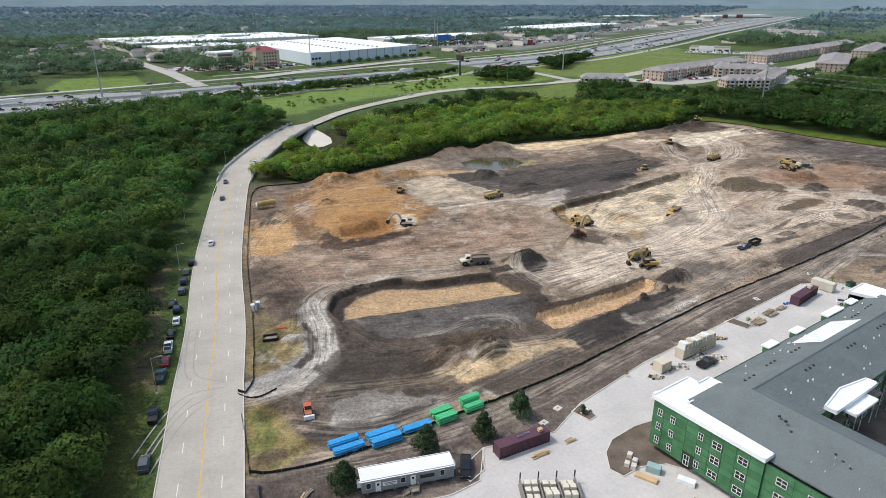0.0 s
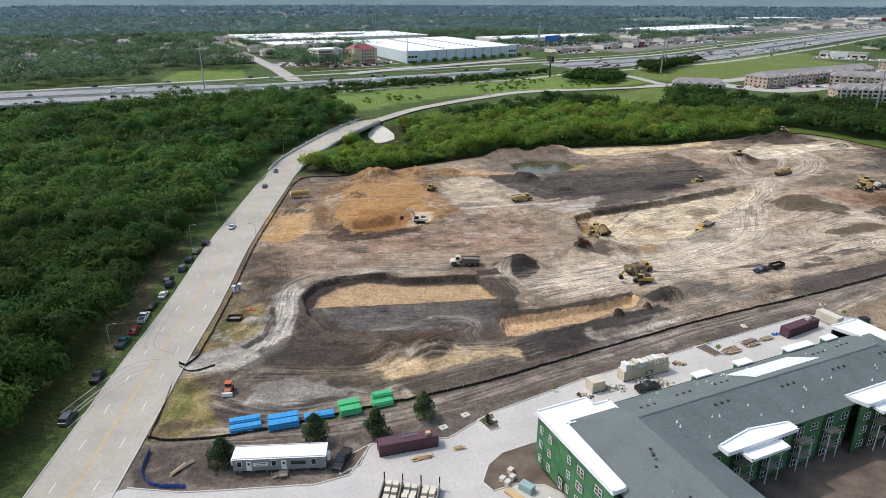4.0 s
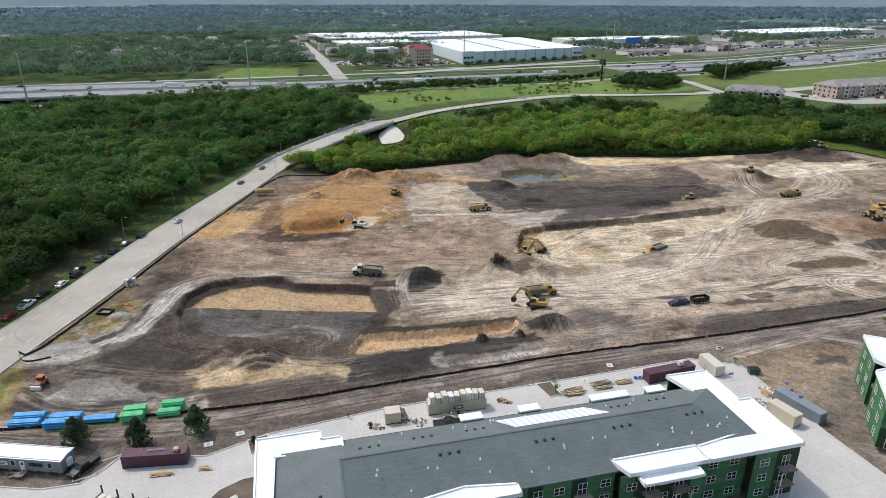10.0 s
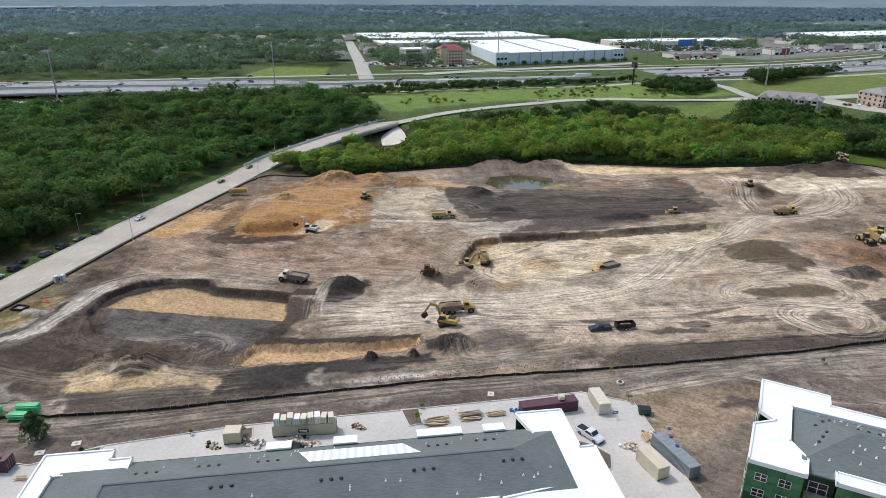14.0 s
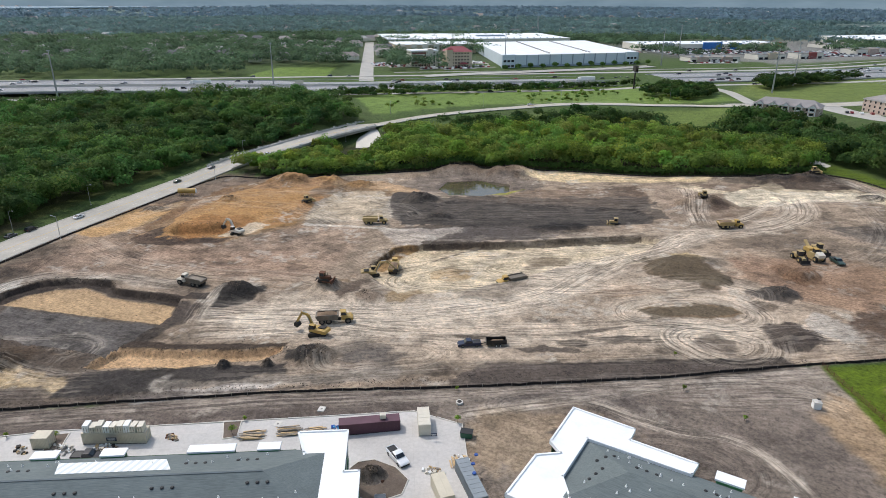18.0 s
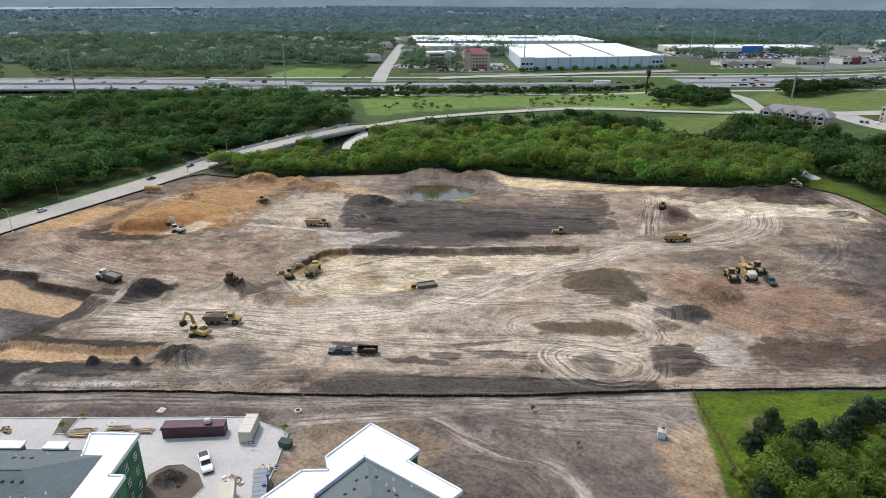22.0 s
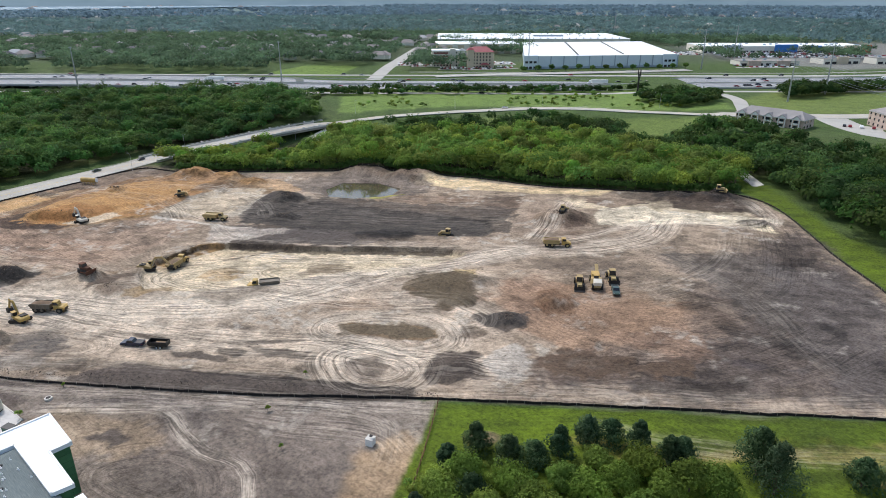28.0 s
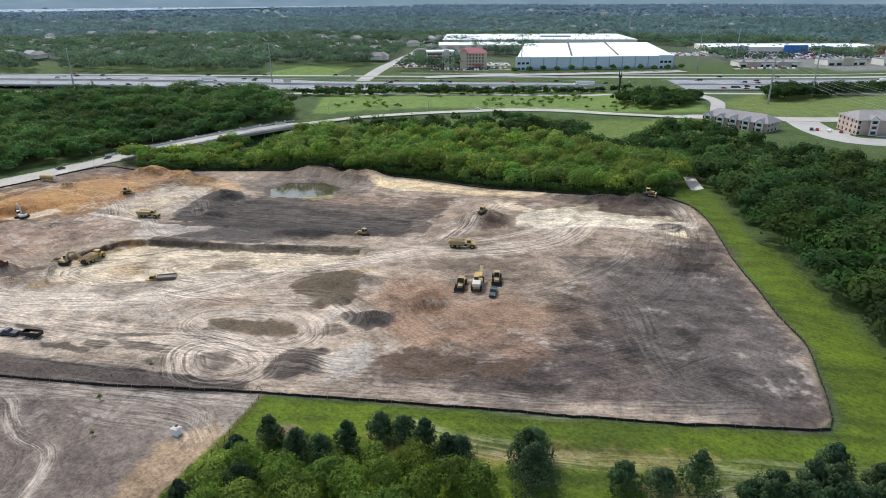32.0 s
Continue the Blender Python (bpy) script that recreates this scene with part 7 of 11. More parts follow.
def flats_north():
    """The long wing: local x runs along it, local y points away from the site (to the right of x)."""
    t = thing("apartment_building", "three-storey flats in green sheathing with grey shingle roof, under construction", "building", 39.4, 101.8, -0.5, 35)
    Y = lambda b: -b  # noqa: E731
    ZE, ZR = 9.7, 13.3
    # main roof: a hip over the wing and another over the west wing
    x0, x1, b0, b1 = 1.5, 85.5, 2.6, 20.6
    bm = 11.6
    rid0, rid1 = 13.0, 74.5
    W1 = 21.0                       # width of the west wing, which runs away from the yard
    END = 66.0
    mb = MB()
    V = [(x0, Y(b0), ZE), (x1, Y(b0), ZE), (x1, Y(b1), ZE), (W1, Y(b1), ZE), (x0, Y(END), ZE), (W1, Y(END), ZE), (rid0, Y(bm), ZR), (rid1, Y(bm), ZR), (rid0 - 1.2, Y(END), ZR)]
    mb.add(V, [(0, 6, 7, 1), (1, 7, 2), (2, 7, 6, 3), (0, 4, 8, 6), (3, 6, 8, 5), (4, 5, 8)])
    lowered = [(x, y, z - 0.25) for x, y, z in V]
    mb.add(lowered, [(1, 7, 6, 0), (2, 7, 1), (3, 6, 7, 2), (6, 8, 4, 0), (5, 8, 6, 3)])
    o = 0
    mb.f += [(0, 1, 10, 9), (1, 2, 11, 10), (2, 3, 12, 11), (3, 5, 14, 12), (4, 0, 9, 13)]
    roof = part("roof", mb, M["shingle"], t, "dark grey shingle roof")
    ridge = MB().beam((rid0, Y(bm), ZR), (rid1, Y(bm), ZR), 0.36, 0.06).beam((rid0, Y(bm), ZR), (rid0 - 1.2, Y(END), ZR), 0.36, 0.06)
    part("ridge_cap", ridge, plain("ridge_shingle", c(98, 106, 108), 0.92), roof)

    def slope(x, y):
        b = -y
        if b < bm:
            return ZE + (ZR - ZE) * min((b - b0) / (bm - b0), (x1 - x) / (x1 - rid1), (x - x0) / (rid0 - x0))
        if x > W1 or b < b1:
            return ZE + (ZR - ZE) * min((b1 - b) / (b1 - bm), (x1 - x) / (x1 - rid1)) if x > W1 else ZR - 0.4
        return ZE + (ZR - ZE) * max(0.0, min((x - x0) / (rid0 - x0), (W1 - x) / (W1 - rid0)))
    spots = [(18, Y(8.2), 0, 0), (27, Y(7.4), 0, 0), (36, Y(7.6), 0, 0), (63, Y(7.2), 0, 0), (71, Y(6.6), 0, 0), (30, Y(13.4), 0, 0), (46, Y(13.8), 0, 0), (60, Y(13.6), 0, 0), (74, Y(13.4), 0, 0), (9, Y(20), 1.2, 0), (8, Y(30), 1.2, 0)]
    r = random.Random(5)
    spots += [(r.uniform(16, 80), Y(r.choice((r.uniform(4, 7), r.uniform(14.5, 19)))), 0, 1) for _ in range(38)]
    spots += [(r.uniform(3.5, 8), Y(r.uniform(18, 50)), 0, 1) for _ in range(10)]
    vents(roof, spots, slope)
    # light panel of unfinished underlay on the yard side
    q = [(40.5, 4.6), (57.5, 4.6), (60, 9.6), (42.6, 9.6)]
    part("underlay_panel", MB().add([(x, Y(b), slope(x, Y(b)) + 0.06) for x, b in q] + [(x, Y(b), slope(x, Y(b)) + 0.01) for x, b in q], [(3, 2, 1, 0), (0, 1, 5, 4), (1, 2, 6, 5), (2, 3, 7, 6), (3, 0, 4, 7)]), M["underlay"], roof, "white roofing underlay in overlapping strips")
    # small flat canopies on the eaves towards the yard
    for x, w in ((37, 4.2), (48, 4.0), (64, 7.8), (73.5, 3.8)):
        d = part("dormer", MB().box(x, Y(2.1), ZE - 1.0, w - 0.5, 1.6, 1.3), M["green"], t, "green sheathed dormer under a white flat roof")
        part("dormer_roof", MB().box(x, Y(1.9), ZE + 0.3, w, 1.9, 0.3), M["membrane"], d)
    # white flat roofs at the corners
    ZF = 10.5
    flat_roof(t, [(0, 0), (10.6, 0), (10.6, Y(2.4)), (14, Y(2.4)), (14, Y(5.4)), (3.0, Y(5.4)), (2.4, Y(22)), (0, Y(22))][::-1], ZF)
    flat_roof(t, [(78, 1.0), (86.5, 1.0), (86.5, Y(9.4)), (89, Y(9.4)), (89, Y(22.6)), (80, Y(22.6)), (71, Y(22.6)), (71, Y(19.2)), (81.5, Y(17.6)), (79.6, Y(4.4))][::-1], ZF)
    flat_roof(t, [(55.6, Y(18.8)), (71, Y(18.8)), (71, Y(22.4)), (57, Y(22.4))][::-1], ZF - 0.1)
    flat_roof(t, [(23, Y(20.2)), (31, Y(18.9)), (39, Y(20.2)), (39, Y(22.2)), (23, Y(22.2))][::-1], ZF - 0.1)
    flat_roof(t, [(58.5, Y(22.6)), (69, Y(22.6)), (69, Y(24.4)), (58.5, Y(24.4))][::-1], ZF - 0.9, 0.3)
    flat_roof(t, [(26, Y(22.4)), (34.5, Y(22.4)), (34.5, Y(24.4)), (26, Y(24.4))][::-1], ZF - 0.9, 0.3)
    # walls; each runs so that its outside is to the right
    win = lambda s: [(s, k, 1.7, 1.5, "win") for k in (0, 1, 2)]  # noqa: E731
    one = lambda s: [(s, k, 0.9, 1.5, "win") for k in (0, 1, 2)]  # noqa: E731
    facade(t, (0.3, Y(0.3)), (0.3, Y(22.0)), 0, 9.9, one(1.6) + one(4.4) + [(8.2, 0, 1.1, 2.2, "door")] + one(10.2) + win(13.4) + win(18.2))
    facade(t, (0.6, Y(22.0)), (0.6, Y(END)), 0, 9.6, sum((win(s) for s in (3.0, 8.0, 15.0, 21.0, 28.0, 34.0)), []))
    facade(t, (10.6, Y(0.3)), (0.3, Y(0.3)), 0, 9.9, one(3) + one(7), joined=True)
    facade(t, (78, Y(2.2)), (10.6, Y(2.2)), 0, 9.5, sum((win(s) for s in range(4, 66, 7)), []), joined=True)
    facade(t, (86.3, -0.9 + 1.6), (78.2, -0.9 + 1.6), 0, 9.9, win(4), joined=True)
    facade(t, (86.3, Y(9.4)), (86.3, 0.7), 0, 9.9, one(2) + one(5) + one(8))
    facade(t, (88.8, Y(22.4)), (88.8, Y(9.5)), 0, 9.9, win(3) + win(9))
    doors = lambda s: [(s, k, 1.5, 2.3, "door") for k in (0, 1, 2)]  # noqa: E731
    facade(t, (W1, Y(20.4)), (55.6, Y(20.4)), 0, 9.5, win(1.5) + doors(7) + win(10.4) + doors(14) + win(17.6) + doors(21.5) + win(25) + doors(29) + win(33))
    facade(t, (55.6, Y(22.2)), (71, Y(22.2)), 0, 9.8, win(2) + doors(5.4) + win(7.9) + doors(10.6) + win(13.6))
    facade(t, (71, Y(20.8)), (80, Y(20.8)), 0, 9.8, win(2.4) + win(6.4))
    facade(t, (80, Y(22.4)), (88.8, Y(22.4)), 0, 9.8, win(2.0) + doors(6.2))
    facade(t, (W1, Y(END)), (W1, Y(20.4)), 0, 9.5, sum((win(s) for s in (4, 12, 20, 28, 36, 42)), []), joined=True)
    for s in (28, 35, 42.5, 50):
        for k in (1, 2):
            balcony(t, s, Y(20.5), 3.05 * k, 0)
    for s in (61, 66.2, 86.2):
        for k in (1, 2):
            balcony(t, s, Y(22.3), 3.05 * k, 0)
    # the missing inner corner step of the east block
    part("side_wall", MB().box(87.6, Y(9.5), 0, 2.4, 0.3, 9.8), M["green"], t)
    return t


def underlay_material():
    m = Mat("roof_underlay", 0.6, 0, 0.3)
    w = m.n.new("ShaderNodeTexWave")
    w.inputs["Scale"].default_value, w.inputs["Distortion"].default_value = 0.24, 0.4
    m.l.new(m.coords("Object"), w.inputs[0])
    m.base(m.ramp(w.outputs["Fac"], [(0.35, c(206, 212, 214)), (0.55, c(240, 242, 242))]))
    return m.m


M["underlay"] = underlay_material()
flats_north()


def flats_east():
    t = thing("apartment_building", "second block of green sheathed flats with white roof edges", "building", 141.6, 176.6, 1.0, 0)
    Y = lambda b: -b  # noqa: E731
    ZE, ZR, ZF = 9.7, 13.4, 10.5
    X1, B0, B1 = 66.0, 5.6, 23.5
    x0 = 4.4
    rx, bm = 14.0, 14.6
    V = [(x0, Y(B0), ZE), (X1, Y(B0), ZE), (X1, Y(B1), ZE), (x0, Y(B1), ZE), (rx, Y(bm), ZR), (X1, Y(bm), ZR)]
    mb = MB().add(V, [(0, 4, 5, 1), (0, 3, 4), (3, 2, 5, 4), (1, 5, 2)])
    mb.add([(x, y, z - 0.3) for x, y, z in V[:4]], [(0, 1, 2, 3)])
    mb.f += [(0, 1, 7, 6), (1, 2, 8, 7), (2, 3, 9, 8), (3, 0, 6, 9)]
    roof = part("roof", mb, M["shingle"], t, "dark grey hipped shingle roof")
    slope = lambda x, y: ZE + (ZR - ZE) * max(0, min((x - x0) / (rx - x0), (-y - B0) / (bm - B0), (B1 + y) / (B1 - bm)))  # noqa: E731
    r = random.Random(8)
    spots = [(9.5, Y(11), 0.8, 0), (16, Y(11.6), 0, 0), (9.4, Y(15.5), 1.2, 0), (26, Y(11), 0, 0), (36, Y(11), 0, 0), (24, Y(18), 0, 0)]
    spots += [(r.uniform(8, 60), Y(r.uniform(7, 12)), 0, 1) for _ in range(26)] + [(r.uniform(8, 40), Y(r.uniform(16, 21)), 0, 1) for _ in range(16)]
    vents(roof, spots, slope)
    flat_roof(t, [(0, 0.4), (11.2, 0), (11.2, Y(3.3)), (22.2, Y(3.6)), (21.8, Y(6.6)), (5, Y(6.6)), (4.8, Y(17.5)), (7.4, Y(21.2)), (7.2, Y(25.4)), (-1, Y(25.4)), (-0.7, Y(15)), (2.6, Y(12.4)), (0, Y(10.4))][::-1], ZF)
    for x in (27.2, 38, 49, 60):
        d = part("dormer", MB().box(x, Y(4.6), ZE - 1.2, 3.8, 2.0, 1.6), M["green"], t, "green sheathed dormer under a white flat roof")
        part("dormer_roof", MB().box(x, Y(4.4), ZE + 0.4, 4.3, 2.2, 0.3), M["membrane"], d)
    win = lambda s: [(s, k, 1.7, 1.5, "win") for k in (0, 1, 2)]  # noqa: E731
    low = lambda s: [(s, k, 1.7, 1.5, "win") for k in (1, 2)]  # noqa: E731
    facade(t, (0.2, Y(0.2)), (0.2, Y(10.2)), 0, 9.9, win(3) + win(7.5))
    facade(t, (-0.5, Y(15)), (-0.8, Y(25.2)), 0, 9.9, win(2.5) + win(7.5))
    facade(t, (2.4, Y(10.2)), (2.4, Y(15)), 0, 9.9, [(2.4, k, 1.2, 1.5, "win") for k in (0, 1, 2)])
    facade(t, (11, Y(0.3)), (0.2, Y(0.3)), 0, 9.9, win(3) + win(8), joined=True)
    facade(t, (11, Y(3.4)), (11, Y(0.3)), 0, 9.9)
    facade(t, (22, Y(3.8)), (11, Y(3.6)), 0, 9.9, win(3) + win(8), joined=True)
    facade(t, (22, Y(6)), (22, Y(3.8)), 0, 9.9)
    facade(t, (X1, Y(5.8)), (22, Y(5.8)), 0, 9.6, sum((win(s) for s in range(4, 44, 6)), []), joined=True)
    facade(t, (-0.8, Y(25.2)), (7, Y(25.2)), 0, 9.9, low(2.0) + low(5.4) + [(3.6, 0, 4.6, 2.6, "door")])
    facade(t, (7.2, Y(23.4)), (11.4, Y(23.4)), 0, 9.6, [(2.0, k, 2.6, 2.2, "door") for k in (0, 1, 2)])
    facade(t, (11.4, Y(25.0)), (20, Y(25.0)), 0, 9.8, win(2.4) + win(6))
    facade(t, (20, Y(23.4)), (X1, Y(23.4)), 0, 9.6, sum((win(s) for s in range(4, 44, 6)), []), joined=True)
    flat_roof(t, [(11.2, Y(22.5)), (20.2, Y(22.5)), (20.2, Y(25.2)), (11.2, Y(25.2))][::-1], ZF)
    facade(t, (X1, Y(23.4)), (X1, Y(5.8)), 0, 9.6, joined=True)
    for k in (1, 2):
        balcony(t, 9.3, Y(23.5), 3.05 * k, 0, 3.8, 1.6)
    return t


flats_east()


# ---- buildings past the creek and the highway ----
M["ware"] = plain("pale_blue_panel", c(206, 216, 222), 0.6, vary=0.06, size=4)
M["ware_grey"] = plain("grey_panel", c(160, 172, 182), 0.6, vary=0.08, size=4)
M["stucco"] = plain("beige_stucco", c(206, 190, 164), 0.85, vary=0.1, size=2)
M["stucco_w"] = plain("off_white_stucco", c(226, 220, 206), 0.85, vary=0.08, size=2)
M["redroof"] = plain("red_metal_roof", c(140, 58, 58), 0.5, vary=0.12)
M["redbrick"] = plain("red_brown_panel", c(142, 88, 76), 0.8, vary=0.12)
M["brick"] = plain("tan_brick", c(196, 175, 160), 0.9, vary=0.2, size=1)
M["roof_brown"] = plain("grey_brown_shingle", c(150, 145, 142), 0.92, vary=0.18, size=2)
M["blue"] = plain("blue_sign_panel", c(56, 122, 196), 0.5)
M["orange_sign"] = plain("orange_sign_panel", c(204, 92, 56), 0.5)
WINDOW = {}


def window_grid(parent, L, ang, ox, oy, z0, storeys, gap, w=1.4, h=1.6, sh=3.2, first=2.0, framed=True):
    """Windows as pieces of their own along a wall from (ox, oy)."""
    base = Matrix.Translation((ox, oy, z0)) @ Matrix.Rotation(ang, 4, "Z")
    me = shared_box("window", w, 0.12, h, M["glass"])
    s = first
    while s < L - w:
        for k in range(storeys):
            part("window", me, None, parent, at=base @ Matrix.Translation((s, -0.05, k * sh + 0.9)))
        s += gap


def warehouse():
    o = (-146, 734)
    ang = 49
    z = ground_z(*o) - 0.3
    t = thing("warehouse", "long pale blue warehouse with a white roof", "warehouse", *o, z, ang)
    L, D, Hh = 170, 190, 13.0
    sx, sy = 215 * math.cos(radians(77)), 215 * math.sin(radians(77))
    part("wall", MB().prism([(0, 0), (L, 0), (L + sx, sy), (sx, sy)], 0, Hh), M["ware"], t)
    part("plinth", MB().box(L / 2, -0.15, 0, L, 0.3, 2.6), M["ware_grey"], t, "grey base course")
    for k in range(0, 13):
        part("pilaster", MB().box(k * L / 12, -0.35, 0, 0.9, 0.7, Hh + 0.3), M["ware_grey"], t)
    part("roof", MB().prism([(-0.3, -0.3), (L + 0.3, -0.3), (L + sx, sy), (sx, sy)], Hh, Hh + 0.5), M["membrane"], t, "white membrane roof")
    for row in (0.36, 0.66):
        for k in range(18):
            part("roof_hatch", shared_box("roof_hatch", 1.6, 2.4, 1.0, M["darkconc"]), None, t, at=Matrix.Translation((L * row + k * 2.6, 12 + k * 11, Hh + 0.5)))
    for bx in (6, L - 10):
        part("corner_bay", MB().box(bx, -1.2, 0, 15, 3.0, Hh + 1.2), M["ware"], t)
        for k in range(3):
            part("window", shared_box("window", 3.2, 0.2, 2.2, M["glass"]), None, t, at=Matrix.Translation((bx - 4.5 + k * 4.5, -2.75, 1.0)))
            part("window", shared_box("window", 3.2, 0.2, 2.2, M["glass"]), None, t, at=Matrix.Translation((bx - 4.5 + k * 4.5, -2.75, 6.4)))
    # rear range
    t2 = thing("warehouse", "older pale warehouse range with roof vents", "warehouse", -395, 905, ground_z(-395, 905) - 0.3, 42)
    part("wall", MB().box(120, 75, 0, 285, 150, 12.5), M["stucco_w"], t2)
    part("roof", MB().box(120, 75, 12.5, 286, 151, 0.5), M["membrane"], t2, "white membrane roof")
    for k in range(26):
        part("roof_hatch", shared_box("roof_hatch", 1.4, 1.4, 1.4, M["ware_grey"]), None, t2, at=Matrix.Translation((-18 + k * 10.6, 3, 13)))
    part("plant_room", MB().box(150, 60, 13, 46, 10, 2.2), M["ware_grey"], t2)
    t3 = thing("warehouse", "beige office range with blind white bays", "warehouse", -330, 800, ground_z(-330, 800) - 0.3, 45)
    part("wall", MB().box(55, 45, 0, 110, 62, 12), M["stucco"], t3)
    part("roof", MB().box(55, 45, 12, 110.5, 62.5, 0.5), M["membrane"], t3)
    for k in range(7):
        part("bay", MB().box(8 + k * 15.5, 12.6, 0, 7, 3, 13), M["stucco_w"], t3)


warehouse()


def hotel(x, y, turn, L, D, storeys, label, wall, trim, roof, red):
    z = ground_z(x, y) - 0.2
    t = thing("hotel", label, "hotel", x, y, z, turn)
    Hh = storeys * 3.3
    part("wall", MB().box(L / 2, D / 2, 0, L, D, Hh), M[wall], t)
    if red:
        part("roof", MB().add([(-0.8, -0.8, Hh), (L + 0.8, -0.8, Hh), (L + 0.8, D + 0.8, Hh), (-0.8, D + 0.8, Hh), (L * 0.25, D / 2, Hh + 5), (L * 0.75, D / 2, Hh + 5)], [(0, 1, 5, 4), (1, 2, 5), (2, 3, 4, 5), (3, 0, 4), (3, 2, 1, 0)]), M["redroof"], t, "red metal hipped roof")
        part("corner_tower", MB().box(1.5, 1.0, 0, 7, 7, Hh + 2.4), M[wall], t)
        part("tower_roof", MB().box(1.5, 1.0, Hh + 2.4, 8, 8, 2.4, 0, 0.3), M["redroof"], t)
        part("porch_roof", MB().box(L * 0.62, -4, 4.2, 10, 7, 1.6, 0, 0.4), M["redroof"], t)
        for px in (L * 0.62 - 4, L * 0.62 + 4):
            part("porch_post", MB().box(px, -6.8, 0, 0.6, 0.6, 4.2), M[wall], t)
    else:
        part("roof", MB().box(L / 2, D / 2, Hh, L + 0.4, D + 0.4, 0.9), M["membrane"], t)
        part("tower", MB().box(L * 0.72, 1, 0, 6, 6, Hh + 2.5), M["stucco_w"], t)
        for k in range(storeys - 1):
            part("band", MB().box(L * 0.3, -0.12, 3.6 + k * 3.3, L * 0.52, 0.3, 1.7), M[trim], t, "red-brown spandrel panels")
        part("porch_roof", MB().box(L * 0.45, -4, 3.8, 12, 7, 0.8), M["stucco_w"], t)
        for px in (L * 0.45 - 5, L * 0.45 + 5):
            part("porch_post", MB().box(px, -6.8, 0, 0.8, 0.8, 3.8), M["redbrick"], t)
    window_grid(t, L, 0, 0, 0, 0, storeys, 3.4, 1.5, 1.6, 3.3)
    window_grid(t, D, math.pi / 2, L, 0, 0, storeys, 4.2, 1.5, 1.6, 3.3)
    window_grid(t, D, -math.pi / 2, 0, D, 0, storeys, 4.2, 1.5, 1.6, 3.3)


hotel(-232, 684, 47, 30, 22, 5, "five-storey hotel with white tower and red-brown bands", "stucco_w", "redbrick", "membrane", False)
hotel(-196, 702, 45, 27, 26, 5, "beige hotel with a red hipped roof", "stucco", "redbrick", "redroof", True)


def store(x, y, turn, L, D, h, label, signs=()):
    t = thing("store", label, "shop", x, y, ground_z(x, y) - 0.2, turn)
    part("wall", MB().box(L / 2, D / 2, 0, L, D, h), M["stucco_w"], t)
    part("roof", MB().box(L / 2, D / 2, h, L + 0.3, D + 0.3, 0.4), M["membrane" if L > 200 else "darkconc"], t, "white flat roof" if L > 200 else "grey flat roof")
    for k in range(int(L / 14)):
        part("roof_unit", shared_box("roof_unit", 3, 2.4, 1.4, M["ware_grey"]), None, t, at=Matrix.Translation((7 + k * 14, D * (0.3 + 0.4 * ((k * 7) % 3) / 2), h + 0.4)))
    for s, w, hh, col in signs:
        part("entrance_front", MB().box(s, -1.0, 0, w, 2.2, hh), M[col], t)
    for k in range(int(L / 9)):
        part("shop_window", shared_box("shop_window", 6, 0.2, 2.6, M["glass"]), None, t, at=Matrix.Translation((5 + k * 9, -0.08, 0.3)))
    return t


store(-84, 1060, 41, 225, 62, 8.5, "long white superstore with a blue entrance", [(40, 22, 10, "ware_grey"), (112, 30, 11, "blue"), (150, 18, 9.5, "blue"), (200, 20, 10, "stucco"), (220, 10, 10.5, "orange_sign")])
store(14, 915, 42, 66, 24, 5.0, "low grey strip of shops with a flat roof", [(16, 14, 6, "brick"), (48, 14, 6, "brick")])
store(356, 968, -25, 54, 30, 5.5, "white car showroom with a stepped front", [(23, 20, 7, "white")])
store(583, 2282, 34, 220, 80, 9, "tan shopping block across the highway", [(30, 16, 10, "stucco"), (84, 20, 10, "brick")])
store(943, 2360, 17, 250, 80, 9, "tan shopping block with red roofs", [(40, 20, 12, "redroof"), (100, 26, 12, "redroof")])
store(208, 1393, 49, 345, 110, 9, "long grey-white store among car parks", [(60, 24, 10, "ware_grey")])


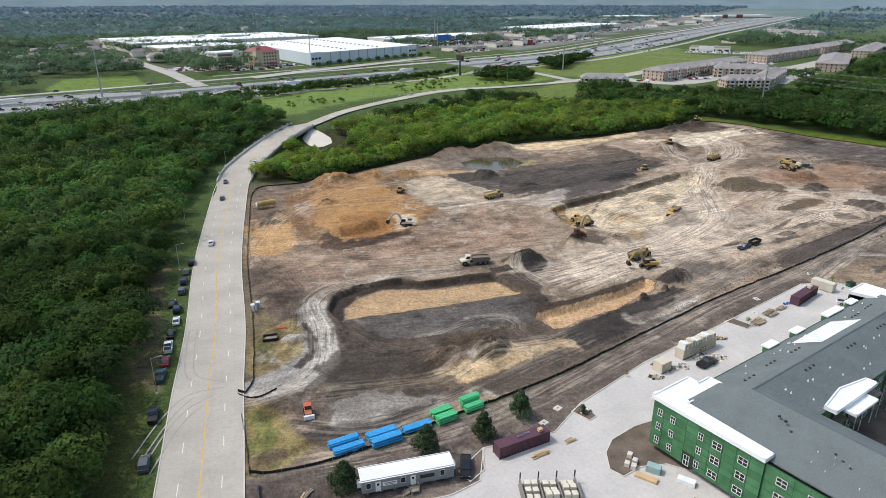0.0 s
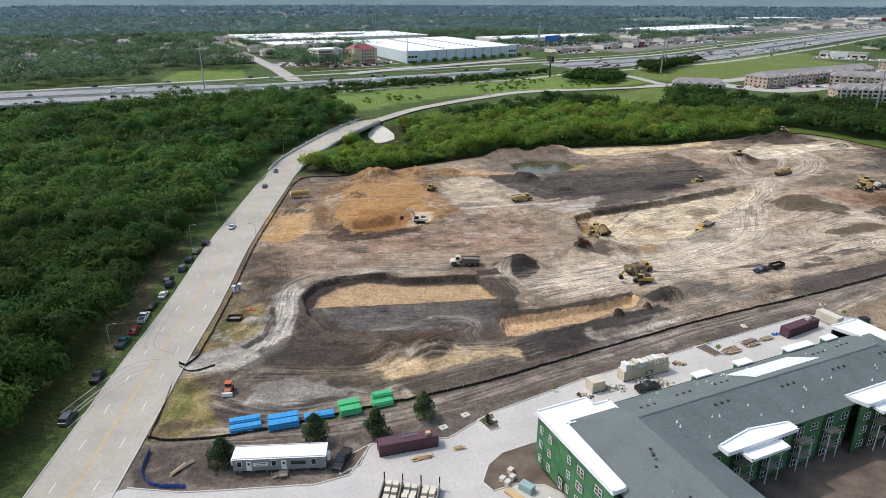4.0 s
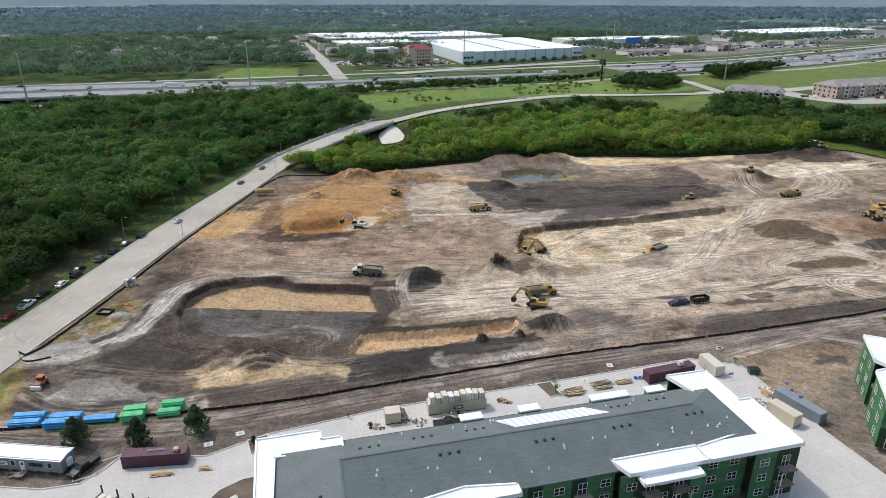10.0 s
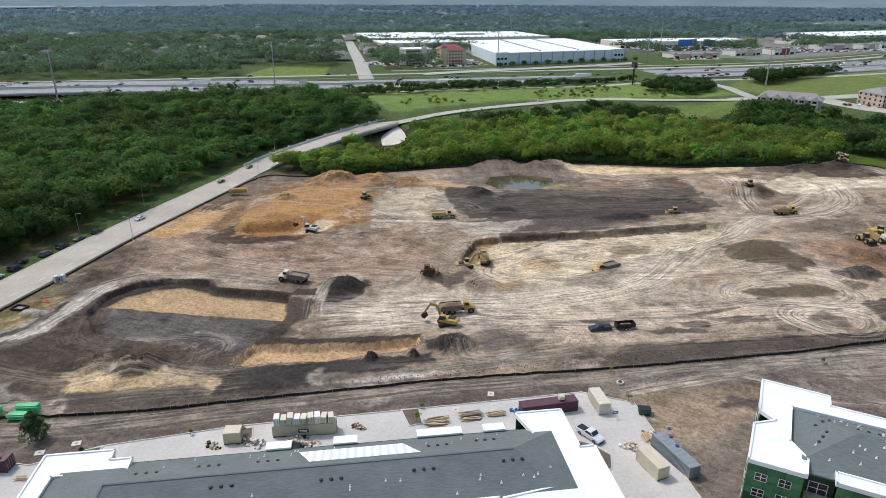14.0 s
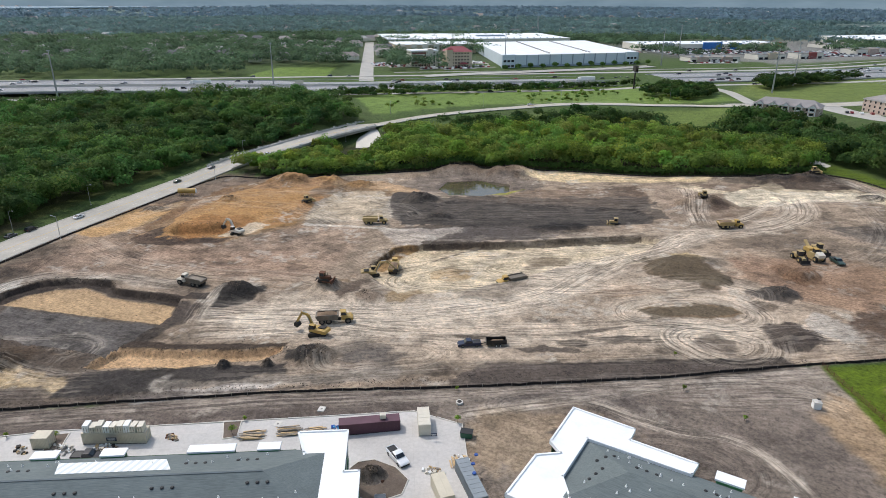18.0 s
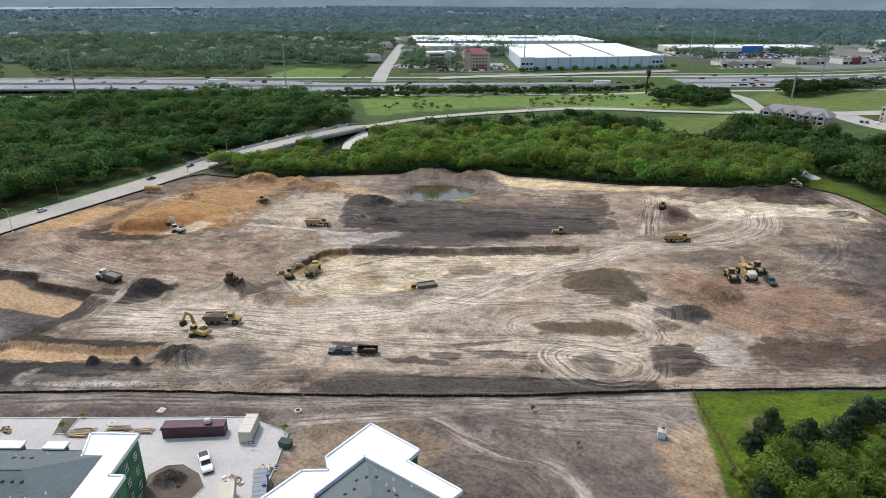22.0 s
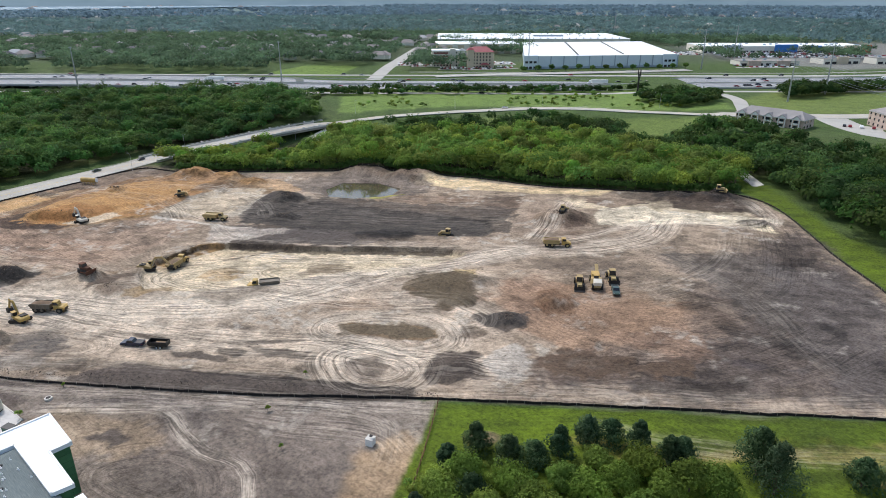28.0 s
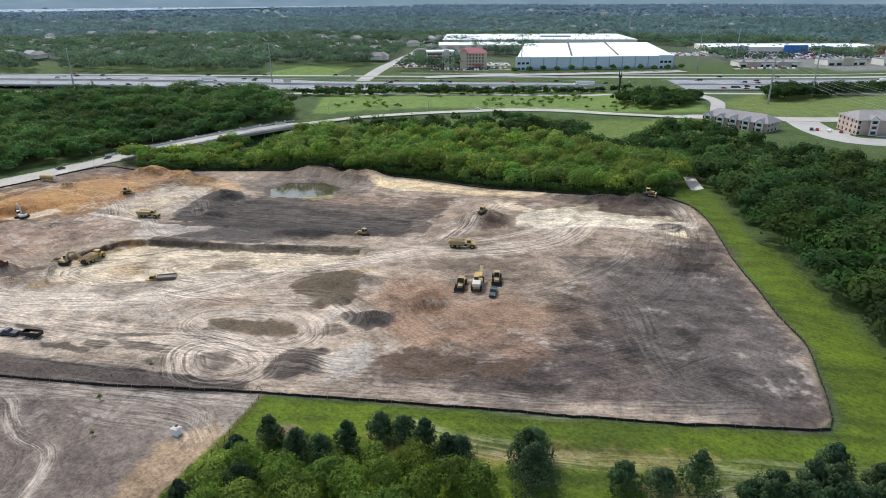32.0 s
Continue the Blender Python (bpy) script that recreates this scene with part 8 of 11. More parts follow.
def flats_brick(x, y, turn, L, D, storeys, label, gables=5, walls="brick"):
    z = ground_z(x, y) - 0.2
    t = thing("apartment_house", label, "building", x, y, z, turn, group="brick flats past the creek")
    Hh = storeys * 3.0
    part("wall", MB().box(L / 2, D / 2, -1.5, L, D, Hh + 1.5), M[walls], t)
    part("fascia", MB().box(L / 2, D / 2, Hh - 0.5, L + 0.5, D + 0.5, 0.5), M["frame"], t)
    part("roof", MB().add([(-0.7, -0.7, Hh), (L + 0.7, -0.7, Hh), (L + 0.7, D + 0.7, Hh), (-0.7, D + 0.7, Hh), (5, D / 2, Hh + 4), (L - 5, D / 2, Hh + 4)], [(0, 1, 5, 4), (1, 2, 5), (2, 3, 4, 5), (3, 0, 4), (3, 2, 1, 0)]), M["roof_brown"], t, "grey-brown hipped roof")
    for k in range(gables):
        gx = (k + 0.5) * L / gables
        g = part("gable_bay", MB().box(gx, -0.7, -1.5, 4.4, 1.6, Hh + 1.5), M[walls], t)
        part("gable", MB().prism([(gx - 2.6, -1.7), (gx + 2.6, -1.7), (gx + 2.6, 3.5), (gx - 2.6, 3.5)], Hh - 0.1, Hh + 0.05), M["frame"], g)
        part("gable_roof", MB().add([(gx - 2.7, -1.8, Hh), (gx + 2.7, -1.8, Hh), (gx, -1.8, Hh + 2.3), (gx - 2.7, 4, Hh), (gx + 2.7, 4, Hh), (gx, 5.5, Hh + 2.3)], [(0, 2, 5, 3), (1, 4, 5, 2)]), M["roof_brown"], g)
        part("gable_front", MB().add([(gx - 2.4, -1.62, Hh), (gx + 2.4, -1.62, Hh), (gx, -1.62, Hh + 2.0), (gx - 2.4, -1.4, Hh), (gx + 2.4, -1.4, Hh), (gx, -1.4, Hh + 2.0)], [(0, 1, 2), (5, 4, 3)]), M["frame"], g, "white gable with an arched window")
        for e in (-2.0, 2.0):
            part("bay_trim", shared_box("bay_trim_%d" % storeys, 0.5, 0.2, Hh, M["frame"]), None, g, at=Matrix.Translation((gx + e, -1.52, 0)))
        for lev in range(storeys):
            part("window", shared_box("window", 2.4, 0.15, 1.7, M["glass"]), None, g, at=Matrix.Translation((gx, -1.55, lev * 3.0 + 0.8)))
            part("balcony_rail", shared_box("balcony_rail", 2.8, 0.12, 0.9, M["frame"]), None, g, at=Matrix.Translation((gx, -1.75, lev * 3.0 + 0.1)))
    window_grid(t, L, 0, 0, 0, 0, storeys, L / gables, 1.2, 1.5, 3.0, 0.8)
    window_grid(t, D, math.pi / 2, L, 0, 0, storeys, 4.4, 1.2, 1.5, 3.0)
    window_grid(t, D, -math.pi / 2, 0, D, 0, storeys, 4.4, 1.2, 1.5, 3.0)
    return t


flats_brick(123, 584.5, -7, 41, 16, 2, "two-storey pink brick flats with white arched gables", 5)
flats_brick(203, 608, 41, 165, 22, 3, "long three-storey pink brick flats under a grey roof", 10)
flats_brick(241, 557, 4, 38, 17, 3, "three-storey pink brick flats with white gables", 5)
flats_brick(281, 562, 56, 78, 18, 3, "three-storey wing of pink brick flats", 6)
flats_brick(262, 638, -17, 50, 17, 3, "three-storey pink brick flats behind a parking court", 5)
flats_brick(380, 781, 43, 175, 26, 3, "long row of pink brick flats", 9)
flats_brick(520, 912, 44, 140, 26, 3, "far row of pink brick flats", 7)
flats_brick(412, 678, 58, 122, 28, 3, "pink brick flats at the parking court's end", 6)
flats_brick(540, 838, 52, 150, 24, 3, "pink brick flats beyond the parking court", 6)
flats_brick(612, 1275, -52, 90, 34, 4, "far white and tan hotel block", 6, "stucco_w")
# shops and sheds along the far stretch of the highway
shop_rng = random.Random(9)
for u, d, L, D in ((700, 700, 46, 22), (760, 690, 38, 20), (880, 705, 60, 26), (950, 690, 34, 20), (930, 800, 90, 44), (1010, 700, 40, 22), (1500, 720, 70, 30), (1620, 700, 54, 26), (1560, 860, 120, 50), (1720, 760, 80, 40), (1800, 700, 60, 30), (1840, 840, 100, 46), (2000, 700, 90, 40), (2120, 760, 110, 40), (2340, 860, 140, 60), (1090, 425, 50, 24), (1180, 420, 40, 22), (1400, 410, 60, 26), (1490, 430, 50, 24), (1600, 395, 80, 30), (1750, 420, 70, 30), (1900, 405, 90, 36)):
    x, y = HWY(u, d)
    store(x, y, 40 + shop_rng.uniform(8, 16), L, D, shop_rng.uniform(5, 7.5), "low pale shop building in a car park past the highway", [(L * 0.5, L * 0.3, 8.2, shop_rng.choice(("brick", "stucco", "redroof", "ware_grey")))])

M["bluesheet"] = plain("blue_plastic", c(44, 84, 160), 0.45, vary=0.2)
M["dgreen"] = plain("green_dumpster_paint", c(40, 92, 70), 0.5, vary=0.15)


# ---- pond ----
pond = part("pond_water", MB().prism([(4.2, 329.1), (-0.8, 356.1), (20.9, 373), (45, 371.7), (54.3, 352.6), (41.7, 326.5), (26.6, 320.8)][::-1], land_z(38, 350) - 3.4, land_z(38, 350) - 1.9), M["water"])
tagged(pond, "muddy still water in a dug pond", "pond", kind="structure")


# ---- fences ----
def silt_fence(name, label, pts, h=0.75, gap=3.0, mat="silt", post="greywood", limit=300):
    """Stakes and sagging fabric along a line."""
    q = smooth_line(pts, gap)
    t = thing(name, label, "fence", q[0][0], q[0][1], 0)
    ox, oy = q[0]
    r = random.Random(len(q))
    z = height(q[:, 0], q[:, 1])
    z = (z + np.roll(z, 1) + np.roll(z, -1)) / 3 if len(z) > 9 else z
    stake = shared_box("stake", 0.09, 0.09, h + 0.35, M[post])
    for i in range(len(q) - 1):
        (ax, ay), (bx, by) = q[i] - (ox, oy), q[i + 1] - (ox, oy)
        part("stake", stake, None, t, at=pose(ax, ay, z[i] - 0.15, r.uniform(-6, 6), r.uniform(-6, 6), 0))
        s = h * r.uniform(0.75, 0.95)
        m = ((ax + bx) / 2 + r.uniform(-0.2, 0.2), (ay + by) / 2 + r.uniform(-0.2, 0.2))
        zm = (z[i] + z[i + 1]) / 2
        vs = [(ax, ay, z[i] - 0.1), (*m, zm - 0.1), (bx, by, z[i + 1] - 0.1), (ax, ay, z[i] + h), (*m, zm + s), (bx, by, z[i + 1] + h)]
        off = (0.0, 0.05, 0)
        vs += [(x + off[0], y + off[1], zz) for x, y, zz in vs]
        if name == "mesh_fence":
            for lift in (0.15, 0.45, 0.75, 1.05):
                part("wire", MB().beam((ax, ay, z[i] + lift), (bx, by, z[i + 1] + lift), 0.04, 0.05), M[mat], t)
            continue
        part("fabric", MB().add(vs, [(0, 1, 4, 3), (1, 2, 5, 4), (9, 10, 7, 6), (10, 11, 8, 7), (3, 4, 10, 9), (4, 5, 11, 10)]), M[mat], t)
    return t


silt_fence("silt_fence", "sagging black silt fence on stakes along the site", [(-35.6, 94.5), (-21, 98.8), (6, 115), (26, 127.5), (53, 148), (81, 168.8), (113, 189.7), (146.5, 213), (180.5, 238.8), (217.5, 265), (245, 284), (267, 302.5), (272.5, 307.5), (273, 313), (260, 341.4), (250.6, 352.9), (238.1, 369.6), (222.6, 389.4), (201.1, 419.4), (186.7, 434.4), (170.9, 440.7)], 0.65, 3.4)
silt_fence("silt_fence", "black silt fence below the creek-side wood", [(170.9, 440.7), (153.8, 429.8), (117.9, 416.9), (91.7, 407.6), (68, 403), (51, 397.9), (9.9, 378.7), (-2.1, 368.8), (-25, 350), (-46, 329), (-60, 311), (-72.5, 304), (-87, 298), (-88.6, 290), (-86.6, 277), (-77.6, 242.4), (-66, 199.7), (-52, 155.6), (-43.7, 125.5), (-45.6, 121)], 0.65, 3.2)
silt_fence("silt_fence", "black silt fence round the verge by the street", [(-45.6, 121), (-43, 119.6), (-40.4, 119.8), (-37.5, 123)], 0.45, 1.6)
silt_fence("silt_fence", "black silt fence beside the street's kerb", [(-42.6, 113), (-39.4, 105), (-35.6, 94.5)], 0.5, 2.4)
silt_fence("mesh_fence", "rusty wire fence at the edge of the green strip", [(180.7, 237.8), (188.4, 226), (197.5, 211.7), (210.8, 193)], 1.3, 2.4, "rust", "rust")
silt_fence("blue_screen", "blue plastic screen on stakes round a corner plot", [(-33.3, 91.6), (-32.5, 89.5), (-30.8, 85.6), (-27, 83.3), (-20.8, 83.9)], 1.0, 1.2, "bluesheet", "greywood")


# ---- vehicles ----
def wheel(parent, x, y, r, w, rim="rim"):
    ty = part("wheel", MB().rod((x, y - w / 2, r), (x, y + w / 2, r), r, n=14), M["tyre"], parent)
    part("hub", MB().rod((x, y - w / 2 - 0.02, r), (x, y + w / 2 + 0.02, r), r * 0.52, n=10), M[rim], ty)


def car(label, paint, kind="sedan", turn=0, x=0, y=0, z=None, group="", far=False):
    """kind: sedan, suv, pickup or van; drives along +x."""
    t = thing({"pickup": "pickup_truck", "suv": "car", "sedan": "car", "van": "van"}[kind], label, "truck" if kind == "pickup" else "car", x, y, None if z is None else land_z(x, y) + z, turn, group)
    L, W = {"sedan": (4.7, 1.8), "suv": (4.8, 1.9), "pickup": (5.8, 2.0), "van": (5.6, 2.0)}[kind]
    hb = {"sedan": 0.95, "suv": 1.1, "pickup": 1.15, "van": 1.2}[kind]
    a, b = -L / 2, L / 2
    body = [(a, 0.35), (b, 0.35), (b + 0.05, hb * 0.72), (b - 0.25, hb * 0.86), (b - 1.35, hb), (a + 0.3, hb), (a, hb * 0.9)]
    part("body", MB().side(body, -W / 2, W / 2, 0.06), M[paint], t, smooth=False)
    if kind == "pickup":
        cab = [(b - 1.5, hb), (b - 2.15, hb + 0.68), (b - 3.3, hb + 0.7), (b - 3.7, hb)]
        cg = [(b - 1.56, hb + 0.04), (b - 2.18, hb + 0.6), (b - 3.28, hb + 0.62), (b - 3.66, hb + 0.04)]
        part("bed", MB().box(a + 1.05, 0, hb - 0.3, 1.75, W - 0.35, 0.32), M["black"], t, "open load bed")
        for s in (-1, 1):
            part("bed_side", MB().box(a + 1.05, s * (W / 2 - 0.1), hb - 0.02, 1.95, 0.12, 0.1), M[paint], t)
        part("tailgate", MB().box(a + 0.08, 0, hb - 0.3, 0.1, W - 0.1, 0.38), M[paint], t)
        top = (b - 2.75, 1.1)
    elif kind == "sedan":
        cab = [(b - 1.2, hb), (b - 2.0, hb + 0.5), (a + 1.5, hb + 0.5), (a + 0.6, hb)]
        cg = [(b - 1.26, hb + 0.03), (b - 2.02, hb + 0.43), (a + 1.52, hb + 0.43), (a + 0.68, hb + 0.03)]
        top = (-0.25, 1.5)
    else:
        cab = [(b - 1.15, hb), (b - 1.8, hb + 0.62), (a + 0.5, hb + 0.64), (a + 0.1, hb)]
        cg = [(b - 1.2, hb + 0.04), (b - 1.82, hb + 0.53), (a + 0.52, hb + 0.55), (a + 0.14, hb + 0.04)]
        top = (-0.5, 2.5)
    part("cab", MB().side(cab, -W / 2 + 0.12, W / 2 - 0.12, 0.1), M[paint], t)
    part("side_glass", MB().side(cg, -W / 2 + 0.09, W / 2 - 0.09, 0.02), M["glass"], t, "dark side glass")
    n = cab
    part("windscreen", MB().beam((n[0][0] - 0.02, 0, n[0][1] + 0.09), (n[1][0] + 0.06, 0, n[1][1] - 0.03), W - 0.45, 0.06), M["glass"], t)
    part("rear_window", MB().beam((n[3][0] + 0.03, 0, n[3][1] + 0.09), (n[2][0] - 0.03, 0, n[2][1] - 0.03), W - 0.45, 0.06), M["glass"], t)
    r = 0.4 if kind in ("pickup", "suv") else 0.34
    if far:
        for s in (-1, 1):
            part("running_gear", MB().rod((a + L * 0.2, s * (W / 2 - 0.22), r), (a + L * 0.2, s * W / 2, r), r, n=10).rod((b - L * 0.19, s * (W / 2 - 0.22), r), (b - L * 0.19, s * W / 2, r), r, n=10), M["tyre"], t)
        return t
    for s in (-1, 1):
        part("headlight", MB().box(b - 0.08, s * (W / 2 - 0.28), hb * 0.62, 0.16, 0.36, 0.16), M["white"], t)
        part("tail_light", MB().box(a + 0.03, s * (W / 2 - 0.18), hb * 0.62, 0.1, 0.2, 0.24), M["redlamp"], t)
    part("bumper", MB().box(b + 0.02, 0, 0.36, 0.16, W - 0.1, 0.2), M["iron"], t)
    for wx in (a + L * 0.2, b - L * 0.19):
        for s in (-1, 1):
            wheel(t, wx, s * (W / 2 - 0.1), r, 0.24)
    return t


for key, col in (("p_white", (224, 226, 226)), ("p_black", (26, 28, 32)), ("p_silver", (168, 172, 176)), ("p_red", (150, 32, 40)), ("p_blue", (44, 66, 96)), ("p_grey", (88, 92, 96)), ("p_teal", (44, 84, 92)), ("p_beige", (176, 164, 140)), ("p_green", (58, 78, 70)), ("p_dblue", (30, 42, 66))):
    M[key] = plain("car_" + key[2:], c(*col), 0.28, 0.15, vary=0.05)
M["redlamp"] = plain("red_lamp", c(160, 24, 24), 0.3)

# parked along the street's verge
PARKED = [(-56.1, 97.2, "p_grey", "suv", "grey estate car"), (-60.8, 112.4, "p_black", "pickup", "black pickup truck"), (-65.7, 127.8, "p_teal", "pickup", "teal pickup truck"), (-67.2, 134.4, "p_red", "sedan", "red car"), (-69.3, 141.4, "p_white", "pickup", "white pickup truck"),
          (-71.4, 148.3, "p_black", "sedan", "black car"), (-72.9, 155.8, "p_white", "sedan", "white car"), (-75.5, 163, "p_dblue", "suv", "dark blue car"), (-78.3, 166.7, "p_black", "sedan", "black car"), (-79, 175.6, "p_grey", "suv", "dark grey car"), (-81.2, 183, "p_dblue", "suv", "dark blue car"),
          (-83.4, 191, "p_grey", "sedan", "grey car"), (-84.6, 199, "p_black", "suv", "black car")]
for x, y, col, kind, lab in PARKED:
    car(lab + " parked on the grass verge", col, kind, 106 + (x * 7 % 5) - 2, x, y, group="cars parked on the verge")
car("pale green car on the concrete street", "p_green", "sedan", 104, -99.5, 277, 0.1)
car("white car on the concrete street", "p_white", "sedan", 104, -84.5, 218, 0.1)
car("dark car on the concrete street", "p_grey", "sedan", -74, -106.5, 304, 0.1)
car("white car crossing the bridge", "p_white", "sedan", 92, -102, 340, 0.1)
car("white car on the far curve of the street", "p_white", "sedan", 40, -27, 540, 0.1)
# in the yard and on the site
car("dark pickup truck beside the site office", "p_black", "pickup", -92, 4.2, 95.9, 0.12)
car("black pickup truck in the yard", "p_black", "pickup", 33, 62.6, 131.6, 0.12)
car("white pickup truck in the yard", "p_white", "pickup", 188, 49.1, 118.7, 0.12)
car("white pickup truck beside the east entrance", "p_white", "pickup", -25, 113.5, 161.4, 0.12)
car("white pickup truck on the east drive", "p_white", "pickup", 172, 121.7, 141.5, 0.12)
car("grey pickup truck beside the white gable", "p_grey", "pickup", 125, 118.5, 149, 0.12)


def dump_trailer(x, y, turn):
    t = thing("dump_trailer", "black steel dump trailer behind a pickup", "trailer", x, y, None, turn)
    L = 5.0
    part("floor", MB().box(0, 0, 0.7, L, 2.0, 0.12), M["black"], t)
    for s in (-1, 1):
        part("side_panel", MB().box(0, s * 1.0, 0.7, L, 0.08, 1.15), M["black"], t)
        for k in range(5):
            part("rib", shared_box("rib", 0.1, 0.1, 1.1, M["black"]), None, t, at=Matrix.Translation((-2.2 + k * 1.1, s * 1.07, 0.72)))
    for s in (-1, 1):
        part("end_panel", MB().box(s * L / 2, 0, 0.7, 0.08, 2.0, 1.15), M["black"], t)
    part("drawbar", MB().beam((L / 2, 0.5, 0.6), (L / 2 + 1.6, 0, 0.55), 0.12, 0.12).beam((L / 2, -0.5, 0.6), (L / 2 + 1.6, 0, 0.55), 0.12, 0.12), M["iron"], t)
    part("load", MB().box(-0.4, 0, 0.82, 3.6, 1.7, 0.5, 0, 0.7), M["dirtload"], t)
    for wx in (-0.9, 0.1):
        for s in (-1, 1):
            wheel(t, wx, s * 1.16, 0.38, 0.22, "white")


car("black pickup truck towing a dump trailer on bare ground", "p_dblue", "pickup", 216, 104.2, 206.4)
dump_trailer(109.6, 210.6, 216)


# ---- plant ----
def crawler(parent, L, w, h, gauge, mat="iron"):
    for s in (-1, 1):
        y = s * gauge / 2
        prof = [(-L / 2 + h * 0.4, 0), (L / 2 - h * 0.4, 0), (L / 2, h * 0.45), (L / 2 - h * 0.3, h), (-L / 2 + h * 0.3, h), (-L / 2, h * 0.45)]
        tr = part("track", MB().side(prof, y - w / 2, y + w / 2), M[mat], parent, "steel crawler track")
        lug = shared_box("track_lug", 0.1, w + 0.06, 0.06, M[mat])
        for k in range(int(L * 1.6)):
            part("track_lug", lug, None, tr, at=Matrix.Translation((-L / 2 + 0.5 + k * (L - 1.0) / (L * 1.6), y, h)))


def excavator(x, y, turn, swing, label, paint="cat", reach=0.0, z=None, k=1.0):
    """swing: degrees from the tracks to the boom; reach 0 to 1: curled to stretched."""
    t = thing("excavator", label, "excavator", x, y, z, turn)
    crawler(t, 4.8 * k, 0.75 * k, 1.05 * k, 2.6 * k)
    part("undercarriage", MB().box(0, 0, 0.5 * k, 2.6 * k, 1.9 * k, 0.55 * k), M["iron"], t)
    S = Matrix.Rotation(radians(swing), 4, "Z") @ Matrix.Scale(k, 4)
    up = part("house", MB().side([(-2.9, 1.2), (1.7, 1.2), (1.7, 1.7), (0.4, 2.1), (-2.4, 2.25), (-2.9, 1.9)], -1.45, 1.45, 0.05), M[paint], t, "yellow upper body", S)
    part("counterweight", MB().side([(-3.3, 1.25), (-2.5, 1.25), (-2.5, 2.15), (-3.1, 2.15), (-3.35, 1.9)], -1.35, 1.35, 0.12), M[paint], up)
    part("cab", MB().side([(0.1, 1.4), (1.75, 1.4), (1.85, 2.1), (1.45, 3.05), (0.1, 3.1)], 0.35, 1.42, 0.06), M["black"], up, "dark cab")
    part("cab_glass", MB().side([(0.25, 1.9), (1.72, 1.9), (1.76, 2.15), (1.4, 2.95), (0.25, 3.0)], 0.33, 1.45), M["glass"], up)
    part("cab_roof", MB().box(0.8, 0.88, 3.08, 1.5, 1.15, 0.1), M[paint], up)
    part("engine_cover", MB().box(-1.5, -0.4, 2.2, 1.8, 1.7, 0.25), M["iron"], up)
    part("exhaust", MB().rod((-1.2, -0.9, 2.3), (-1.2, -0.9, 2.95), 0.09), M["iron"], up)
    ex = 3.2 + 1.4 * reach
    ez = 5.6 - 0.9 * reach
    elbow, tip = (1.2 + ex, -0.2, ez), (1.9 + ex + 2.3 * reach, -0.2, ez - 3.3 + 0.7 * reach)
    mid = (1.2 + ex * 0.45, -0.2, ez * 0.98)
    boom = MB().beam((1.3, -0.2, 1.8), mid, 0.5, 0.75).beam(mid, elbow, 0.45, 0.6)
    b = part("boom", boom, M[paint], up, "bent yellow boom")
    part("boom_ram", MB().rod((1.6, 0.15, 1.5), (mid[0] - 0.2, 0.15, mid[2] - 0.5), 0.1).rod((1.6, -0.55, 1.5), (mid[0] - 0.2, -0.55, mid[2] - 0.5), 0.1), M["steel"], b)
    part("stick", MB().beam((elbow[0] - 0.5, -0.2, elbow[2] + 0.35), tip, 0.36, 0.5), M[paint], up)
    part("stick_ram", MB().rod((mid[0] + 0.2, -0.2, mid[2] + 0.5), (elbow[0] - 0.4, -0.2, elbow[2] + 0.5), 0.09), M["steel"], b)
    bx, bz = tip[0], tip[2]
    part("bucket", MB().side([(bx + 0.1, bz + 0.2), (bx + 0.55, bz - 0.3), (bx + 0.45, bz - 1.1), (bx - 0.5, bz - 1.35), (bx - 0.95, bz - 0.8), (bx - 0.5, bz - 0.1)], -0.95, 0.55), M["iron"], up, "dark toothed bucket")
    return t


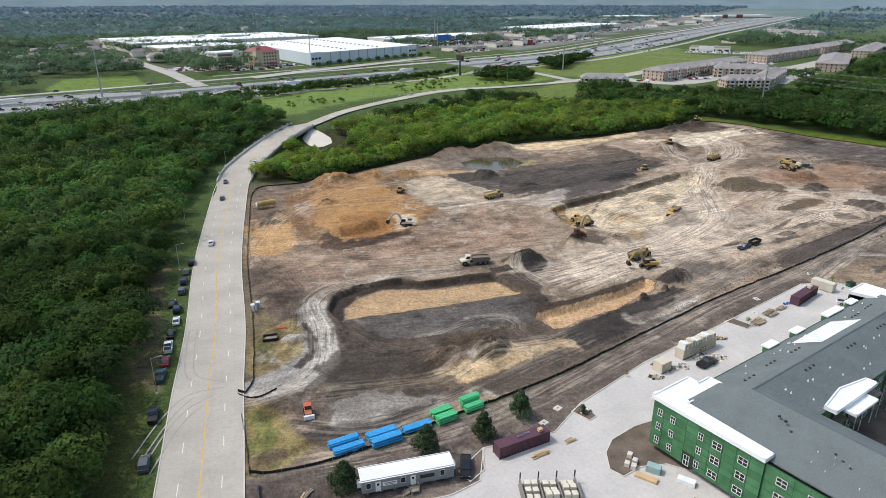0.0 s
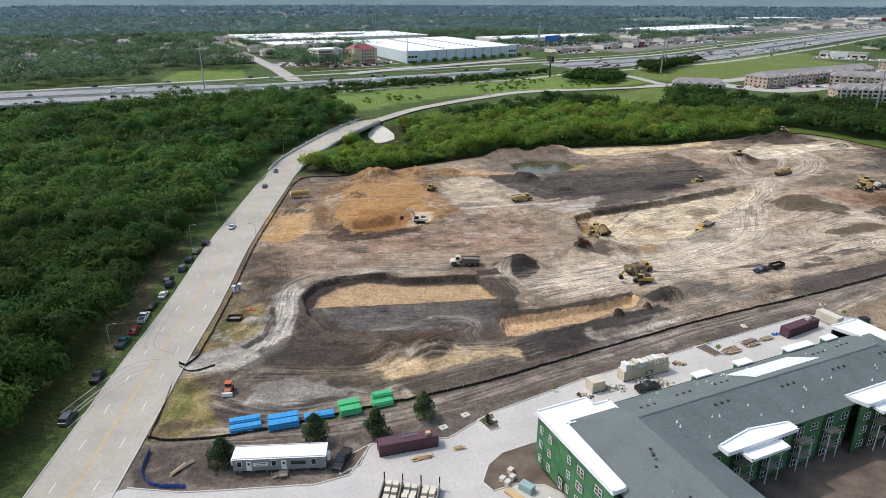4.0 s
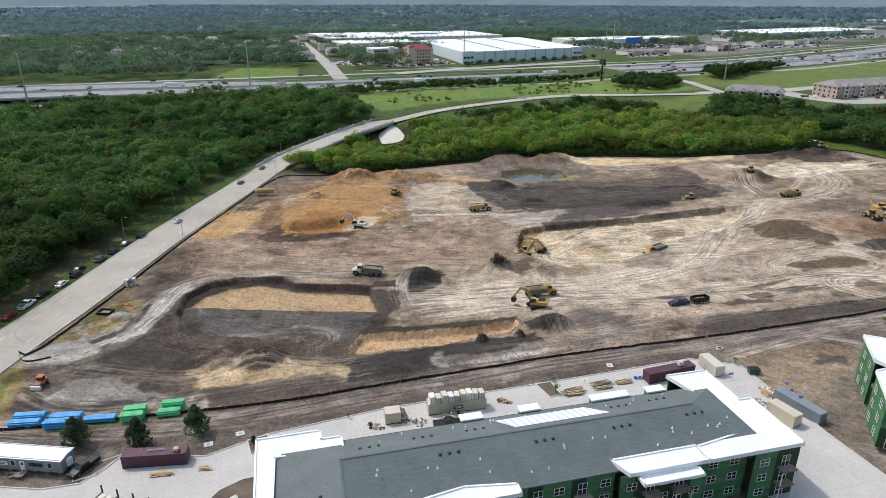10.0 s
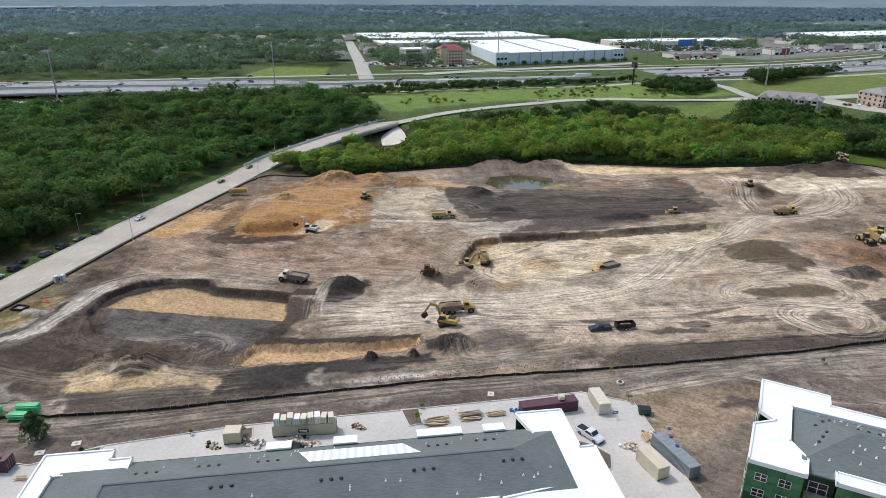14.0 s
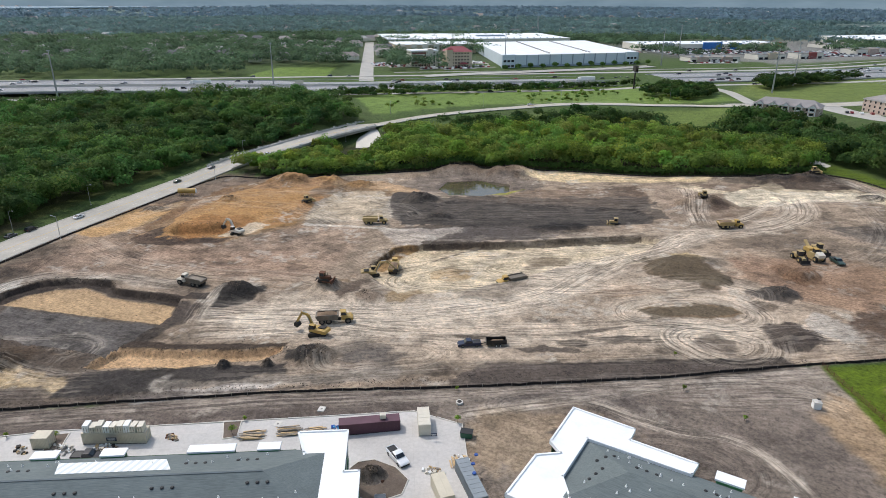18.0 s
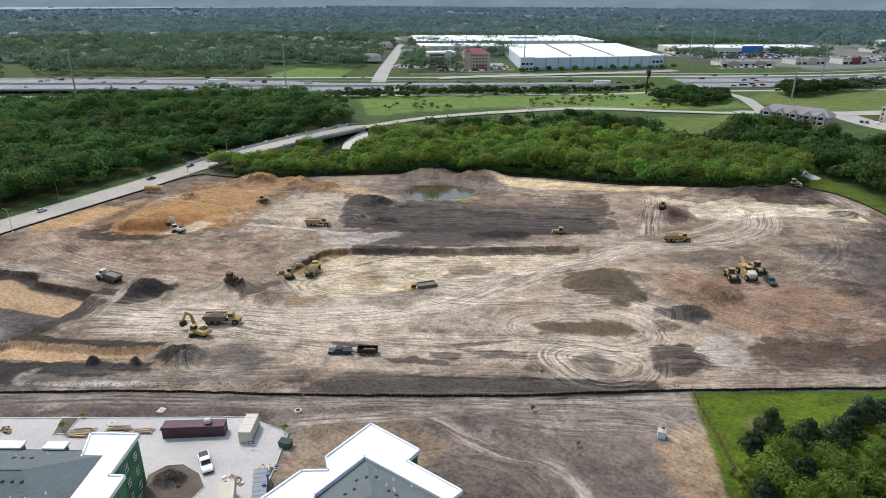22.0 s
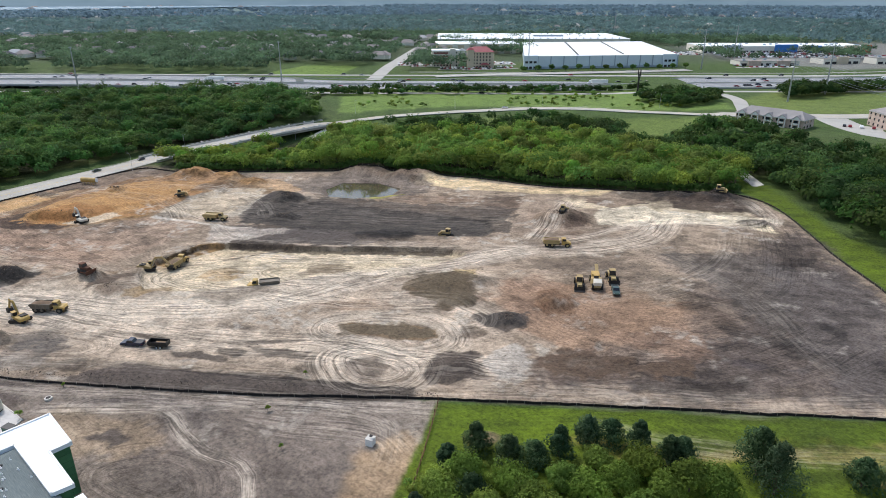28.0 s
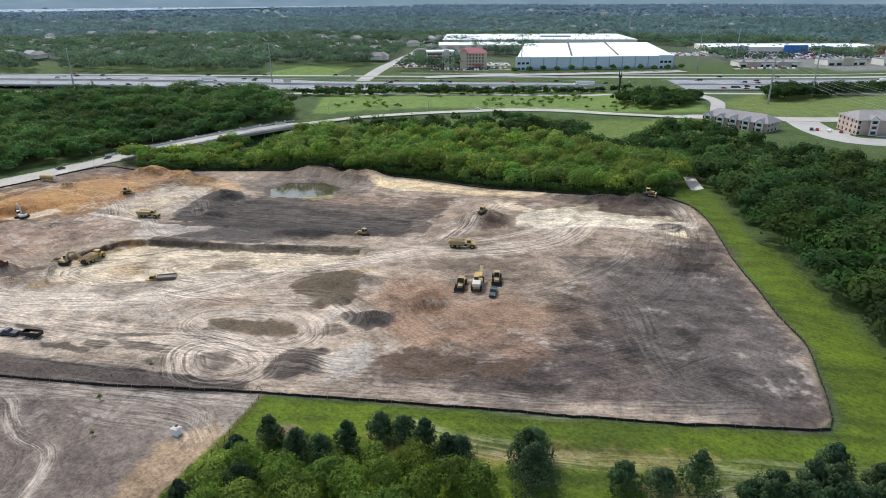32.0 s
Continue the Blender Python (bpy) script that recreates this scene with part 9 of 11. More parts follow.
def hauler(x, y, turn, label, cab="cat", body="dustyyellow", load=True, bend=0, z=None):
    """A six-wheeled dump truck hinged behind its cab; drives along +x."""
    t = thing("dump_truck", label, "dump truck", x, y, z, turn)
    F = Matrix.Translation((1.6, 0, 0)) @ Matrix.Rotation(radians(bend), 4, "Z")
    fr = part("tractor", MB().side([(0.3, 0.9), (3.4, 0.9), (3.5, 1.6), (2.9, 2.0), (1.5, 2.15), (0.3, 2.15)], -1.15, 1.15, 0.08), M[cab], t, "engine cover and fenders", F)
    part("cab", MB().side([(0.2, 1.9), (1.7, 1.9), (1.75, 2.4), (1.45, 3.25), (0.25, 3.25)], -0.85, 0.85, 0.08), M[cab], fr)
    part("cab_glass", MB().side([(0.3, 2.3), (1.72, 2.3), (1.74, 2.45), (1.46, 3.1), (0.35, 3.1)], -0.88, 0.88), M["glass"], fr)
    part("cab_roof", MB().box(0.85, 0, 3.25, 1.5, 1.8, 0.12), M["white" if cab == "white" else cab], fr)
    part("grille", MB().box(3.48, 0, 1.0, 0.08, 1.5, 0.6), M["iron"], fr)
    for s in (-1, 1):
        wheel(fr, 2.1, s * 1.15, 0.85, 0.6, body)
        part("mudguard", MB().box(2.1, s * 1.2, 1.75, 1.9, 0.7, 0.12), M[cab], fr)
    part("chassis", MB().box(-1.4, 0, 0.75, 6.4, 0.9, 0.5), M["iron"], t)
    bed = part("dump_body", MB().side([(-5.0, 2.3), (-4.4, 1.35), (0.9, 1.3), (1.35, 2.75), (1.05, 2.75), (0.75, 2.5), (-4.8, 2.5)], -1.45, 1.45), M[body], t, "open steel dump body")
    for s in (-1, 1):
        part("bed_side", MB().side([(-5.0, 2.35), (1.1, 2.35), (1.3, 2.85), (-4.4, 2.85)], s * 1.45 - 0.07, s * 1.45 + 0.07), M[body], bed)
        for k in range(5):
            part("rib", shared_box("rib", 0.14, 0.12, 1.1, M[body]), None, bed, at=Matrix.Translation((-4.0 + k * 1.1, s * 1.5, 1.4)))
    if load:
        r = random.Random(int(x))
        mb = MB()
        n, m = 12, 6
        vs = [(-4.6 + i * 5.5 / (n - 1), -1.35 + j * 2.7 / (m - 1), 2.5 + (0.75 * math.sin(math.pi * i / (n - 1)) * math.sin(math.pi * j / (m - 1)) + r.uniform(-0.08, 0.08))) for i in range(n) for j in range(m)]
        mb.add(vs, [(i * m + j, (i + 1) * m + j, (i + 1) * m + j + 1, i * m + j + 1) for i in range(n - 1) for j in range(m - 1)])
        part("load", mb, M["dirtload"], bed, "heaped brown earth")
    for wx in (-1.5, -3.3):
        for s in (-1, 1):
            wheel(t, wx, s * 1.1, 0.85, 0.6, body)
    return t


def dozer(x, y, turn, label, paint="dustyyellow", z=None):
    t = thing("bulldozer", label, "bulldozer", x, y, z, turn)
    crawler(t, 3.6, 0.62, 1.15, 2.1)
    body = part("hood", MB().side([(-1.4, 0.8), (2.0, 0.8), (2.0, 1.9), (0.2, 2.05), (-1.4, 2.0)], -0.7, 0.7, 0.05), M[paint], t)
    part("cab", MB().side([(-1.3, 1.9), (0.3, 1.9), (0.15, 3.0), (-1.2, 3.0)], -0.75, 0.75, 0.06), M["glass"], body)
    part("cab_roof", MB().box(-0.55, 0, 3.0, 1.7, 1.7, 0.14), M[paint], body)
    for px in (-1.2, 0.15):
        for s in (-1, 1):
            part("cab_post", MB().box(px, s * 0.74, 1.95, 0.12, 0.1, 1.1), M[paint], body)
    part("exhaust", MB().rod((1.0, 0.3, 2.0), (1.0, 0.3, 2.9), 0.08), M["iron"], body)
    part("blade", MB().side([(2.5, 0.1), (2.9, 0.0), (2.75, 0.6), (2.95, 1.3), (2.55, 1.2)], -1.9, 1.9), M[paint], t, "curved steel blade")
    for s in (-1, 1):
        part("push_arm", MB().beam((-0.3, s * 1.5, 0.6), (2.6, s * 1.5, 0.5), 0.2, 0.28), M[paint], t)
    part("ripper", MB().beam((-1.5, 0, 1.0), (-2.5, 0, 1.0), 1.4, 0.25).beam((-2.5, 0.4, 1.0), (-2.7, 0.4, 0.1), 0.12, 0.2).beam((-2.5, -0.4, 1.0), (-2.7, -0.4, 0.1), 0.12, 0.2), M["iron"], t)
    return t


def loader(x, y, turn, label, z=None):
    t = thing("wheel_loader", label, "loader", x, y, z, turn)
    part("rear_body", MB().side([(-3.6, 1.0), (-0.4, 1.0), (-0.4, 2.2), (-3.3, 2.0)], -1.0, 1.0, 0.06), M["dustyyellow"], t)
    part("front_frame", MB().box(1.4, 0, 0.8, 2.4, 1.2, 0.9), M["dustyyellow"], t)
    part("cab", MB().side([(-1.2, 1.8), (0.4, 1.8), (0.3, 3.3), (-1.1, 3.3)], -0.8, 0.8, 0.06), M["glass"], t)
    part("cab_roof", MB().box(-0.4, 0, 3.3, 1.8, 1.8, 0.14), M["dustyyellow"], t)
    for s in (-1, 1):
        part("lift_arm", MB().beam((0.8, s * 0.65, 1.7), (3.2, s * 0.65, 0.7), 0.22, 0.4), M["dustyyellow"], t)
        for wx in (-2.4, 1.6):
            wheel(t, wx, s * 1.15, 0.9, 0.65, "dustyyellow")
    part("bucket", MB().side([(3.0, 0.1), (4.4, 0.05), (4.3, 0.2), (3.5, 0.4), (3.4, 1.4), (3.0, 1.2)], -1.6, 1.6), M["iron"], t, "wide worn bucket")
    return t


def stabiliser(x, y, turn):
    t = thing("soil_stabiliser", "large yellow soil mixing machine with white hood", "machine", x, y, None, turn)
    part("frame", MB().box(0, 0, 1.0, 8.4, 2.0, 0.8), M["dustyyellow"], t)
    part("engine_cover", MB().side([(-4.2, 1.8), (-0.6, 1.8), (-0.8, 3.2), (-4.0, 3.0)], -1.15, 1.15, 0.05), M["cat"], t)
    part("rotor_box", MB().side([(-0.8, 0.3), (2.4, 0.3), (2.6, 1.6), (1.8, 2.6), (-0.4, 2.6), (-1.0, 1.6)], -1.55, 1.55, 0.05), M["dustyyellow"], t)
    part("hood", MB().side([(2.2, 1.8), (4.4, 1.7), (4.5, 2.7), (2.6, 3.3)], -1.2, 1.2, 0.08), M["offwhite"], t)
    part("cab", MB().side([(0.4, 2.6), (1.9, 2.6), (1.8, 3.9), (0.5, 3.9)], -0.9, 0.4, 0.06), M["glass"], t)
    part("cab_roof", MB().box(1.15, -0.25, 3.9, 1.7, 1.6, 0.12), M["cat"], t)
    part("conveyor", MB().beam((-3.8, 0.6, 2.6), (-6.4, 0.6, 4.2), 1.0, 0.4), M["dustyyellow"], t)
    for wx, r in ((-3.0, 0.95), (3.3, 0.95)):
        for s in (-1, 1):
            wheel(t, wx, s * 1.35, r, 0.6, "dustyyellow")


excavator(66.6, 192, 36, 150, "yellow crawler excavator at the trench's end", "cat", 0.4)
excavator(52.3, 234.1, 60, -20, "yellow crawler excavator at the sand pit's corner", "dustyyellow", 0.8)
excavator(-14.5, 237.9, 120, 60, "dusty excavator in the orange clay pit", "offwhite", 0.6)
hauler(66, 199.6, 38, "articulated dump truck heaped with brown earth", "cat", "greybody")
hauler(55.3, 243, 118, "dusty yellow dump truck in the sand pit", "cat", "dustyyellow", True, 8)
hauler(95, 251, 236, "yellow dump truck with an empty body on pale sand", "cat", "greybody", False, -10)
hauler(10.7, 197.2, 188, "white articulated dump truck beside a soil heap", "offwhite", "greybody", False, 4)
hauler(145.9, 339, 34, "yellow dump truck on the haul road", "cat", "dustyyellow", True, 6)
hauler(22.6, 276, 34, "yellow water tank truck on a dusty track", "dustyyellow", "dustyyellow", False)
dozer(104.7, 326.3, 200, "dusty bulldozer on dark rolled soil")
dozer(130.8, 367.3, 110, "bulldozer working on a dirt ramp")
dozer(169.6, 430.7, 25, "bulldozer at the far edge of the site")
dozer(-19.4, 282.8, 70, "bulldozer on orange clay")
dozer(48.3, 216.1, 20, "rusty bulldozer beside the haul road", "rust")
loader(171.4, 311.4, -56, "yellow wheel loader standing on red earth")
loader(176.7, 322, -50, "yellow wheel loader behind the mixing machine")
stabiliser(175, 315, -54)
car("grey-green flatbed truck on red earth", "p_green", "pickup", -56, 182.1, 314)


def water_tank(x, y, turn):
    t = thing("water_tank", "yellow water tank on a steel stand", "tank", x, y, None, turn)
    part("tank", MB().rod((-4, 0, 2.3), (4, 0, 2.3), 1.15, n=18), M["cat"], t, "long yellow cylinder", smooth=False)
    part("cap", MB().rod((-4.15, 0, 2.3), (-4, 0, 2.3), 0.9, 1.12, 18).rod((4, 0, 2.3), (4.15, 0, 2.3), 1.12, 0.9, 18), M["white"], t)
    for k in (-3, -1, 1, 3):
        for s in (-1, 1):
            part("leg", MB().beam((k, s * 0.9, 0), (k, s * 0.9, 1.7), 0.2, 0.2), M["dustyyellow"], t)
        part("saddle", MB().box(k, 0, 1.1, 0.25, 2.2, 0.3), M["dustyyellow"], t)
    part("brace", MB().beam((-3, 0.9, 0.2), (3, 0.9, 1.1), 0.1, 0.1).beam((-3, -0.9, 1.1), (3, -0.9, 0.2), 0.1, 0.1), M["dustyyellow"], t)


water_tank(-76.5, 264.7, 33)
M["dusty_orange"] = plain("dusty_orange_paint", c(176, 112, 78), 0.7, vary=0.25)


def broom(x, y, turn):
    t = thing("road_broom", "small orange and white sweeping tractor on bare earth", "machine", x, y, None, turn)
    part("body", MB().side([(-1.6, 0.5), (1.6, 0.5), (1.6, 1.2), (0.4, 1.4), (-1.6, 1.3)], -0.7, 0.7, 0.05), M["dusty_orange"], t)
    part("cab", MB().side([(-0.9, 1.3), (0.3, 1.3), (0.2, 2.3), (-0.8, 2.3)], -0.65, 0.65, 0.05), M["glass"], t)
    part("cab_roof", MB().box(-0.3, 0, 2.3, 1.4, 1.5, 0.1), M["orange_sign"], t)
    part("brush_hood", MB().side([(1.5, 0.2), (2.3, 0.2), (2.2, 1.0), (1.7, 1.0)], -1.1, 1.1), M["white"], t)
    for wx in (-1.1, 0.9):
        for s in (-1, 1):
            wheel(t, wx, s * 0.75, 0.42, 0.3)


broom(-28.5, 113.3, -72)


# ---- the yard's things ----
def site_office():
    t = thing("site_office", "long grey mobile site office with a white roof", "trailer", -14.2, 88.9, None, 15.3)
    L, W, h = 16.8, 3.7, 3.0
    grey = plain("grey_siding", c(132, 136, 138), 0.6, vary=0.08)
    body = part("body", MB().box(L / 2, W / 2, 0.7, L, W, h - 0.3), grey, t, "grey ribbed siding")
    for k in range(28):
        part("siding_rib", shared_box("siding_rib", 0.05, 0.04, h - 0.4, grey), None, body, at=Matrix.Translation((0.2 + k * 0.6, -0.015, 0.75)))
    part("roof", MB().add([(-0.15, -0.2, h + 0.35), (L + 0.15, -0.2, h + 0.35), (L + 0.15, W + 0.2, h + 0.35), (-0.15, W + 0.2, h + 0.35), (-0.15, W / 2, h + 0.62), (L + 0.15, W / 2, h + 0.62)], [(0, 1, 5, 4), (2, 3, 4, 5), (1, 2, 5), (3, 0, 4), (3, 2, 1, 0)]), M["white"], t, "white metal roof")
    for s in (1.2, 7.4, 14.6):
        w = part("window", MB().box(s, -0.05, 1.7, 0.8, 0.1, 1.1), M["glass"], t)
        part("window_frame", MB().box(s, -0.07, 1.62, 0.95, 0.06, 0.08).box(s, -0.07, 2.8, 0.95, 0.06, 0.08).box(s - 0.44, -0.07, 1.62, 0.08, 0.06, 1.26).box(s + 0.44, -0.07, 1.62, 0.08, 0.06, 1.26), M["frame"], w)
    part("sign", MB().box(5.0, -0.06, 1.7, 2.6, 0.06, 0.8), M["white"], t, "white notice board")
    part("sign_bar", MB().box(5.0, -0.1, 2.2, 2.0, 0.02, 0.14).box(5.0, -0.1, 1.9, 1.6, 0.02, 0.1), M["p_dblue"], t)
    part("wide_window", MB().box(11.8, -0.06, 1.8, 2.6, 0.08, 0.7), M["glass"], t)
    for s in (2.9, 9.2):
        d = part("door", MB().box(s, -0.05, 0.75, 0.95, 0.08, 2.05), M["frame"], t, "white metal door")
        part("door_handle", MB().box(s + 0.35, -0.12, 1.7, 0.06, 0.08, 0.16), M["iron"], d)
        part("door_pane", MB().box(s, -0.1, 2.0, 0.4, 0.03, 0.5), M["glass"], d)
    st = part("steps", MB().box(9.2, -1.0, 0.6, 1.6, 1.6, 0.12), M["greywood"], t, "wooden landing and steps")
    for k in range(4):
        part("tread", MB().box(8.1 - k * 0.3, -1.0, 0.45 - k * 0.14, 0.3, 1.3, 0.06), M["greywood"], st)
    for px, py in ((8.45, -1.75), (9.95, -1.75), (9.95, -0.3), (7.2, -1.7)):
        part("rail_post", MB().box(px, py, 0, 0.09, 0.09, 1.7), M["greywood"], st)
    part("hand_rail", MB().beam((7.2, -1.75, 1.1), (8.45, -1.75, 1.65), 0.08, 0.1).beam((8.45, -1.75, 1.65), (9.95, -1.75, 1.65), 0.08, 0.1).beam((9.95, -1.75, 1.65), (9.95, -0.3, 1.65), 0.08, 0.1), M["greywood"], st)
    for k in range(7):
        part("jack", MB().box(1 + k * 2.45, 0.6, 0, 0.4, 0.4, 0.72), M["darkconc"], t)
    part("air_unit", MB().box(-0.35, 1.6, 1.2, 0.6, 1.0, 1.1), M["white"], t)
    part("air_unit", MB().box(L + 0.35, 1.8, 1.2, 0.6, 1.0, 1.5), M["white"], t)


site_office()


def container(x, y, turn, L, label, paint, top=(), z=0.12, h=2.6, W=2.44):
    """A ribbed steel shipping container; x runs along it."""
    t = thing("shipping_container", label, "container", x, y, land_z(x, y) + z, turn)
    part("body", MB().box(L / 2, W / 2, 0.12, L - 0.1, W - 0.1, h - 0.2), M[paint], t)
    part("roof", MB().box(L / 2, W / 2, h - 0.08, L, W, 0.08), M[paint], t)
    part("base_rail", MB().box(L / 2, 0.05, 0, L, 0.12, 0.18), M["iron"], t)
    n = int(L / 0.28)
    rib = shared_box("rib", 0.12, 0.06, h - 0.42, M[paint])
    back = MB()
    for k in range(n):
        part("rib", rib, None, t, at=Matrix.Translation((0.2 + k * (L - 0.4) / (n - 1), 0.03, 0.2)))
        back.box(0.2 + k * (L - 0.4) / (n - 1), W - 0.03, 0.2, 0.12, 0.06, h - 0.42)
    part("back_wall", back, M[paint], t)
    roofrib = shared_box("roof_rib", 0.12, W - 0.3, 0.04, M[paint])
    for k in range(0, n, 4):
        part("roof_rib", roofrib, None, t, at=Matrix.Translation((0.2 + k * (L - 0.4) / (n - 1), W / 2, h)))
    for s in (0.62, 1.82):
        d = part("door", MB().box(L, s, 0.2, 0.06, 1.15, h - 0.4), M[paint], t)
        part("lock_bar", MB().rod((L + 0.08, s - 0.3, 0.25), (L + 0.08, s - 0.3, h - 0.3), 0.03, n=6).rod((L + 0.08, s + 0.3, 0.25), (L + 0.08, s + 0.3, h - 0.3), 0.03, n=6), M["steel"], d)
    post = shared_box("corner_post", 0.14, 0.14, h + 0.02, M[paint])
    for cx in (0.06, L - 0.06):
        for cy in (0.06, W - 0.06):
            part("corner_post", post, None, t, at=Matrix.Translation((cx, cy, 0)))
    return t


def sign_plate(x, y, z, turn, w, h, label):
    ob = part("name_board", MB().box(0, 0, 0, w, 0.06, h), M["p_dblue"], None, label, pose(x, y, land_z(x, y) + z, 0, 0, turn))
    tagged(ob, label, "sign")
    part("lettering", MB().box(0, -0.045, h * 0.55, w * 0.8, 0.02, h * 0.18).box(0, -0.045, h * 0.25, w * 0.6, 0.02, h * 0.14), M["white"], ob, "white bars of small lettering")


M["purple"] = plain("faded_purple_paint", c(92, 58, 70), 0.6, vary=0.18)
M["cream"] = plain("cream_container_paint", c(206, 196, 174), 0.6, vary=0.1)
M["grey_steel"] = plain("grey_container_paint", c(138, 146, 150), 0.6, vary=0.12)
container(10.7, 98.5, 27, 11.6, "dark purple shipping container with pipes on top", "purple")
container(99.5, 161.2, 39.3, 12.2, "dark purple shipping container at the yard's edge", "purple")
container(57.6, 133.6, 32, 12.4, "cream shipping container carrying a row of wrapped bundles", "cream")
container(124.6, 164, -41.5, 10.4, "grey steel container with blue-lidded hatches", "grey_steel")
container(127.5, 154.1, 48.5, 2.5, "cream storage container beside the grey one", "cream", W=6.1, h=2.7)
container(115.2, 170.6, 126, 6.1, "white office container with a dark name board", "offwhite")
container(50.6, 127.6, 33, 3.2, "cream generator container with a dark sign", "cream", W=2.6)


def small(name, label, cat, mb, mat, x, y, z=None, turn=0, group="", bits=()):
    """A small thing of one mesh, with further parts if any."""
    zz = ground_z(x, y) if z is None else land_z(x, y) + z
    ob = part(name, mb, M[mat], None, label, pose(x, y, zz, 0, 0, turn))
    tagged(ob, label, cat, group)
    for n2, m2, mat2 in bits:
        part(n2, m2, M[mat2], ob)
    return ob


for k in range(9):
    r = random.Random(k)
    s = 1.25
    x, y = 57.6 + math.cos(radians(32)) * (0.9 + k * 1.32) - math.sin(radians(32)) * 1.1, 133.6 + math.sin(radians(32)) * (0.9 + k * 1.32) + math.cos(radians(32)) * 1.1
    small("board_pack", "cream plastic-wrapped bundle of boards on a container", "bundle", MB().box(0, 0, 0, 1.15, 2.0, 1.2 + r.uniform(0, 0.5), 0, 0.94), ("offwhite" if k % 3 else "white"), x, y, 2.75, 32 + r.uniform(-7, 7), "bundles on the container",
          [("strap", MB().box(0.25, 0, -0.0, 0.06, 2.06, 1.25), "greywood"), ("strap", MB().box(-0.25, 0, -0.0, 0.06, 2.06, 1.25), "greywood")])
for (x, y, z, turn, w, h) in ((128, 164.5, 2.75, -54, 0.8, 0.18), (129.4, 162.4, 2.75, -54, 0.8, 0.18), (127.3, 167, 2.75, -54, 0.8, 0.18)):
    small("hatch_lid", "round blue hatch lid on a grey container", "lid", MB().rod((0, 0, 0), (0, 0, h), w / 2, w / 2.4, 14), "bluesheet", x, y, z, turn)
small("pallet_of_pipes", "bundle of grey pipes lying on a container roof", "pipes", MB().rod((0, 0, 0.06), (3.2, 0, 0.06), 0.055, n=6).rod((0.2, 0.14, 0.06), (3.3, 0.2, 0.06), 0.055, n=6).rod((0.1, 0.3, 0.06), (3.0, 0.34, 0.06), 0.055, n=6).rod((0, 0.2, 0.16), (3.1, 0.22, 0.16), 0.055, n=6), "steel", 14.2, 101.6, 2.79, 30)
small("wooden_crate", "small wooden crate on a container roof", "crate", MB().box(0, 0, 0, 0.9, 0.8, 0.6), "wood", 19, 103.7, 2.79, 27, bits=[("slat", MB().box(0, -0.42, 0.1, 0.9, 0.04, 0.12), "greywood"), ("slat", MB().box(0, -0.42, 0.36, 0.9, 0.04, 0.12), "greywood")])
small("air_unit", "white air unit on the purple container", "air conditioner", MB().box(0, 0, 0, 1.2, 1.0, 0.8).box(0, 0, 0.8, 0.9, 0.8, 0.1), "offwhite", 105.6, 167.7, 2.79, 39)
small("dumpster", "green steel dumpster beside the yard", "dumpster", MB().side([(-1.1, 0.1), (1.1, 0.1), (1.25, 1.2), (-1.25, 1.3)], -0.8, 0.8, 0.04), "dgreen", 121.5, 173.9, 0.12, 20, bits=[("lid", MB().box(0, -0.4, 1.26, 2.5, 0.85, 0.08).box(0, 0.45, 1.28, 2.5, 0.85, 0.08), "black")])
small("portable_toilet", "pale grey portable toilet on the verge", "toilet", MB().box(0, 0, 0, 1.1, 1.1, 2.1, 0, 0.97), "grey_steel", -53.8, 162.7, None, 15, bits=[("toilet_roof", MB().box(0, 0, 2.1, 1.2, 1.2, 0.2, 0, 0.7), "white"), ("door", MB().box(0, -0.57, 0.1, 0.8, 0.05, 1.85), "white")])
small("portable_toilet", "pale blue portable toilet on the verge", "toilet", MB().box(0, 0, 0, 1.1, 1.1, 2.1, 0, 0.97), "ware", -52.8, 164.4, None, 15, bits=[("toilet_roof", MB().box(0, 0, 2.1, 1.2, 1.2, 0.2, 0, 0.7), "white"), ("door", MB().box(0, -0.57, 0.1, 0.8, 0.05, 1.85), "ware_grey")])
small("electrical_cabinet", "white concrete utility box on bare soil", "utility box", MB().box(0, 0, 0, 1.5, 1.4, 1.5), "white", 180.3, 218.7, None, 20, bits=[("cap", MB().box(0, 0, 1.5, 1.65, 1.55, 0.12), "kerb"), ("vent", MB().box(0.2, 0, 2.05, 0.6, 0.5, 0.15), "iron")])
wb = small("washout_box", "black-edged concrete washout tray", "tray", MB().box(0, 0, 0, 3.6, 2.6, 0.12), "greywood", -44.7, 146, None, 16)
for sx, sy, lx, ly in ((0, 1.3, 3.8, 0.2), (0, -1.3, 3.8, 0.2), (1.8, 0, 0.2, 2.8), (-1.8, 0, 0.2, 2.8)):
    part("side_board", MB().box(sx, sy, 0, lx, ly, 0.7), M["black"], wb)
small("sandbag_heap", "orange sacks thrown in a heap", "sacks", MB().box(0, 0, 0, 1.2, 0.6, 0.3, 0.3, 0.8).box(0.9, 0.4, 0, 1.0, 0.6, 0.3, -0.4, 0.8).box(-0.6, 0.7, 0, 1.1, 0.6, 0.3, 1.0, 0.8), "orange_sign", -43.4, 152.2)
for x, y in ((20.8, 111.1), (24.5, 116.1), (90.3, 167.7), (85.9, 159.2)):
    small("concrete_slab", "square concrete slab lying on the dirt lane", "slab", MB().box(0, 0, 0, 1.7, 1.4, 0.2), "kerb", x, y - 1.2, None, 20 + x, bits=[("lifting_hole", MB().box(0, 0, 0.2, 0.5, 0.4, 0.02), "darkconc")])
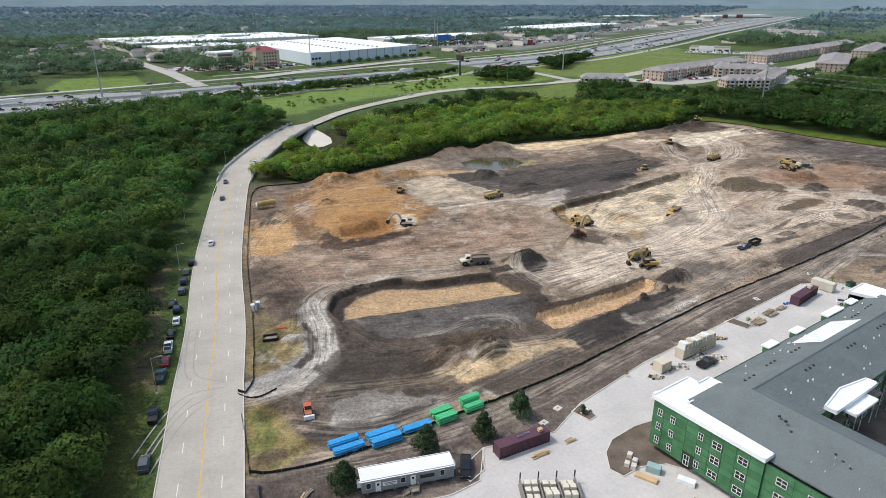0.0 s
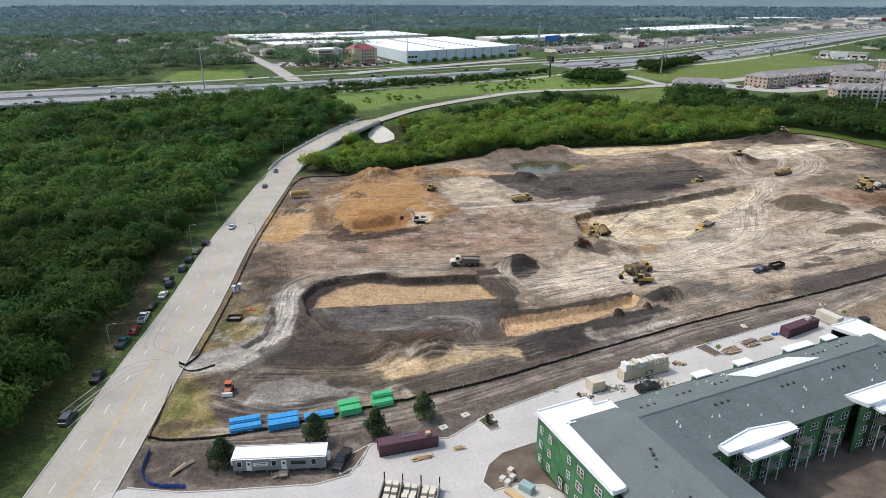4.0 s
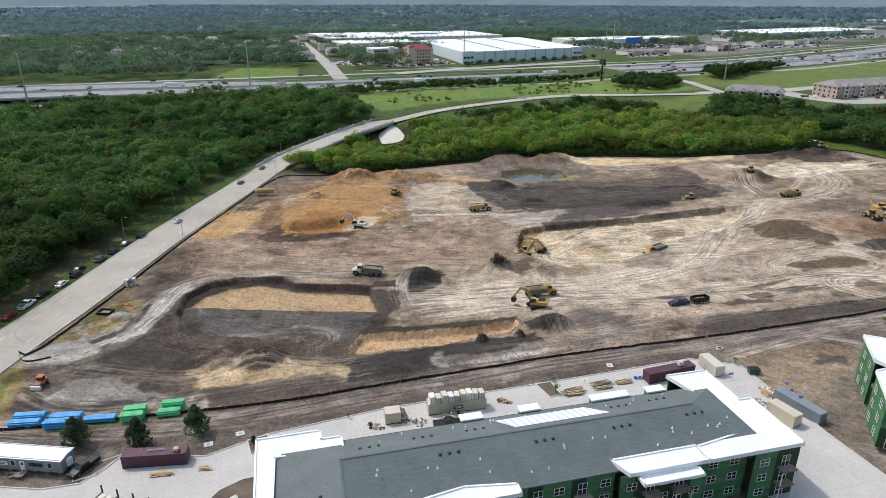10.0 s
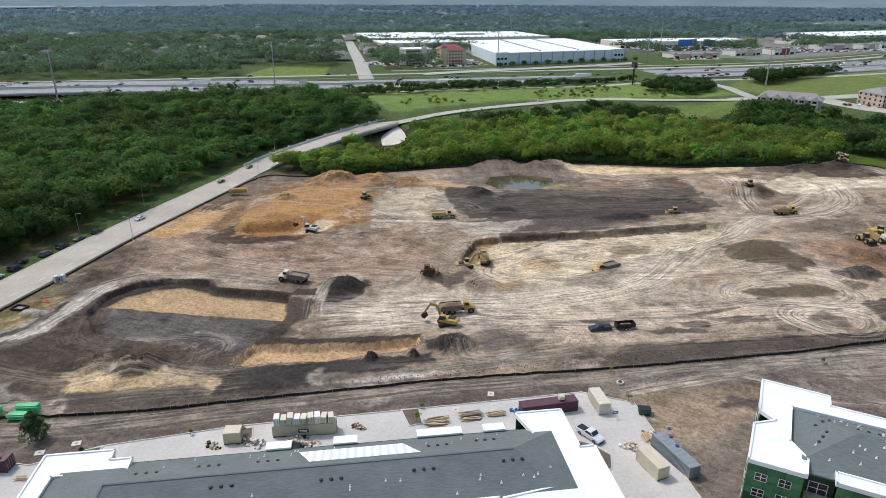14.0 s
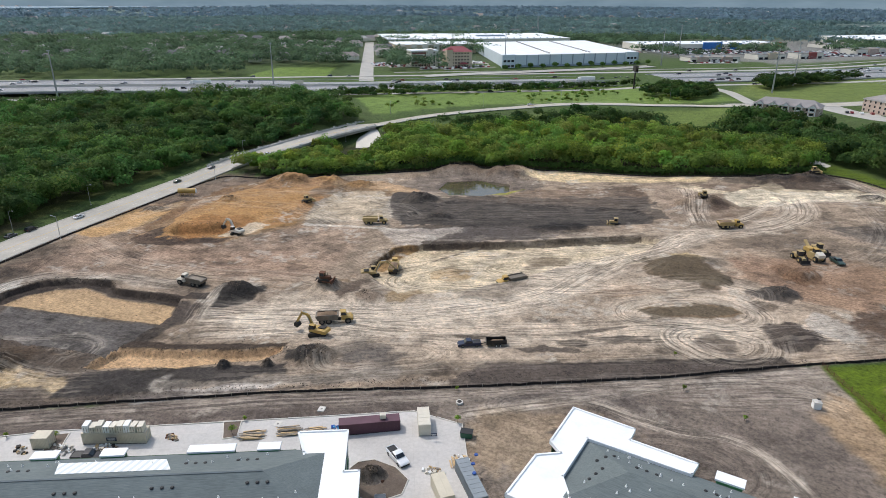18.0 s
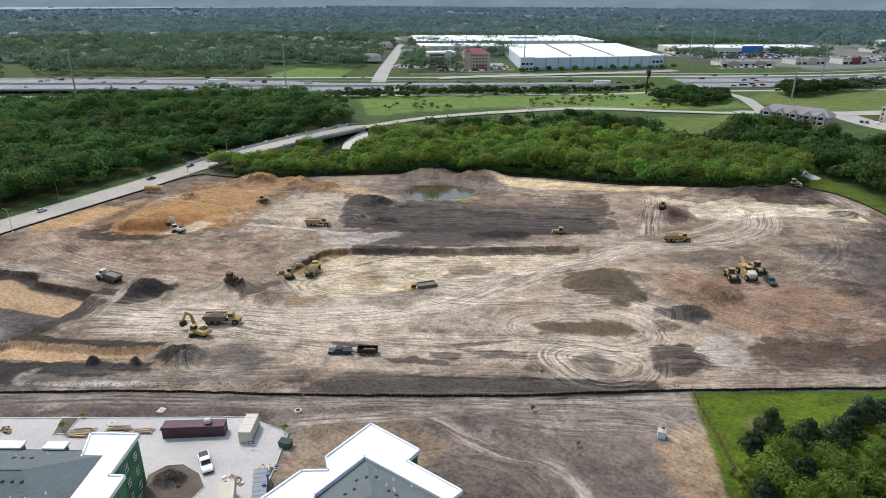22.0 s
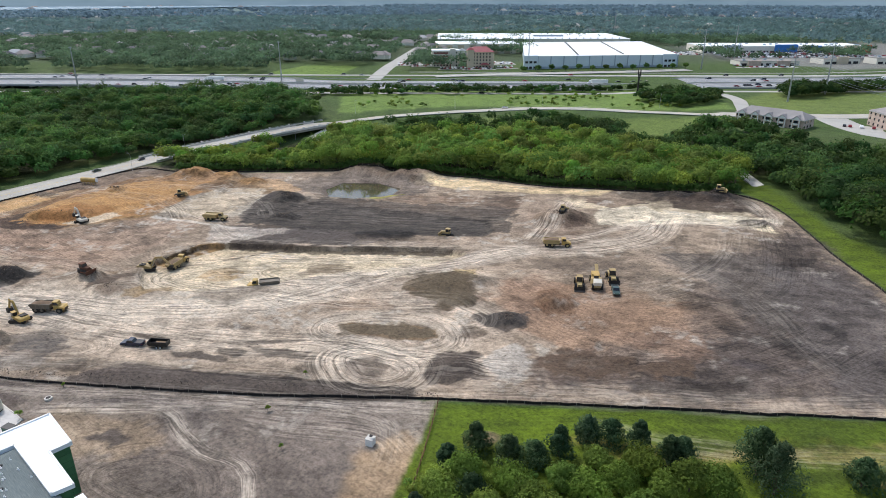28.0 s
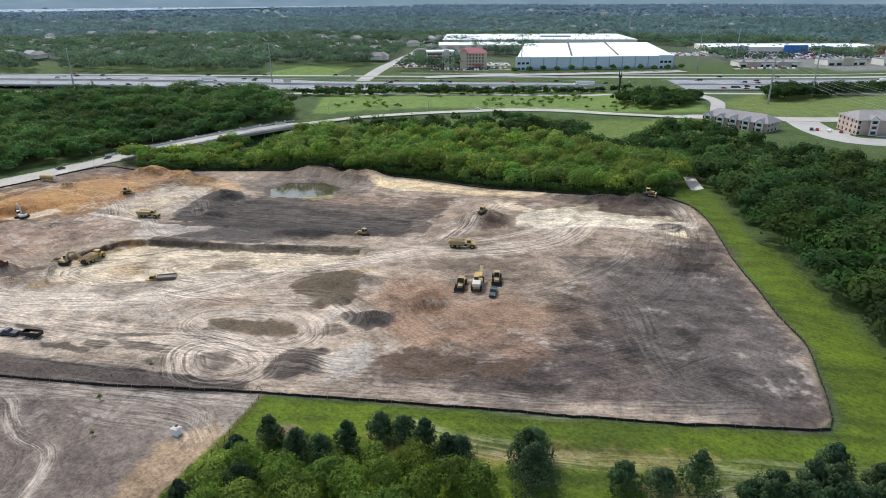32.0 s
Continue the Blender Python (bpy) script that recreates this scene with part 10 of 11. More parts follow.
small("manhole_ring", "round concrete manhole ring by the fence", "manhole", MB().rod((0, 0, 0), (0, 0, 0.5), 0.8, n=16), "kerb", 114.5, 183.3, None, 0, bits=[("cover", MB().rod((0, 0, 0.5), (0, 0, 0.54), 0.5, n=14), "iron")])


# pipes
M["pipe_blue"] = plain("blue_pvc", c(70, 172, 226), 0.45, vary=0.08)
M["pipe_green"] = plain("green_pvc", c(96, 204, 140), 0.45, vary=0.08)


def pipe_stack(x, y, turn, across, rows, L, mat, lab, r=0.17):
    t = thing("pipe_stack", lab, "pipes", x, y, None, turn, group="pipe stacks along the fence")
    me = mesh_of("pipe", MB().rod((0, 0, 0), (L, 0, 0), r, n=8), M[mat])
    ri = random.Random(int(x * 10))
    for j in range(rows):
        for i in range(across - (j % 2)):
            part("pipe", me, None, t, at=Matrix.Translation((ri.uniform(-0.15, 0.15), (i + 0.5 * (j % 2)) * r * 2.04, 0.25 + r + j * r * 1.78)))
    for s in (0.8, L - 0.8):
        part("bearer", MB().box(s, across * r, 0.0, 0.15, across * r * 2.1, 0.26), M["wood"], t)
    return t


for (x, y, across, rows, L, mat, lab) in ((-20.6, 99.3, 5, 4, 6.1, "pipe_blue", "stack of bright blue plastic pipes"), (-22, 101.7, 5, 4, 6.1, "pipe_blue", "stack of bright blue plastic pipes"), (-13.5, 101.7, 5, 5, 6.1, "pipe_blue", "stack of bright blue plastic pipes"),
                                          (-14.6, 103.9, 6, 4, 6.1, "pipe_blue", "stack of bright blue plastic pipes"), (-7.7, 106.2, 5, 3, 6.1, "pipe_blue", "loose stack of bright blue plastic pipes"),
                                          (-0.8, 109.1, 5, 5, 4.4, "pipe_green", "stack of mint green plastic pipes"), (-2, 111.2, 5, 5, 4.4, "pipe_green", "stack of mint green plastic pipes"), (5, 113.2, 5, 4, 4.4, "pipe_green", "stack of mint green plastic pipes"), (4.2, 115.5, 5, 6, 4.4, "pipe_green", "tall stack of mint green plastic pipes")):
    pipe_stack(x, y, 31 if mat == "pipe_green" else 28, across, rows, L, mat, lab)

sign_plate(63.3, 136.2, 1.5, 32, 2.0, 0.8, "dark blue name board on the cream container")
sign_plate(116.5, 169.6, 1.2, 36, 1.2, 0.6, "dark name board on the white office container")

# timber, scaffolding parts and rubbish
rr = random.Random(12)


def plank_pile(x, y, turn, n, L, mat, lab, w=2.0):
    t = thing("timber_pile", lab, "timber", x, y, land_z(x, y) + 0.12 if inside(np.array([x]), np.array([y]), LOT)[0] > 0 else None, turn)
    for k in range(n):
        l2 = L * rr.uniform(0.6, 1.0)
        part("plank", MB().box(0, 0, 0, l2, rr.choice((0.15, 0.25, 0.3)), 0.06), M[rr.choice((mat, "greywood", "wood"))], t, at=pose(rr.uniform(-0.5, 0.5), rr.uniform(-w / 2, w / 2), 0.02 + 0.065 * (k * 8 // n), 0, 0, rr.uniform(-8, 8)))


plank_pile(84.4, 152.5, 38, 30, 5, "greywood", "heap of grey boards and steel studs", 2.6)
plank_pile(89.9, 157.2, 38, 34, 5, "greywood", "heap of mixed boards", 2.8)
plank_pile(94.1, 160.4, 38, 16, 4, "greywood", "heap of pale boards", 2.0)
plank_pile(18.7, 99.7, 27, 14, 4, "wood", "loose boards beside the purple container", 1.2)
plank_pile(25.2, 103.9, 30, 6, 3, "wood", "short boards on the concrete", 0.8)
plank_pile(123.5, 165.5, -50, 18, 3, "wood", "broken boards beside the grey container", 2.0)
plank_pile(-24.6, 88.4, 70, 8, 5, "greywood", "weathered boards beside the tree", 0.8)
plank_pile(43.2, 86.4, 40, 16, 3.4, "wood", "stacked new lumber beside the flats", 1.2)


def rubbish(x, y, rad, n, lab, cols, seed, z=None):
    r = random.Random(seed)
    t = thing("rubbish_heap", lab, "rubbish", x, y, None if z is None else land_z(x, y) + z)
    for k in range(n):
        a, d = r.uniform(0, 6.28), rad * r.random() ** 0.6
        s = r.uniform(0.25, 0.8)
        part("scrap", MB().box(0, 0, -0.1, s, s * r.uniform(0.4, 1), r.uniform(0.15, 0.5), 0, r.uniform(0.5, 1)), M[r.choice(cols)], t, at=pose(d * math.cos(a), d * math.sin(a) * 0.5, max(0, 0.5 * (1 - d / rad)), r.uniform(-25, 25), r.uniform(-25, 25), r.uniform(0, 180)))


rubbish(64.6, 134.8, 4.2, 70, "heap of torn wrapping and offcuts", ("white", "greywood", "iron", "offwhite", "wood"), 1, 0.12)
rubbish(49, 126.4, 1.8, 26, "small heap of offcuts and bags", ("white", "greywood", "iron", "wood"), 2, 0.12)
rubbish(70.8, 143.9, 1.6, 24, "heap of brown offcuts at the container's end", ("wood", "rust", "greywood"), 3, 0.12)
rubbish(124.4, 167.3, 2.0, 24, "scattered scrap by the kerb", ("wood", "white", "greywood"), 4, 0.12)
rubbish(121.5, 161.7, 2.4, 40, "scattered offcuts and brown scrap along the kerb", ("wood", "white", "greywood", "offwhite"), 6, 0.12)
rubbish(55.6, 130.6, 3.0, 40, "torn wrapping and rubble beside the cream container", ("white", "greywood", "offwhite", "darkconc"), 7, 0.12)
rubbish(97.1, 163.1, 1.0, 12, "coils of blue hose", ("bluesheet", "pipe_blue"), 5, 0.12)
rubbish(30.3, 113.4, 1.5, 14, "stones and rubbish in a kerbed bed", ("greywood", "darkconc", "white"), 6, 0.15)
rubbish(112.5, 154.9, 2.4, 30, "rubble on the kerbed bed", ("greywood", "darkconc", "rust"), 7, 0.2)
for x, y in ((35.3, 95.7), (36, 97.3), (35.5, 99), (34.3, 96.5)):
    small("block_pallet", "pallet of pale concrete blocks on soil", "pallet", MB().box(0, 0, 0.12, 1.1, 0.9, 0.7), "kerb", x, y, 0.2, 62, bits=[("pallet", MB().box(0, 0, 0, 1.15, 0.95, 0.12), "wood")])
for x, y, w in ((42.1, 84.3, "ware"), (44.4, 82.1, "pipe_green"), (45.8, 78, "white"), (48.9, 75.9, "white")):
    small("material_stack", "wrapped stack of building boards", "stack", MB().box(0, 0, 0.12, 2.4, 1.3, 1.0), w, x, y, 0.2, -50, bits=[("bearer", MB().box(0, 0, 0, 2.2, 1.2, 0.12), "wood")])
for k in range(9):
    x, y = 17.8 + (k % 3) * 3.4 + (k // 3) * 1.2, 81 + (k % 3) * 1.0 - (k // 3) * 2.2
    small("scaffold_stack", "stacked white scaffold frames on concrete", "scaffold", MB().box(0, 0, 0, 2.6, 1.5, 0.14).box(-1.2, 0, 0, 0.1, 1.4, 1.8).box(0, 0, 0, 0.1, 1.4, 1.6).box(1.2, 0, 0, 0.1, 1.4, 1.8).box(0, 0, 0.8, 2.4, 1.3, 0.35), "white", x, y, 0.12, 16)


M["p_teal_pale"] = plain("pale_green_wrap", c(150, 176, 172), 0.5, vary=0.12)


# ---- trees and posts ----
def tree(x, y, h, rad, kind, label, seed, clumps=420, size=0.3, group="", trunk=0.22):
    """A tapered trunk with limbs and a loose crown of leaf clumps."""
    r = random.Random(seed)
    z = ground_z(x, y)
    t = thing("tree", label, "tree", x, y, z, 0, group)
    low = {"juniper": 0.05, "broad": 0.28, "oak": 0.3, "sapling": 0.35}[kind]
    tr = MB().rod((0, 0, -0.2), (r.uniform(-0.2, 0.2), r.uniform(-0.2, 0.2), h * 0.55), trunk, trunk * 0.55, 7)
    cs, rs = [], []
    n = {"juniper": 15, "broad": 15, "oak": 12, "sapling": 4}[kind]
    for k in range(n):
        if kind == "juniper":
            f = k / (n - 1)
            a = k * 2.4
            q = rad * (1 - f) ** 0.7 * r.uniform(0.4, 0.75)
            cs.append((q * math.cos(a), q * math.sin(a), h * (0.18 + 0.72 * f)))
            rs.append(rad * (0.6 - 0.42 * f) * r.uniform(0.8, 1.2))
        else:
            a, q = k * 2.4, rad * 0.62 * (0 if k == 0 else math.sqrt(k / n))
            cs.append((q * math.cos(a) * r.uniform(0.7, 1.1), q * math.sin(a) * r.uniform(0.7, 1.1), h * (low + (0.75 - low) * r.uniform(0.35, 0.85) + (0.1 if k == 0 else 0))))
            rs.append(rad * r.uniform(0.3, 0.5))
        tr.rod((0, 0, h * (low + 0.15 * k / n)), tuple(0.85 * v for v in cs[-1]), trunk * 0.4, trunk * 0.12, 5)
    part("trunk", tr, M["bark"], t, "", None)
    v, f, k, soft = leaf_cloud(np.array(cs), np.array(rs), max(20, int(clumps * 1.7 / n)), size * 0.85, seed, 0.85, 0.5)
    tone = np.full((len(v), 3), r.uniform(0.75, 1.3)) * (1 + np.array([[r.uniform(-0.1, 0.1), 0, r.uniform(-0.1, 0.12)]]))
    tone = tone * (0.8 if kind == "broad" else 1.0)
    shade = np.random.RandomState(seed).uniform(0.7, 1.25, (len(cs), 1))
    mat = {"juniper": "leaf_dark", "broad": "leaf_lite", "oak": "leaf", "sapling": "leaf_lite"}[kind]
    part("crown", raw_mesh("crown", v, f, M[mat], {"tone": tone * shade[k]}, normals=soft), None, t)
    return t


tree(-17.7, 91.2, 6.2, 2.9, "juniper", "round dark green tree beside the site office", 1, 2600, 0.24)
tree(-3.2, 100.9, 6.8, 2.7, "juniper", "dark conical tree by the pipe stacks", 2, 2600, 0.24)
tree(8, 105.2, 6.6, 2.3, "juniper", "dark green tree by the purple container", 3, 2600, 0.24)
tree(16.1, 112.3, 7.0, 2.4, "juniper", "grey-green tree with a bare trunk beside the dirt lane", 4, 2600, 0.24)
tree(29.4, 112.8, 2.6, 0.9, "juniper", "small dark shrub in a kerbed bed", 5, 160, 0.2)
for x, y, h, s in ((117.7, 176.8, 2.8, 6), (80.7, 150.7, 3.2, 7), (51.5, 131.7, 3.0, 8), (42.3, 127, 1.8, 9), (79.2, 155.3, 1.6, 10), (111.5, 187.4, 1.4, 11), (155, 212.4, 2.0, 12), (150, 225.9, 1.8, 13), (168.1, 206.7, 1.8, 14)):
    tree(x, y, h, h * 0.32, "sapling", "thin sapling on bare ground", s, 110, 0.17, trunk=0.05)
FRONT = [(195.8, 223.7), (197.3, 230), (203.6, 231.8), (207.6, 234.2), (209.8, 239), (211.7, 245.7), (215.1, 248.5), (220.4, 249.4), (226.2, 249.4), (227.7, 251.3), (238, 260.1), (242.9, 253.5), (253.5, 264.8), (258.7, 268.6), (262.9, 273), (277.7, 295.6), (272.8, 281.4), (276.5, 287.1), (284.9, 294.6), (205, 219.4), (200.1, 210.7), (239.3, 256)]
for k, (x, y) in enumerate(FRONT):
    big = 1.9 if k in (10, 11, 21) else 1.55 if k == 14 else 1.22
    tree(x, y, (4.2 + (k * 37 % 10) * 0.22) * big, (2.0 + (k * 53 % 10) * 0.09) * big, "juniper", "dark green juniper on the grass strip", 40 + k, 2600, 0.24, "junipers on the grass strip")
CORNER = [(270.2, 277.1), (273.1, 277.7), (275.4, 280), (277.5, 283.1), (280, 281.8), (281.7, 286.3), (284.4, 288.2), (286.5, 291.1), (279.6, 288), (289.2, 293.2)]
for k, (x, y) in enumerate(CORNER):
    tree(x, y, 7.4 if k == 8 else 4.6 + (k * 37 % 10) * 0.2, 2.5 + (k * 53 % 10) * 0.1, "juniper", "dark tree in a dense clump on the grass strip", 140 + k, 2600, 0.24, "clump of dark trees on the grass strip")
BROAD = [(217.1, 239.8), (215.6, 230.9), (223, 237), (230.1, 239.3), (201.2, 222.1), (223.8, 243.5), (219.8, 231.8), (208.7, 225.2), (200.3, 216.1), (213.7, 224.1), (224.8, 229.7), (231.8, 245.1), (209.7, 217.3), (218.8, 223), (235.9, 247), (206.7, 212.5), (228.8, 233.4)]
for k, (x, y) in enumerate(BROAD):
    tree(x, y, 4.8 + (k * 29 % 10) * 0.2, 3.2 + (k * 31 % 10) * 0.14, "broad", "light green broadleaf tree in the thicket", 80 + k, 2800, 0.26, "trees of the thicket")
woods("bushes", "low grey-green scrub under the thicket", [(190.5, 214.9), (196.5, 224.7), (214.7, 241.8), (226.8, 247.2), (238.8, 250.7), (240.8, 242.8), (216, 203.8), (200.6, 203.7)], 2.4, 161, (1.0, 1.8), M["leaf_lite"], 40, 0.28, lambda x, y, r: r.rand(len(x)) < 0.6)


def street_lamp(x, y, turn, h=9.0):
    t = thing("street_lamp", "tall grey street lamp with a short arm", "street lamp", x, y, None, turn, "lamps along the street")
    part("pole", MB().rod((0, 0, 0), (0, 0, h), 0.11, 0.06), M["steel"], t)
    part("arm", MB().beam((0, 0, h - 0.1), (1.9, 0, h + 0.25), 0.07, 0.07), M["steel"], t)
    part("lamp_head", MB().box(2.0, 0, h + 0.16, 0.8, 0.3, 0.14), M["grey_steel"], t)
    part("base", MB().rod((0, 0, -0.2), (0, 0, 0.25), 0.3, n=10), M["kerb"], t)


for x, y, turn in ((-63.9, 121.5, 17), (-64.5, 199, 197), (-86.5, 193.5, 14), (-98.4, 231.5, 14), (-88.4, 291, 190), (-115.8, 335, 2), (-93.3, 400, 180), (-97.9, 456.4, -20), (-55, 516, 140), (-14, 570, 120), (60, 612, 110), (-48.4, 63.8, 20)):
    street_lamp(x, y, turn)


def mast(x, y, h, label="tall steel power pole with short arms", arms=True):
    t = thing("power_pole", label, "power pole", x, y, None, 35)
    part("pole", MB().rod((0, 0, -0.5), (0, 0, h), 0.75, 0.3, 10), M["steel"], t)
    if arms:
        for k in range(3):
            part("cross_arm", MB().beam((-2.6, 0, h - 1 - k * 4), (2.6, 0, h - 1 - k * 4), 0.25, 0.25), M["steel"], t)
    else:
        part("lamp_ring", MB().rod((0, 0, h), (0, 0, h + 0.7), 1.3, 1.1, 12), M["grey_steel"], t)


for x, y, h in ((125, 691, 36), (-7.3, 862, 40), (-388, 1390, 40), (-374, 1362, 40), (136, 753, 38), (-12, 972, 40), (255, 520, 34)):
    mast(x, y, h)
for x, y in ((-268, 513), (-148, 744), (-350, 363)):
    mast(x, y, 36, "high lighting mast beside the highway", False)


def wires():
    rows = [(125, 691, 36), (255, 520, 34), (345, 390, 36)]
    mb = MB()
    for (ax, ay, ah), (bx, by, bh) in zip(rows, rows[1:]):
        for k in range(3):
            for s in (-2.6, 2.6):
                pts = []
                for i in range(9):
                    f = i / 8
                    pts.append((ax + (bx - ax) * f + s * 0.8, ay + (by - ay) * f + s * 0.57, ground_z(ax, ay) + ah - 1 - k * 4 + (bh - ah) * f - 16 * f * (1 - f)))
                for p, q in zip(pts, pts[1:]):
                    mb.rod(p, q, 0.05, n=4)
    tagged(part("power_line", mb, M["grey_steel"]), "thin power line strung from pole to pole", "cable", kind="stuff")


wires()


def billboard(x, y):
    t = thing("billboard", "dark billboard on a single steel post", "billboard", x, y, None, 118)
    part("post", MB().rod((0, 0, 0), (0, 0, 15.5), 0.7, n=12), M["iron"], t)
    part("panel", MB().box(0, 0.9, 14.6, 11, 0.4, 5.0).box(0, -0.9, 14.6, 11, 0.4, 5.0), M["iron"], t, "black back of the sign")
    part("catwalk", MB().box(0, 0, 14.3, 11, 2.8, 0.2), M["steel"], t)
    part("poster", MB().box(0, -1.14, 15.0, 10.2, 0.06, 4.2), M["p_grey"], t)


billboard(17, 664)
small("gantry_sign", "white and grey sign board over the frontage road", "sign", MB().box(0, 0, 5.0, 7, 0.4, 3.2).rod((-2.5, 0, 0), (-2.5, 0, 5), 0.2).rod((2.5, 0, 0), (2.5, 0, 5), 0.2), "steel", -230, 506, None, 40, bits=[("sign_face", MB().box(0, -0.25, 5.2, 6.6, 0.08, 2.8), "offwhite")])
small("gantry_sign", "white sign board beside the highway", "sign", MB().box(0, 0, 9.0, 10, 0.4, 4).rod((0, 0, 0), (0, 0, 9), 0.4), "steel", 280, 905, None, 60, bits=[("sign_face", MB().box(0, -0.25, 9.2, 9.6, 0.08, 3.6), "white")])


for k in range(13):
    x, y = -140 + k * 9.6 + 6, 716 + k * 11.0
    tree(x, y, 6.5 + (k * 7 % 5) * 0.6, 3.6, "oak", "round dark tree before the warehouse", 130 + k, 260, 1.0, "trees before the warehouse")


# the crib of block pallets in the yard
crib = thing("block_crib", "grey steel crib full of wrapped block pallets", "rack", 14, 86.5, land_z(14, 86.5) + 0.14, 4)
part("floor_frame", MB().box(5.0, 2.4, 0, 10.4, 5.4, 0.25), M["darkconc"], crib)
for k in range(4):
    part("partition", MB().box(0.1 + k * 3.3, 2.4, 0.25, 0.18, 5.2, 1.3), M["darkconc"], crib, "grey concrete partition")
    part("upright", MB().box(0.1 + k * 3.3, 5.0, 0.25, 0.2, 0.2, 2.6), M["iron"], crib)
for i in range(3):
    for j in range(2):
        for k in range(3):
            small("block_pallet", "white wrapped pallet of blocks in the crib", "pallet", MB().box(0, 0, 0, 1.05, 1.1, 0.9 + 0.3 * ((i * 5 + j * 3 + k) % 3), 0, 0.95), "offwhite", 14 + 1.05 + i * 3.3 + j * 1.3 - 0.1 * k, 86.7 + 0.9 + k * 1.45 + i * 0.23, 0.4, 6 + (i * 7 + k * 5) % 9 - 4, "pallets in the crib")
small("wrapped_pallet", "pale green wrapped pallet of boards", "pallet", MB().box(0, 0, 0, 2.6, 1.6, 1.3, 0, 0.96), "p_teal_pale", 38.8, 95, 0.14, -30)
small("wrapped_pallet", "white wrapped pallet of boards", "pallet", MB().box(0, 0, 0, 3.2, 1.5, 0.8, 0, 0.97), "white", 43.7, 91.8, 0.14, -32)
small("board_pack", "pack of tan plywood sheets on the ground", "boards", MB().box(0, 0, 0, 4.0, 1.3, 0.45), "wood", 36.9, 93, 0.14, -34)


# ---- traffic and car parks ----
PROTO = [car("white car on the highway", "p_white", "sedan", far=True), car("black car on the highway", "p_black", "suv", far=True), car("silver car on the highway", "p_silver", "sedan", far=True),
         car("dark blue car on the highway", "p_dblue", "suv", far=True), car("grey car on the highway", "p_grey", "suv", far=True), car("red car on the highway", "p_red", "sedan", far=True)]
tr_rng = random.Random(21)
first = set()
for lo, hi, way, count in ((520, 551, 1, 62), (557, 589, -1, 62), (498, 504, 1, 8), (607, 616, -1, 14)):
    for k in range(count):
        u = tr_rng.uniform(-140, 1250)
        d = lo + 1.8 + 3.6 * tr_rng.randrange(max(1, int((hi - lo) / 3.6)))
        x, y = HWY(u, d)
        z = (hwy_z(x, y) + 0.45) if 518 < d < 592 else ground_z(x, y) + 0.12
        p = tr_rng.randrange(len(PROTO))
        m = pose(x, y, z + 0.02, 0, 0, 40 if way > 0 else 220)
        if p not in first:
            first.add(p)
            PROTO[p].matrix_basis = m
            PROTO[p]["group"] = "traffic on the highway"
        else:
            copy_thing(PROTO[p], m)


def semi(u, d, turn, paint="white"):
    x, y = HWY(u, d)
    t = thing("semi_truck", "white articulated lorry on the highway", "truck", x, y, hwy_z(x, y) + 0.46, turn, "traffic on the highway")
    part("trailer", MB().box(-3, 0, 1.1, 15, 2.5, 2.8), M[paint], t, "long white box trailer")
    part("cab", MB().side([(5.2, 0.6), (8.2, 0.6), (8.2, 1.7), (7.0, 2.0), (6.6, 3.3), (5.2, 3.5)], -1.2, 1.2, 0.04), M[paint], t)
    part("windscreen", MB().beam((7.05, 0, 2.05), (6.65, 0, 3.2), 2.0, 0.08), M["glass"], t)
    for wx in (7.4, 5.6, 4.4, -8.4, -9.6):
        for s in (-1, 1):
            wheel(t, wx, s * 1.05, 0.5, 0.35)


for u, d, turn in ((418, 560, 220), (690, 567, 220), (60, 563, 220), (280, 540, 40), (880, 533, 40), (760, 569, 220)):
    semi(u, d, turn)


def car_park(name, label, x, y, turn, rows, cols, gap, seed, fill=0.7):
    """Rows of small parked cars, too far off to tell apart."""
    r = np.random.RandomState(seed)
    base = Matrix.Translation((x, y, 0)) @ Matrix.Rotation(radians(turn), 4, "Z")
    mb = MB()
    for i in range(rows):
        for j in range(cols):
            if r.rand() > fill:
                continue
            p = base @ Vector((j * 3.0 + r.uniform(-0.2, 0.2), i * gap, 0))
            z = ground_z(p.x, p.y)
            rot = radians(turn + 90)
            o = len(mb.v)
            co, si = math.cos(rot), math.sin(rot)
            prof = [(-2.3, 0.3), (2.3, 0.3), (2.3, 0.9), (1.0, 1.0), (0.4, 1.5), (-1.3, 1.5), (-2.0, 1.0), (-2.3, 0.95)]
            vs = [(p.x + a * co - s * 0.9 * si, p.y + a * si + s * 0.9 * co, z + 0.12 + h) for s in (-1, 1) for a, h in prof]
            n = len(prof)
            mb.add(vs, [tuple(range(n - 1, -1, -1)), tuple(range(n, 2 * n))] + [(q, (q + 1) % n, (q + 1) % n + n, q + n) for q in range(n)])
    tagged(part(name, mb, M["many_cars"]), label, "cars", kind="stuff")


def many_cars():
    m = Mat("mixed_car_paint", 0.3, 0.1, 0.5)
    rp = m.ramp(m.rnd(True), [(0, c(228, 228, 226)), (0.3, c(170, 174, 178)), (0.5, c(30, 32, 36)), (0.7, c(96, 100, 104)), (0.85, c(130, 36, 40)), (1.0, c(50, 72, 110))])
    rp.node.color_ramp.interpolation = "CONSTANT"
    return m.base(rp).m


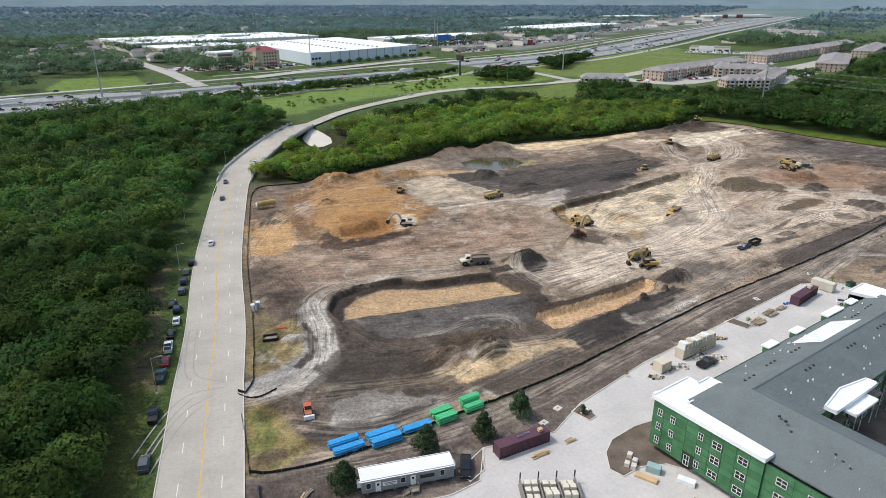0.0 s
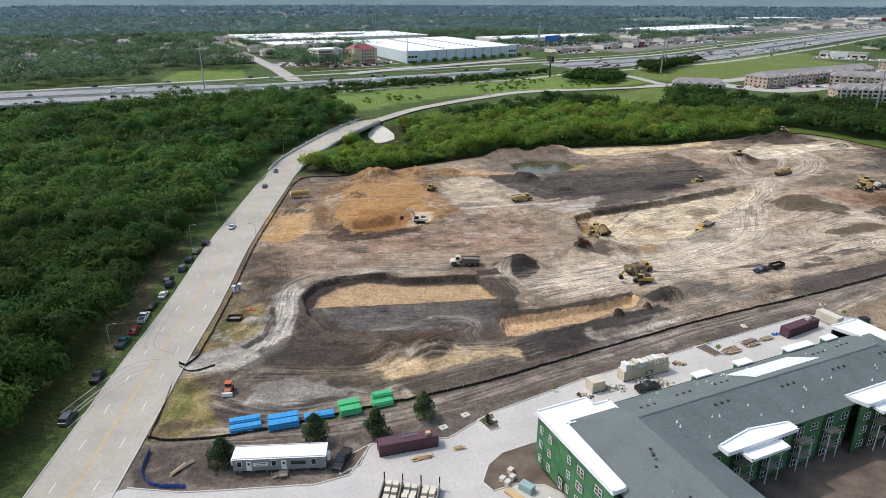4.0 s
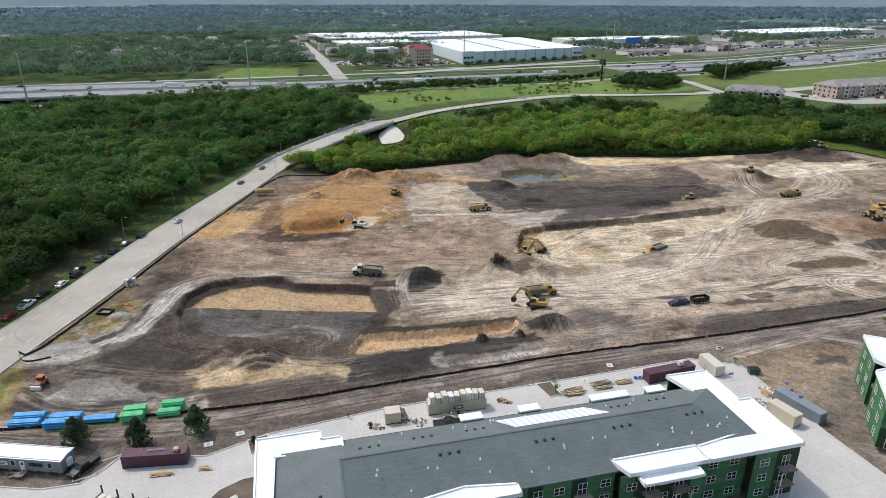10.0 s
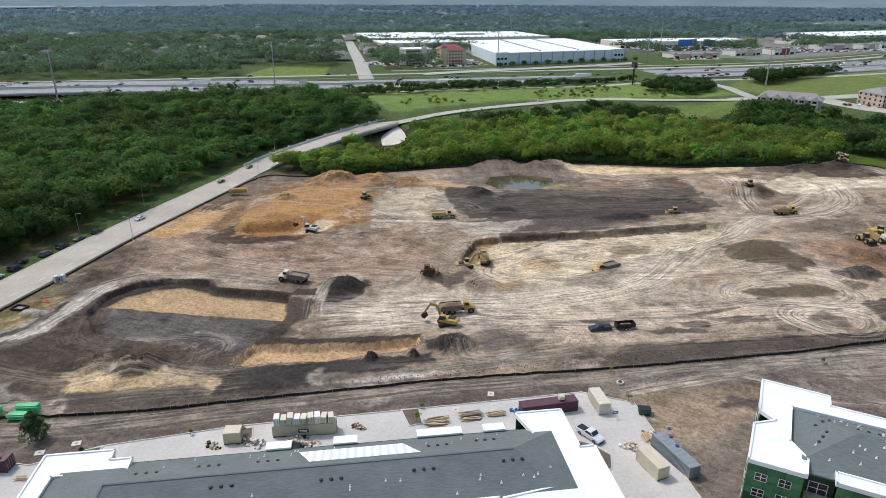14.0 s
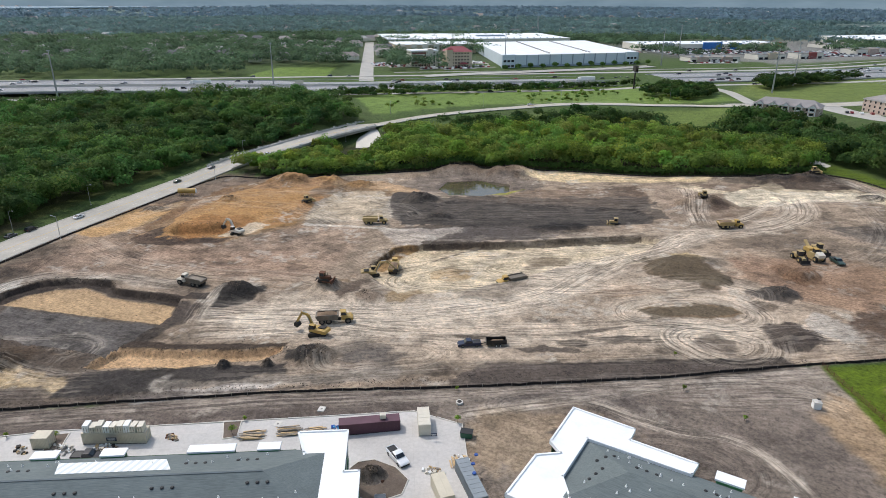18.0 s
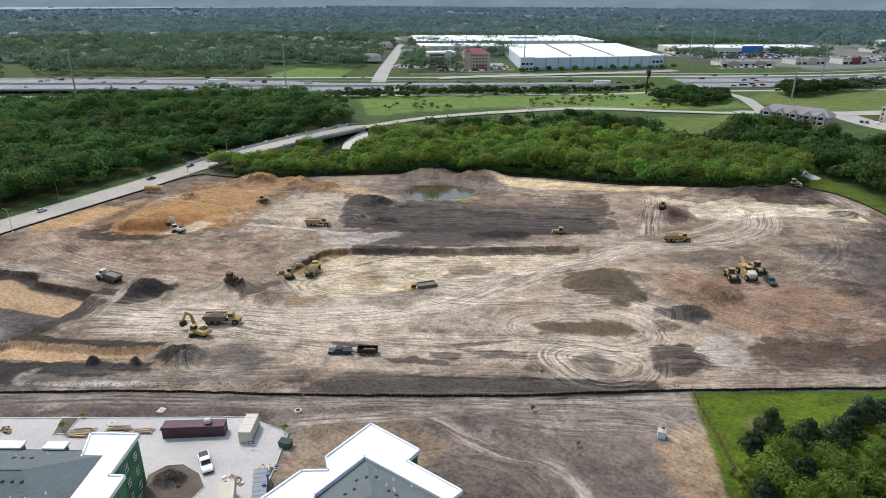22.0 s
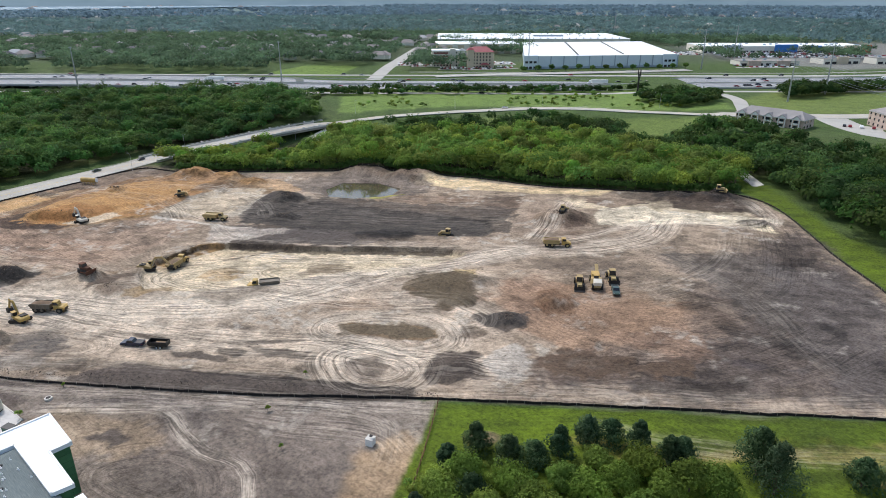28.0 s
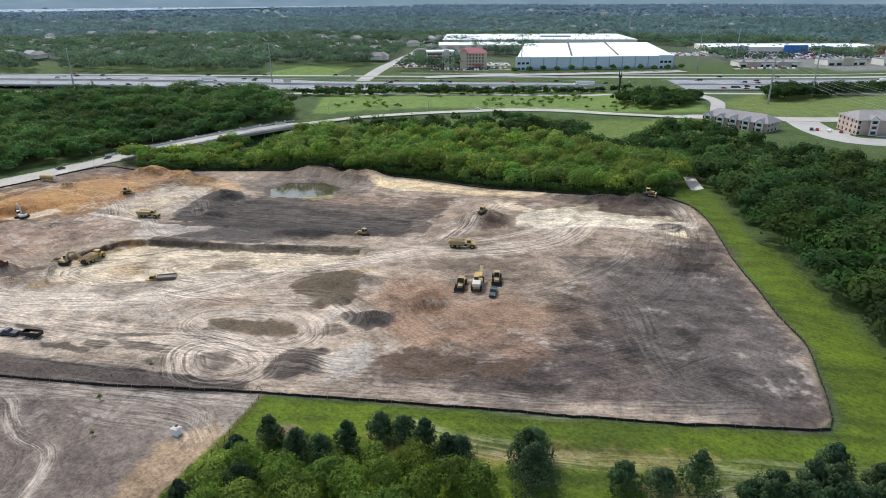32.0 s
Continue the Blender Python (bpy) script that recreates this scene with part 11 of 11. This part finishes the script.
M["many_cars"] = many_cars()
M["asphalt"] = plain("car_park_asphalt", c(120, 120, 118), 0.9, vary=0.15, size=3)
PARKS = [(-248, 672, 47, 2, 11, 9, 0.8), (-190, 690, 47, 2, 10, 8, 0.8), (-30, 1010, 41, 8, 62, 12, 0.75), (20, 900, 42, 2, 20, 14, 0.6), (342, 936, -25, 3, 34, 9, 0.85), (-100, 1000, 41, 4, 14, 12, 0.7), (150, 1090, 41, 7, 60, 13, 0.6), (258, 1330, 49, 4, 100, 13, 0.6), (-268, 668, 47, 4, 8, 9, 0.8), (-212, 676, 47, 2, 9, 8, 0.85), (-170, 722, 47, 2, 6, 9, 0.7), (-215, 730, 47, 3, 16, 10, 0.5), (420, 1560, 49, 3, 80, 14, 0.5), (700, 1800, 49, 4, 90, 16, 0.5), (215, 616, 12, 2, 14, 14, 0.7), (180, 607, 12, 1, 6, 8, 0.8), (300, 690, 45, 2, 40, 16, 0.6)]
for k, (x, y, turn, rows, cols, gap, fill) in enumerate(PARKS):
    w, d = cols * 3.0 + 6, rows * gap + 4
    z = [ground_z(x, y), ground_z(x + w * math.cos(radians(turn)), y + w * math.sin(radians(turn)))]
    a = part("car_park_paving", MB().box(w / 2 - 4, d / 2 - 4, -0.6, w, d, 0.66), M["asphalt" if k in (2, 6, 7) else "frontage"], None, "", pose(x, y, sum(z) / 2, 0, 0, turn))
    tagged(a, "paved car park past the creek", "pavement", kind="structure")
    car_park("parked_cars", "rows of parked cars, small with distance", x, y, turn, rows, cols, gap, 300 + k, fill)


# ---- houses in the distance ----
def far_houses(name, label, lo, hi, count, seed, size, umin, umax):
    r = random.Random(seed)
    walls, roofs = MB(), MB()
    for _ in range(count):
        u, d = r.uniform(umin, umax), r.uniform(lo, hi)
        x, y = HWY(u, d)
        if 300 < u < 2200 and d < 1150:
            continue
        z = 9.0 + 2.5 * (hi < 1200)
        L, W, h = size * r.uniform(0.9, 1.5), size * r.uniform(0.7, 0.95), size * 0.3
        a = r.choice((0.7, 0.7 + 1.57, r.uniform(0, 3)))
        walls.box(x, y, z, L, W, h, a)
        co, si = math.cos(a), math.sin(a)
        tf = lambda px, py, pz: (x + px * co - py * si, y + px * si + py * co, z + pz)  # noqa: E731
        e = 0.55
        roofs.add([tf(-L * e, -W * e, h), tf(L * e, -W * e, h), tf(L * e, W * e, h), tf(-L * e, W * e, h), tf(-L * 0.3, 0, h + size * 0.28), tf(L * 0.3, 0, h + size * 0.28)], [(0, 1, 5, 4), (1, 2, 5), (2, 3, 4, 5), (3, 0, 4)])
    hs = part(name, walls, M["stucco_w"])
    tagged(hs, label, "houses", kind="stuff")
    tagged(part("far_roofs", roofs, M["many_roofs"]), "grey and tan roofs of houses in the distance", "roofs", kind="stuff")


def many_roofs():
    m = Mat("mixed_shingles", 0.9, 0, 0.2)
    return m.base(m.ramp(m.rnd(True), [(0, c(104, 104, 106)), (0.4, c(132, 128, 126)), (0.7, c(156, 146, 138)), (1.0, c(190, 190, 188))])).m


M["many_roofs"] = many_roofs()
far_houses("far_houses", "pale houses among trees past the highway", 720, 1150, 210, 31, 15, -700, 330)
far_houses("far_houses", "dense pale suburb in the distance", 1150, 2300, 230, 32, 18, -1500, 1500)
far_houses("far_houses", "pale specks of houses towards the horizon", 2300, 4400, 90, 33, 26, -2600, 3000)
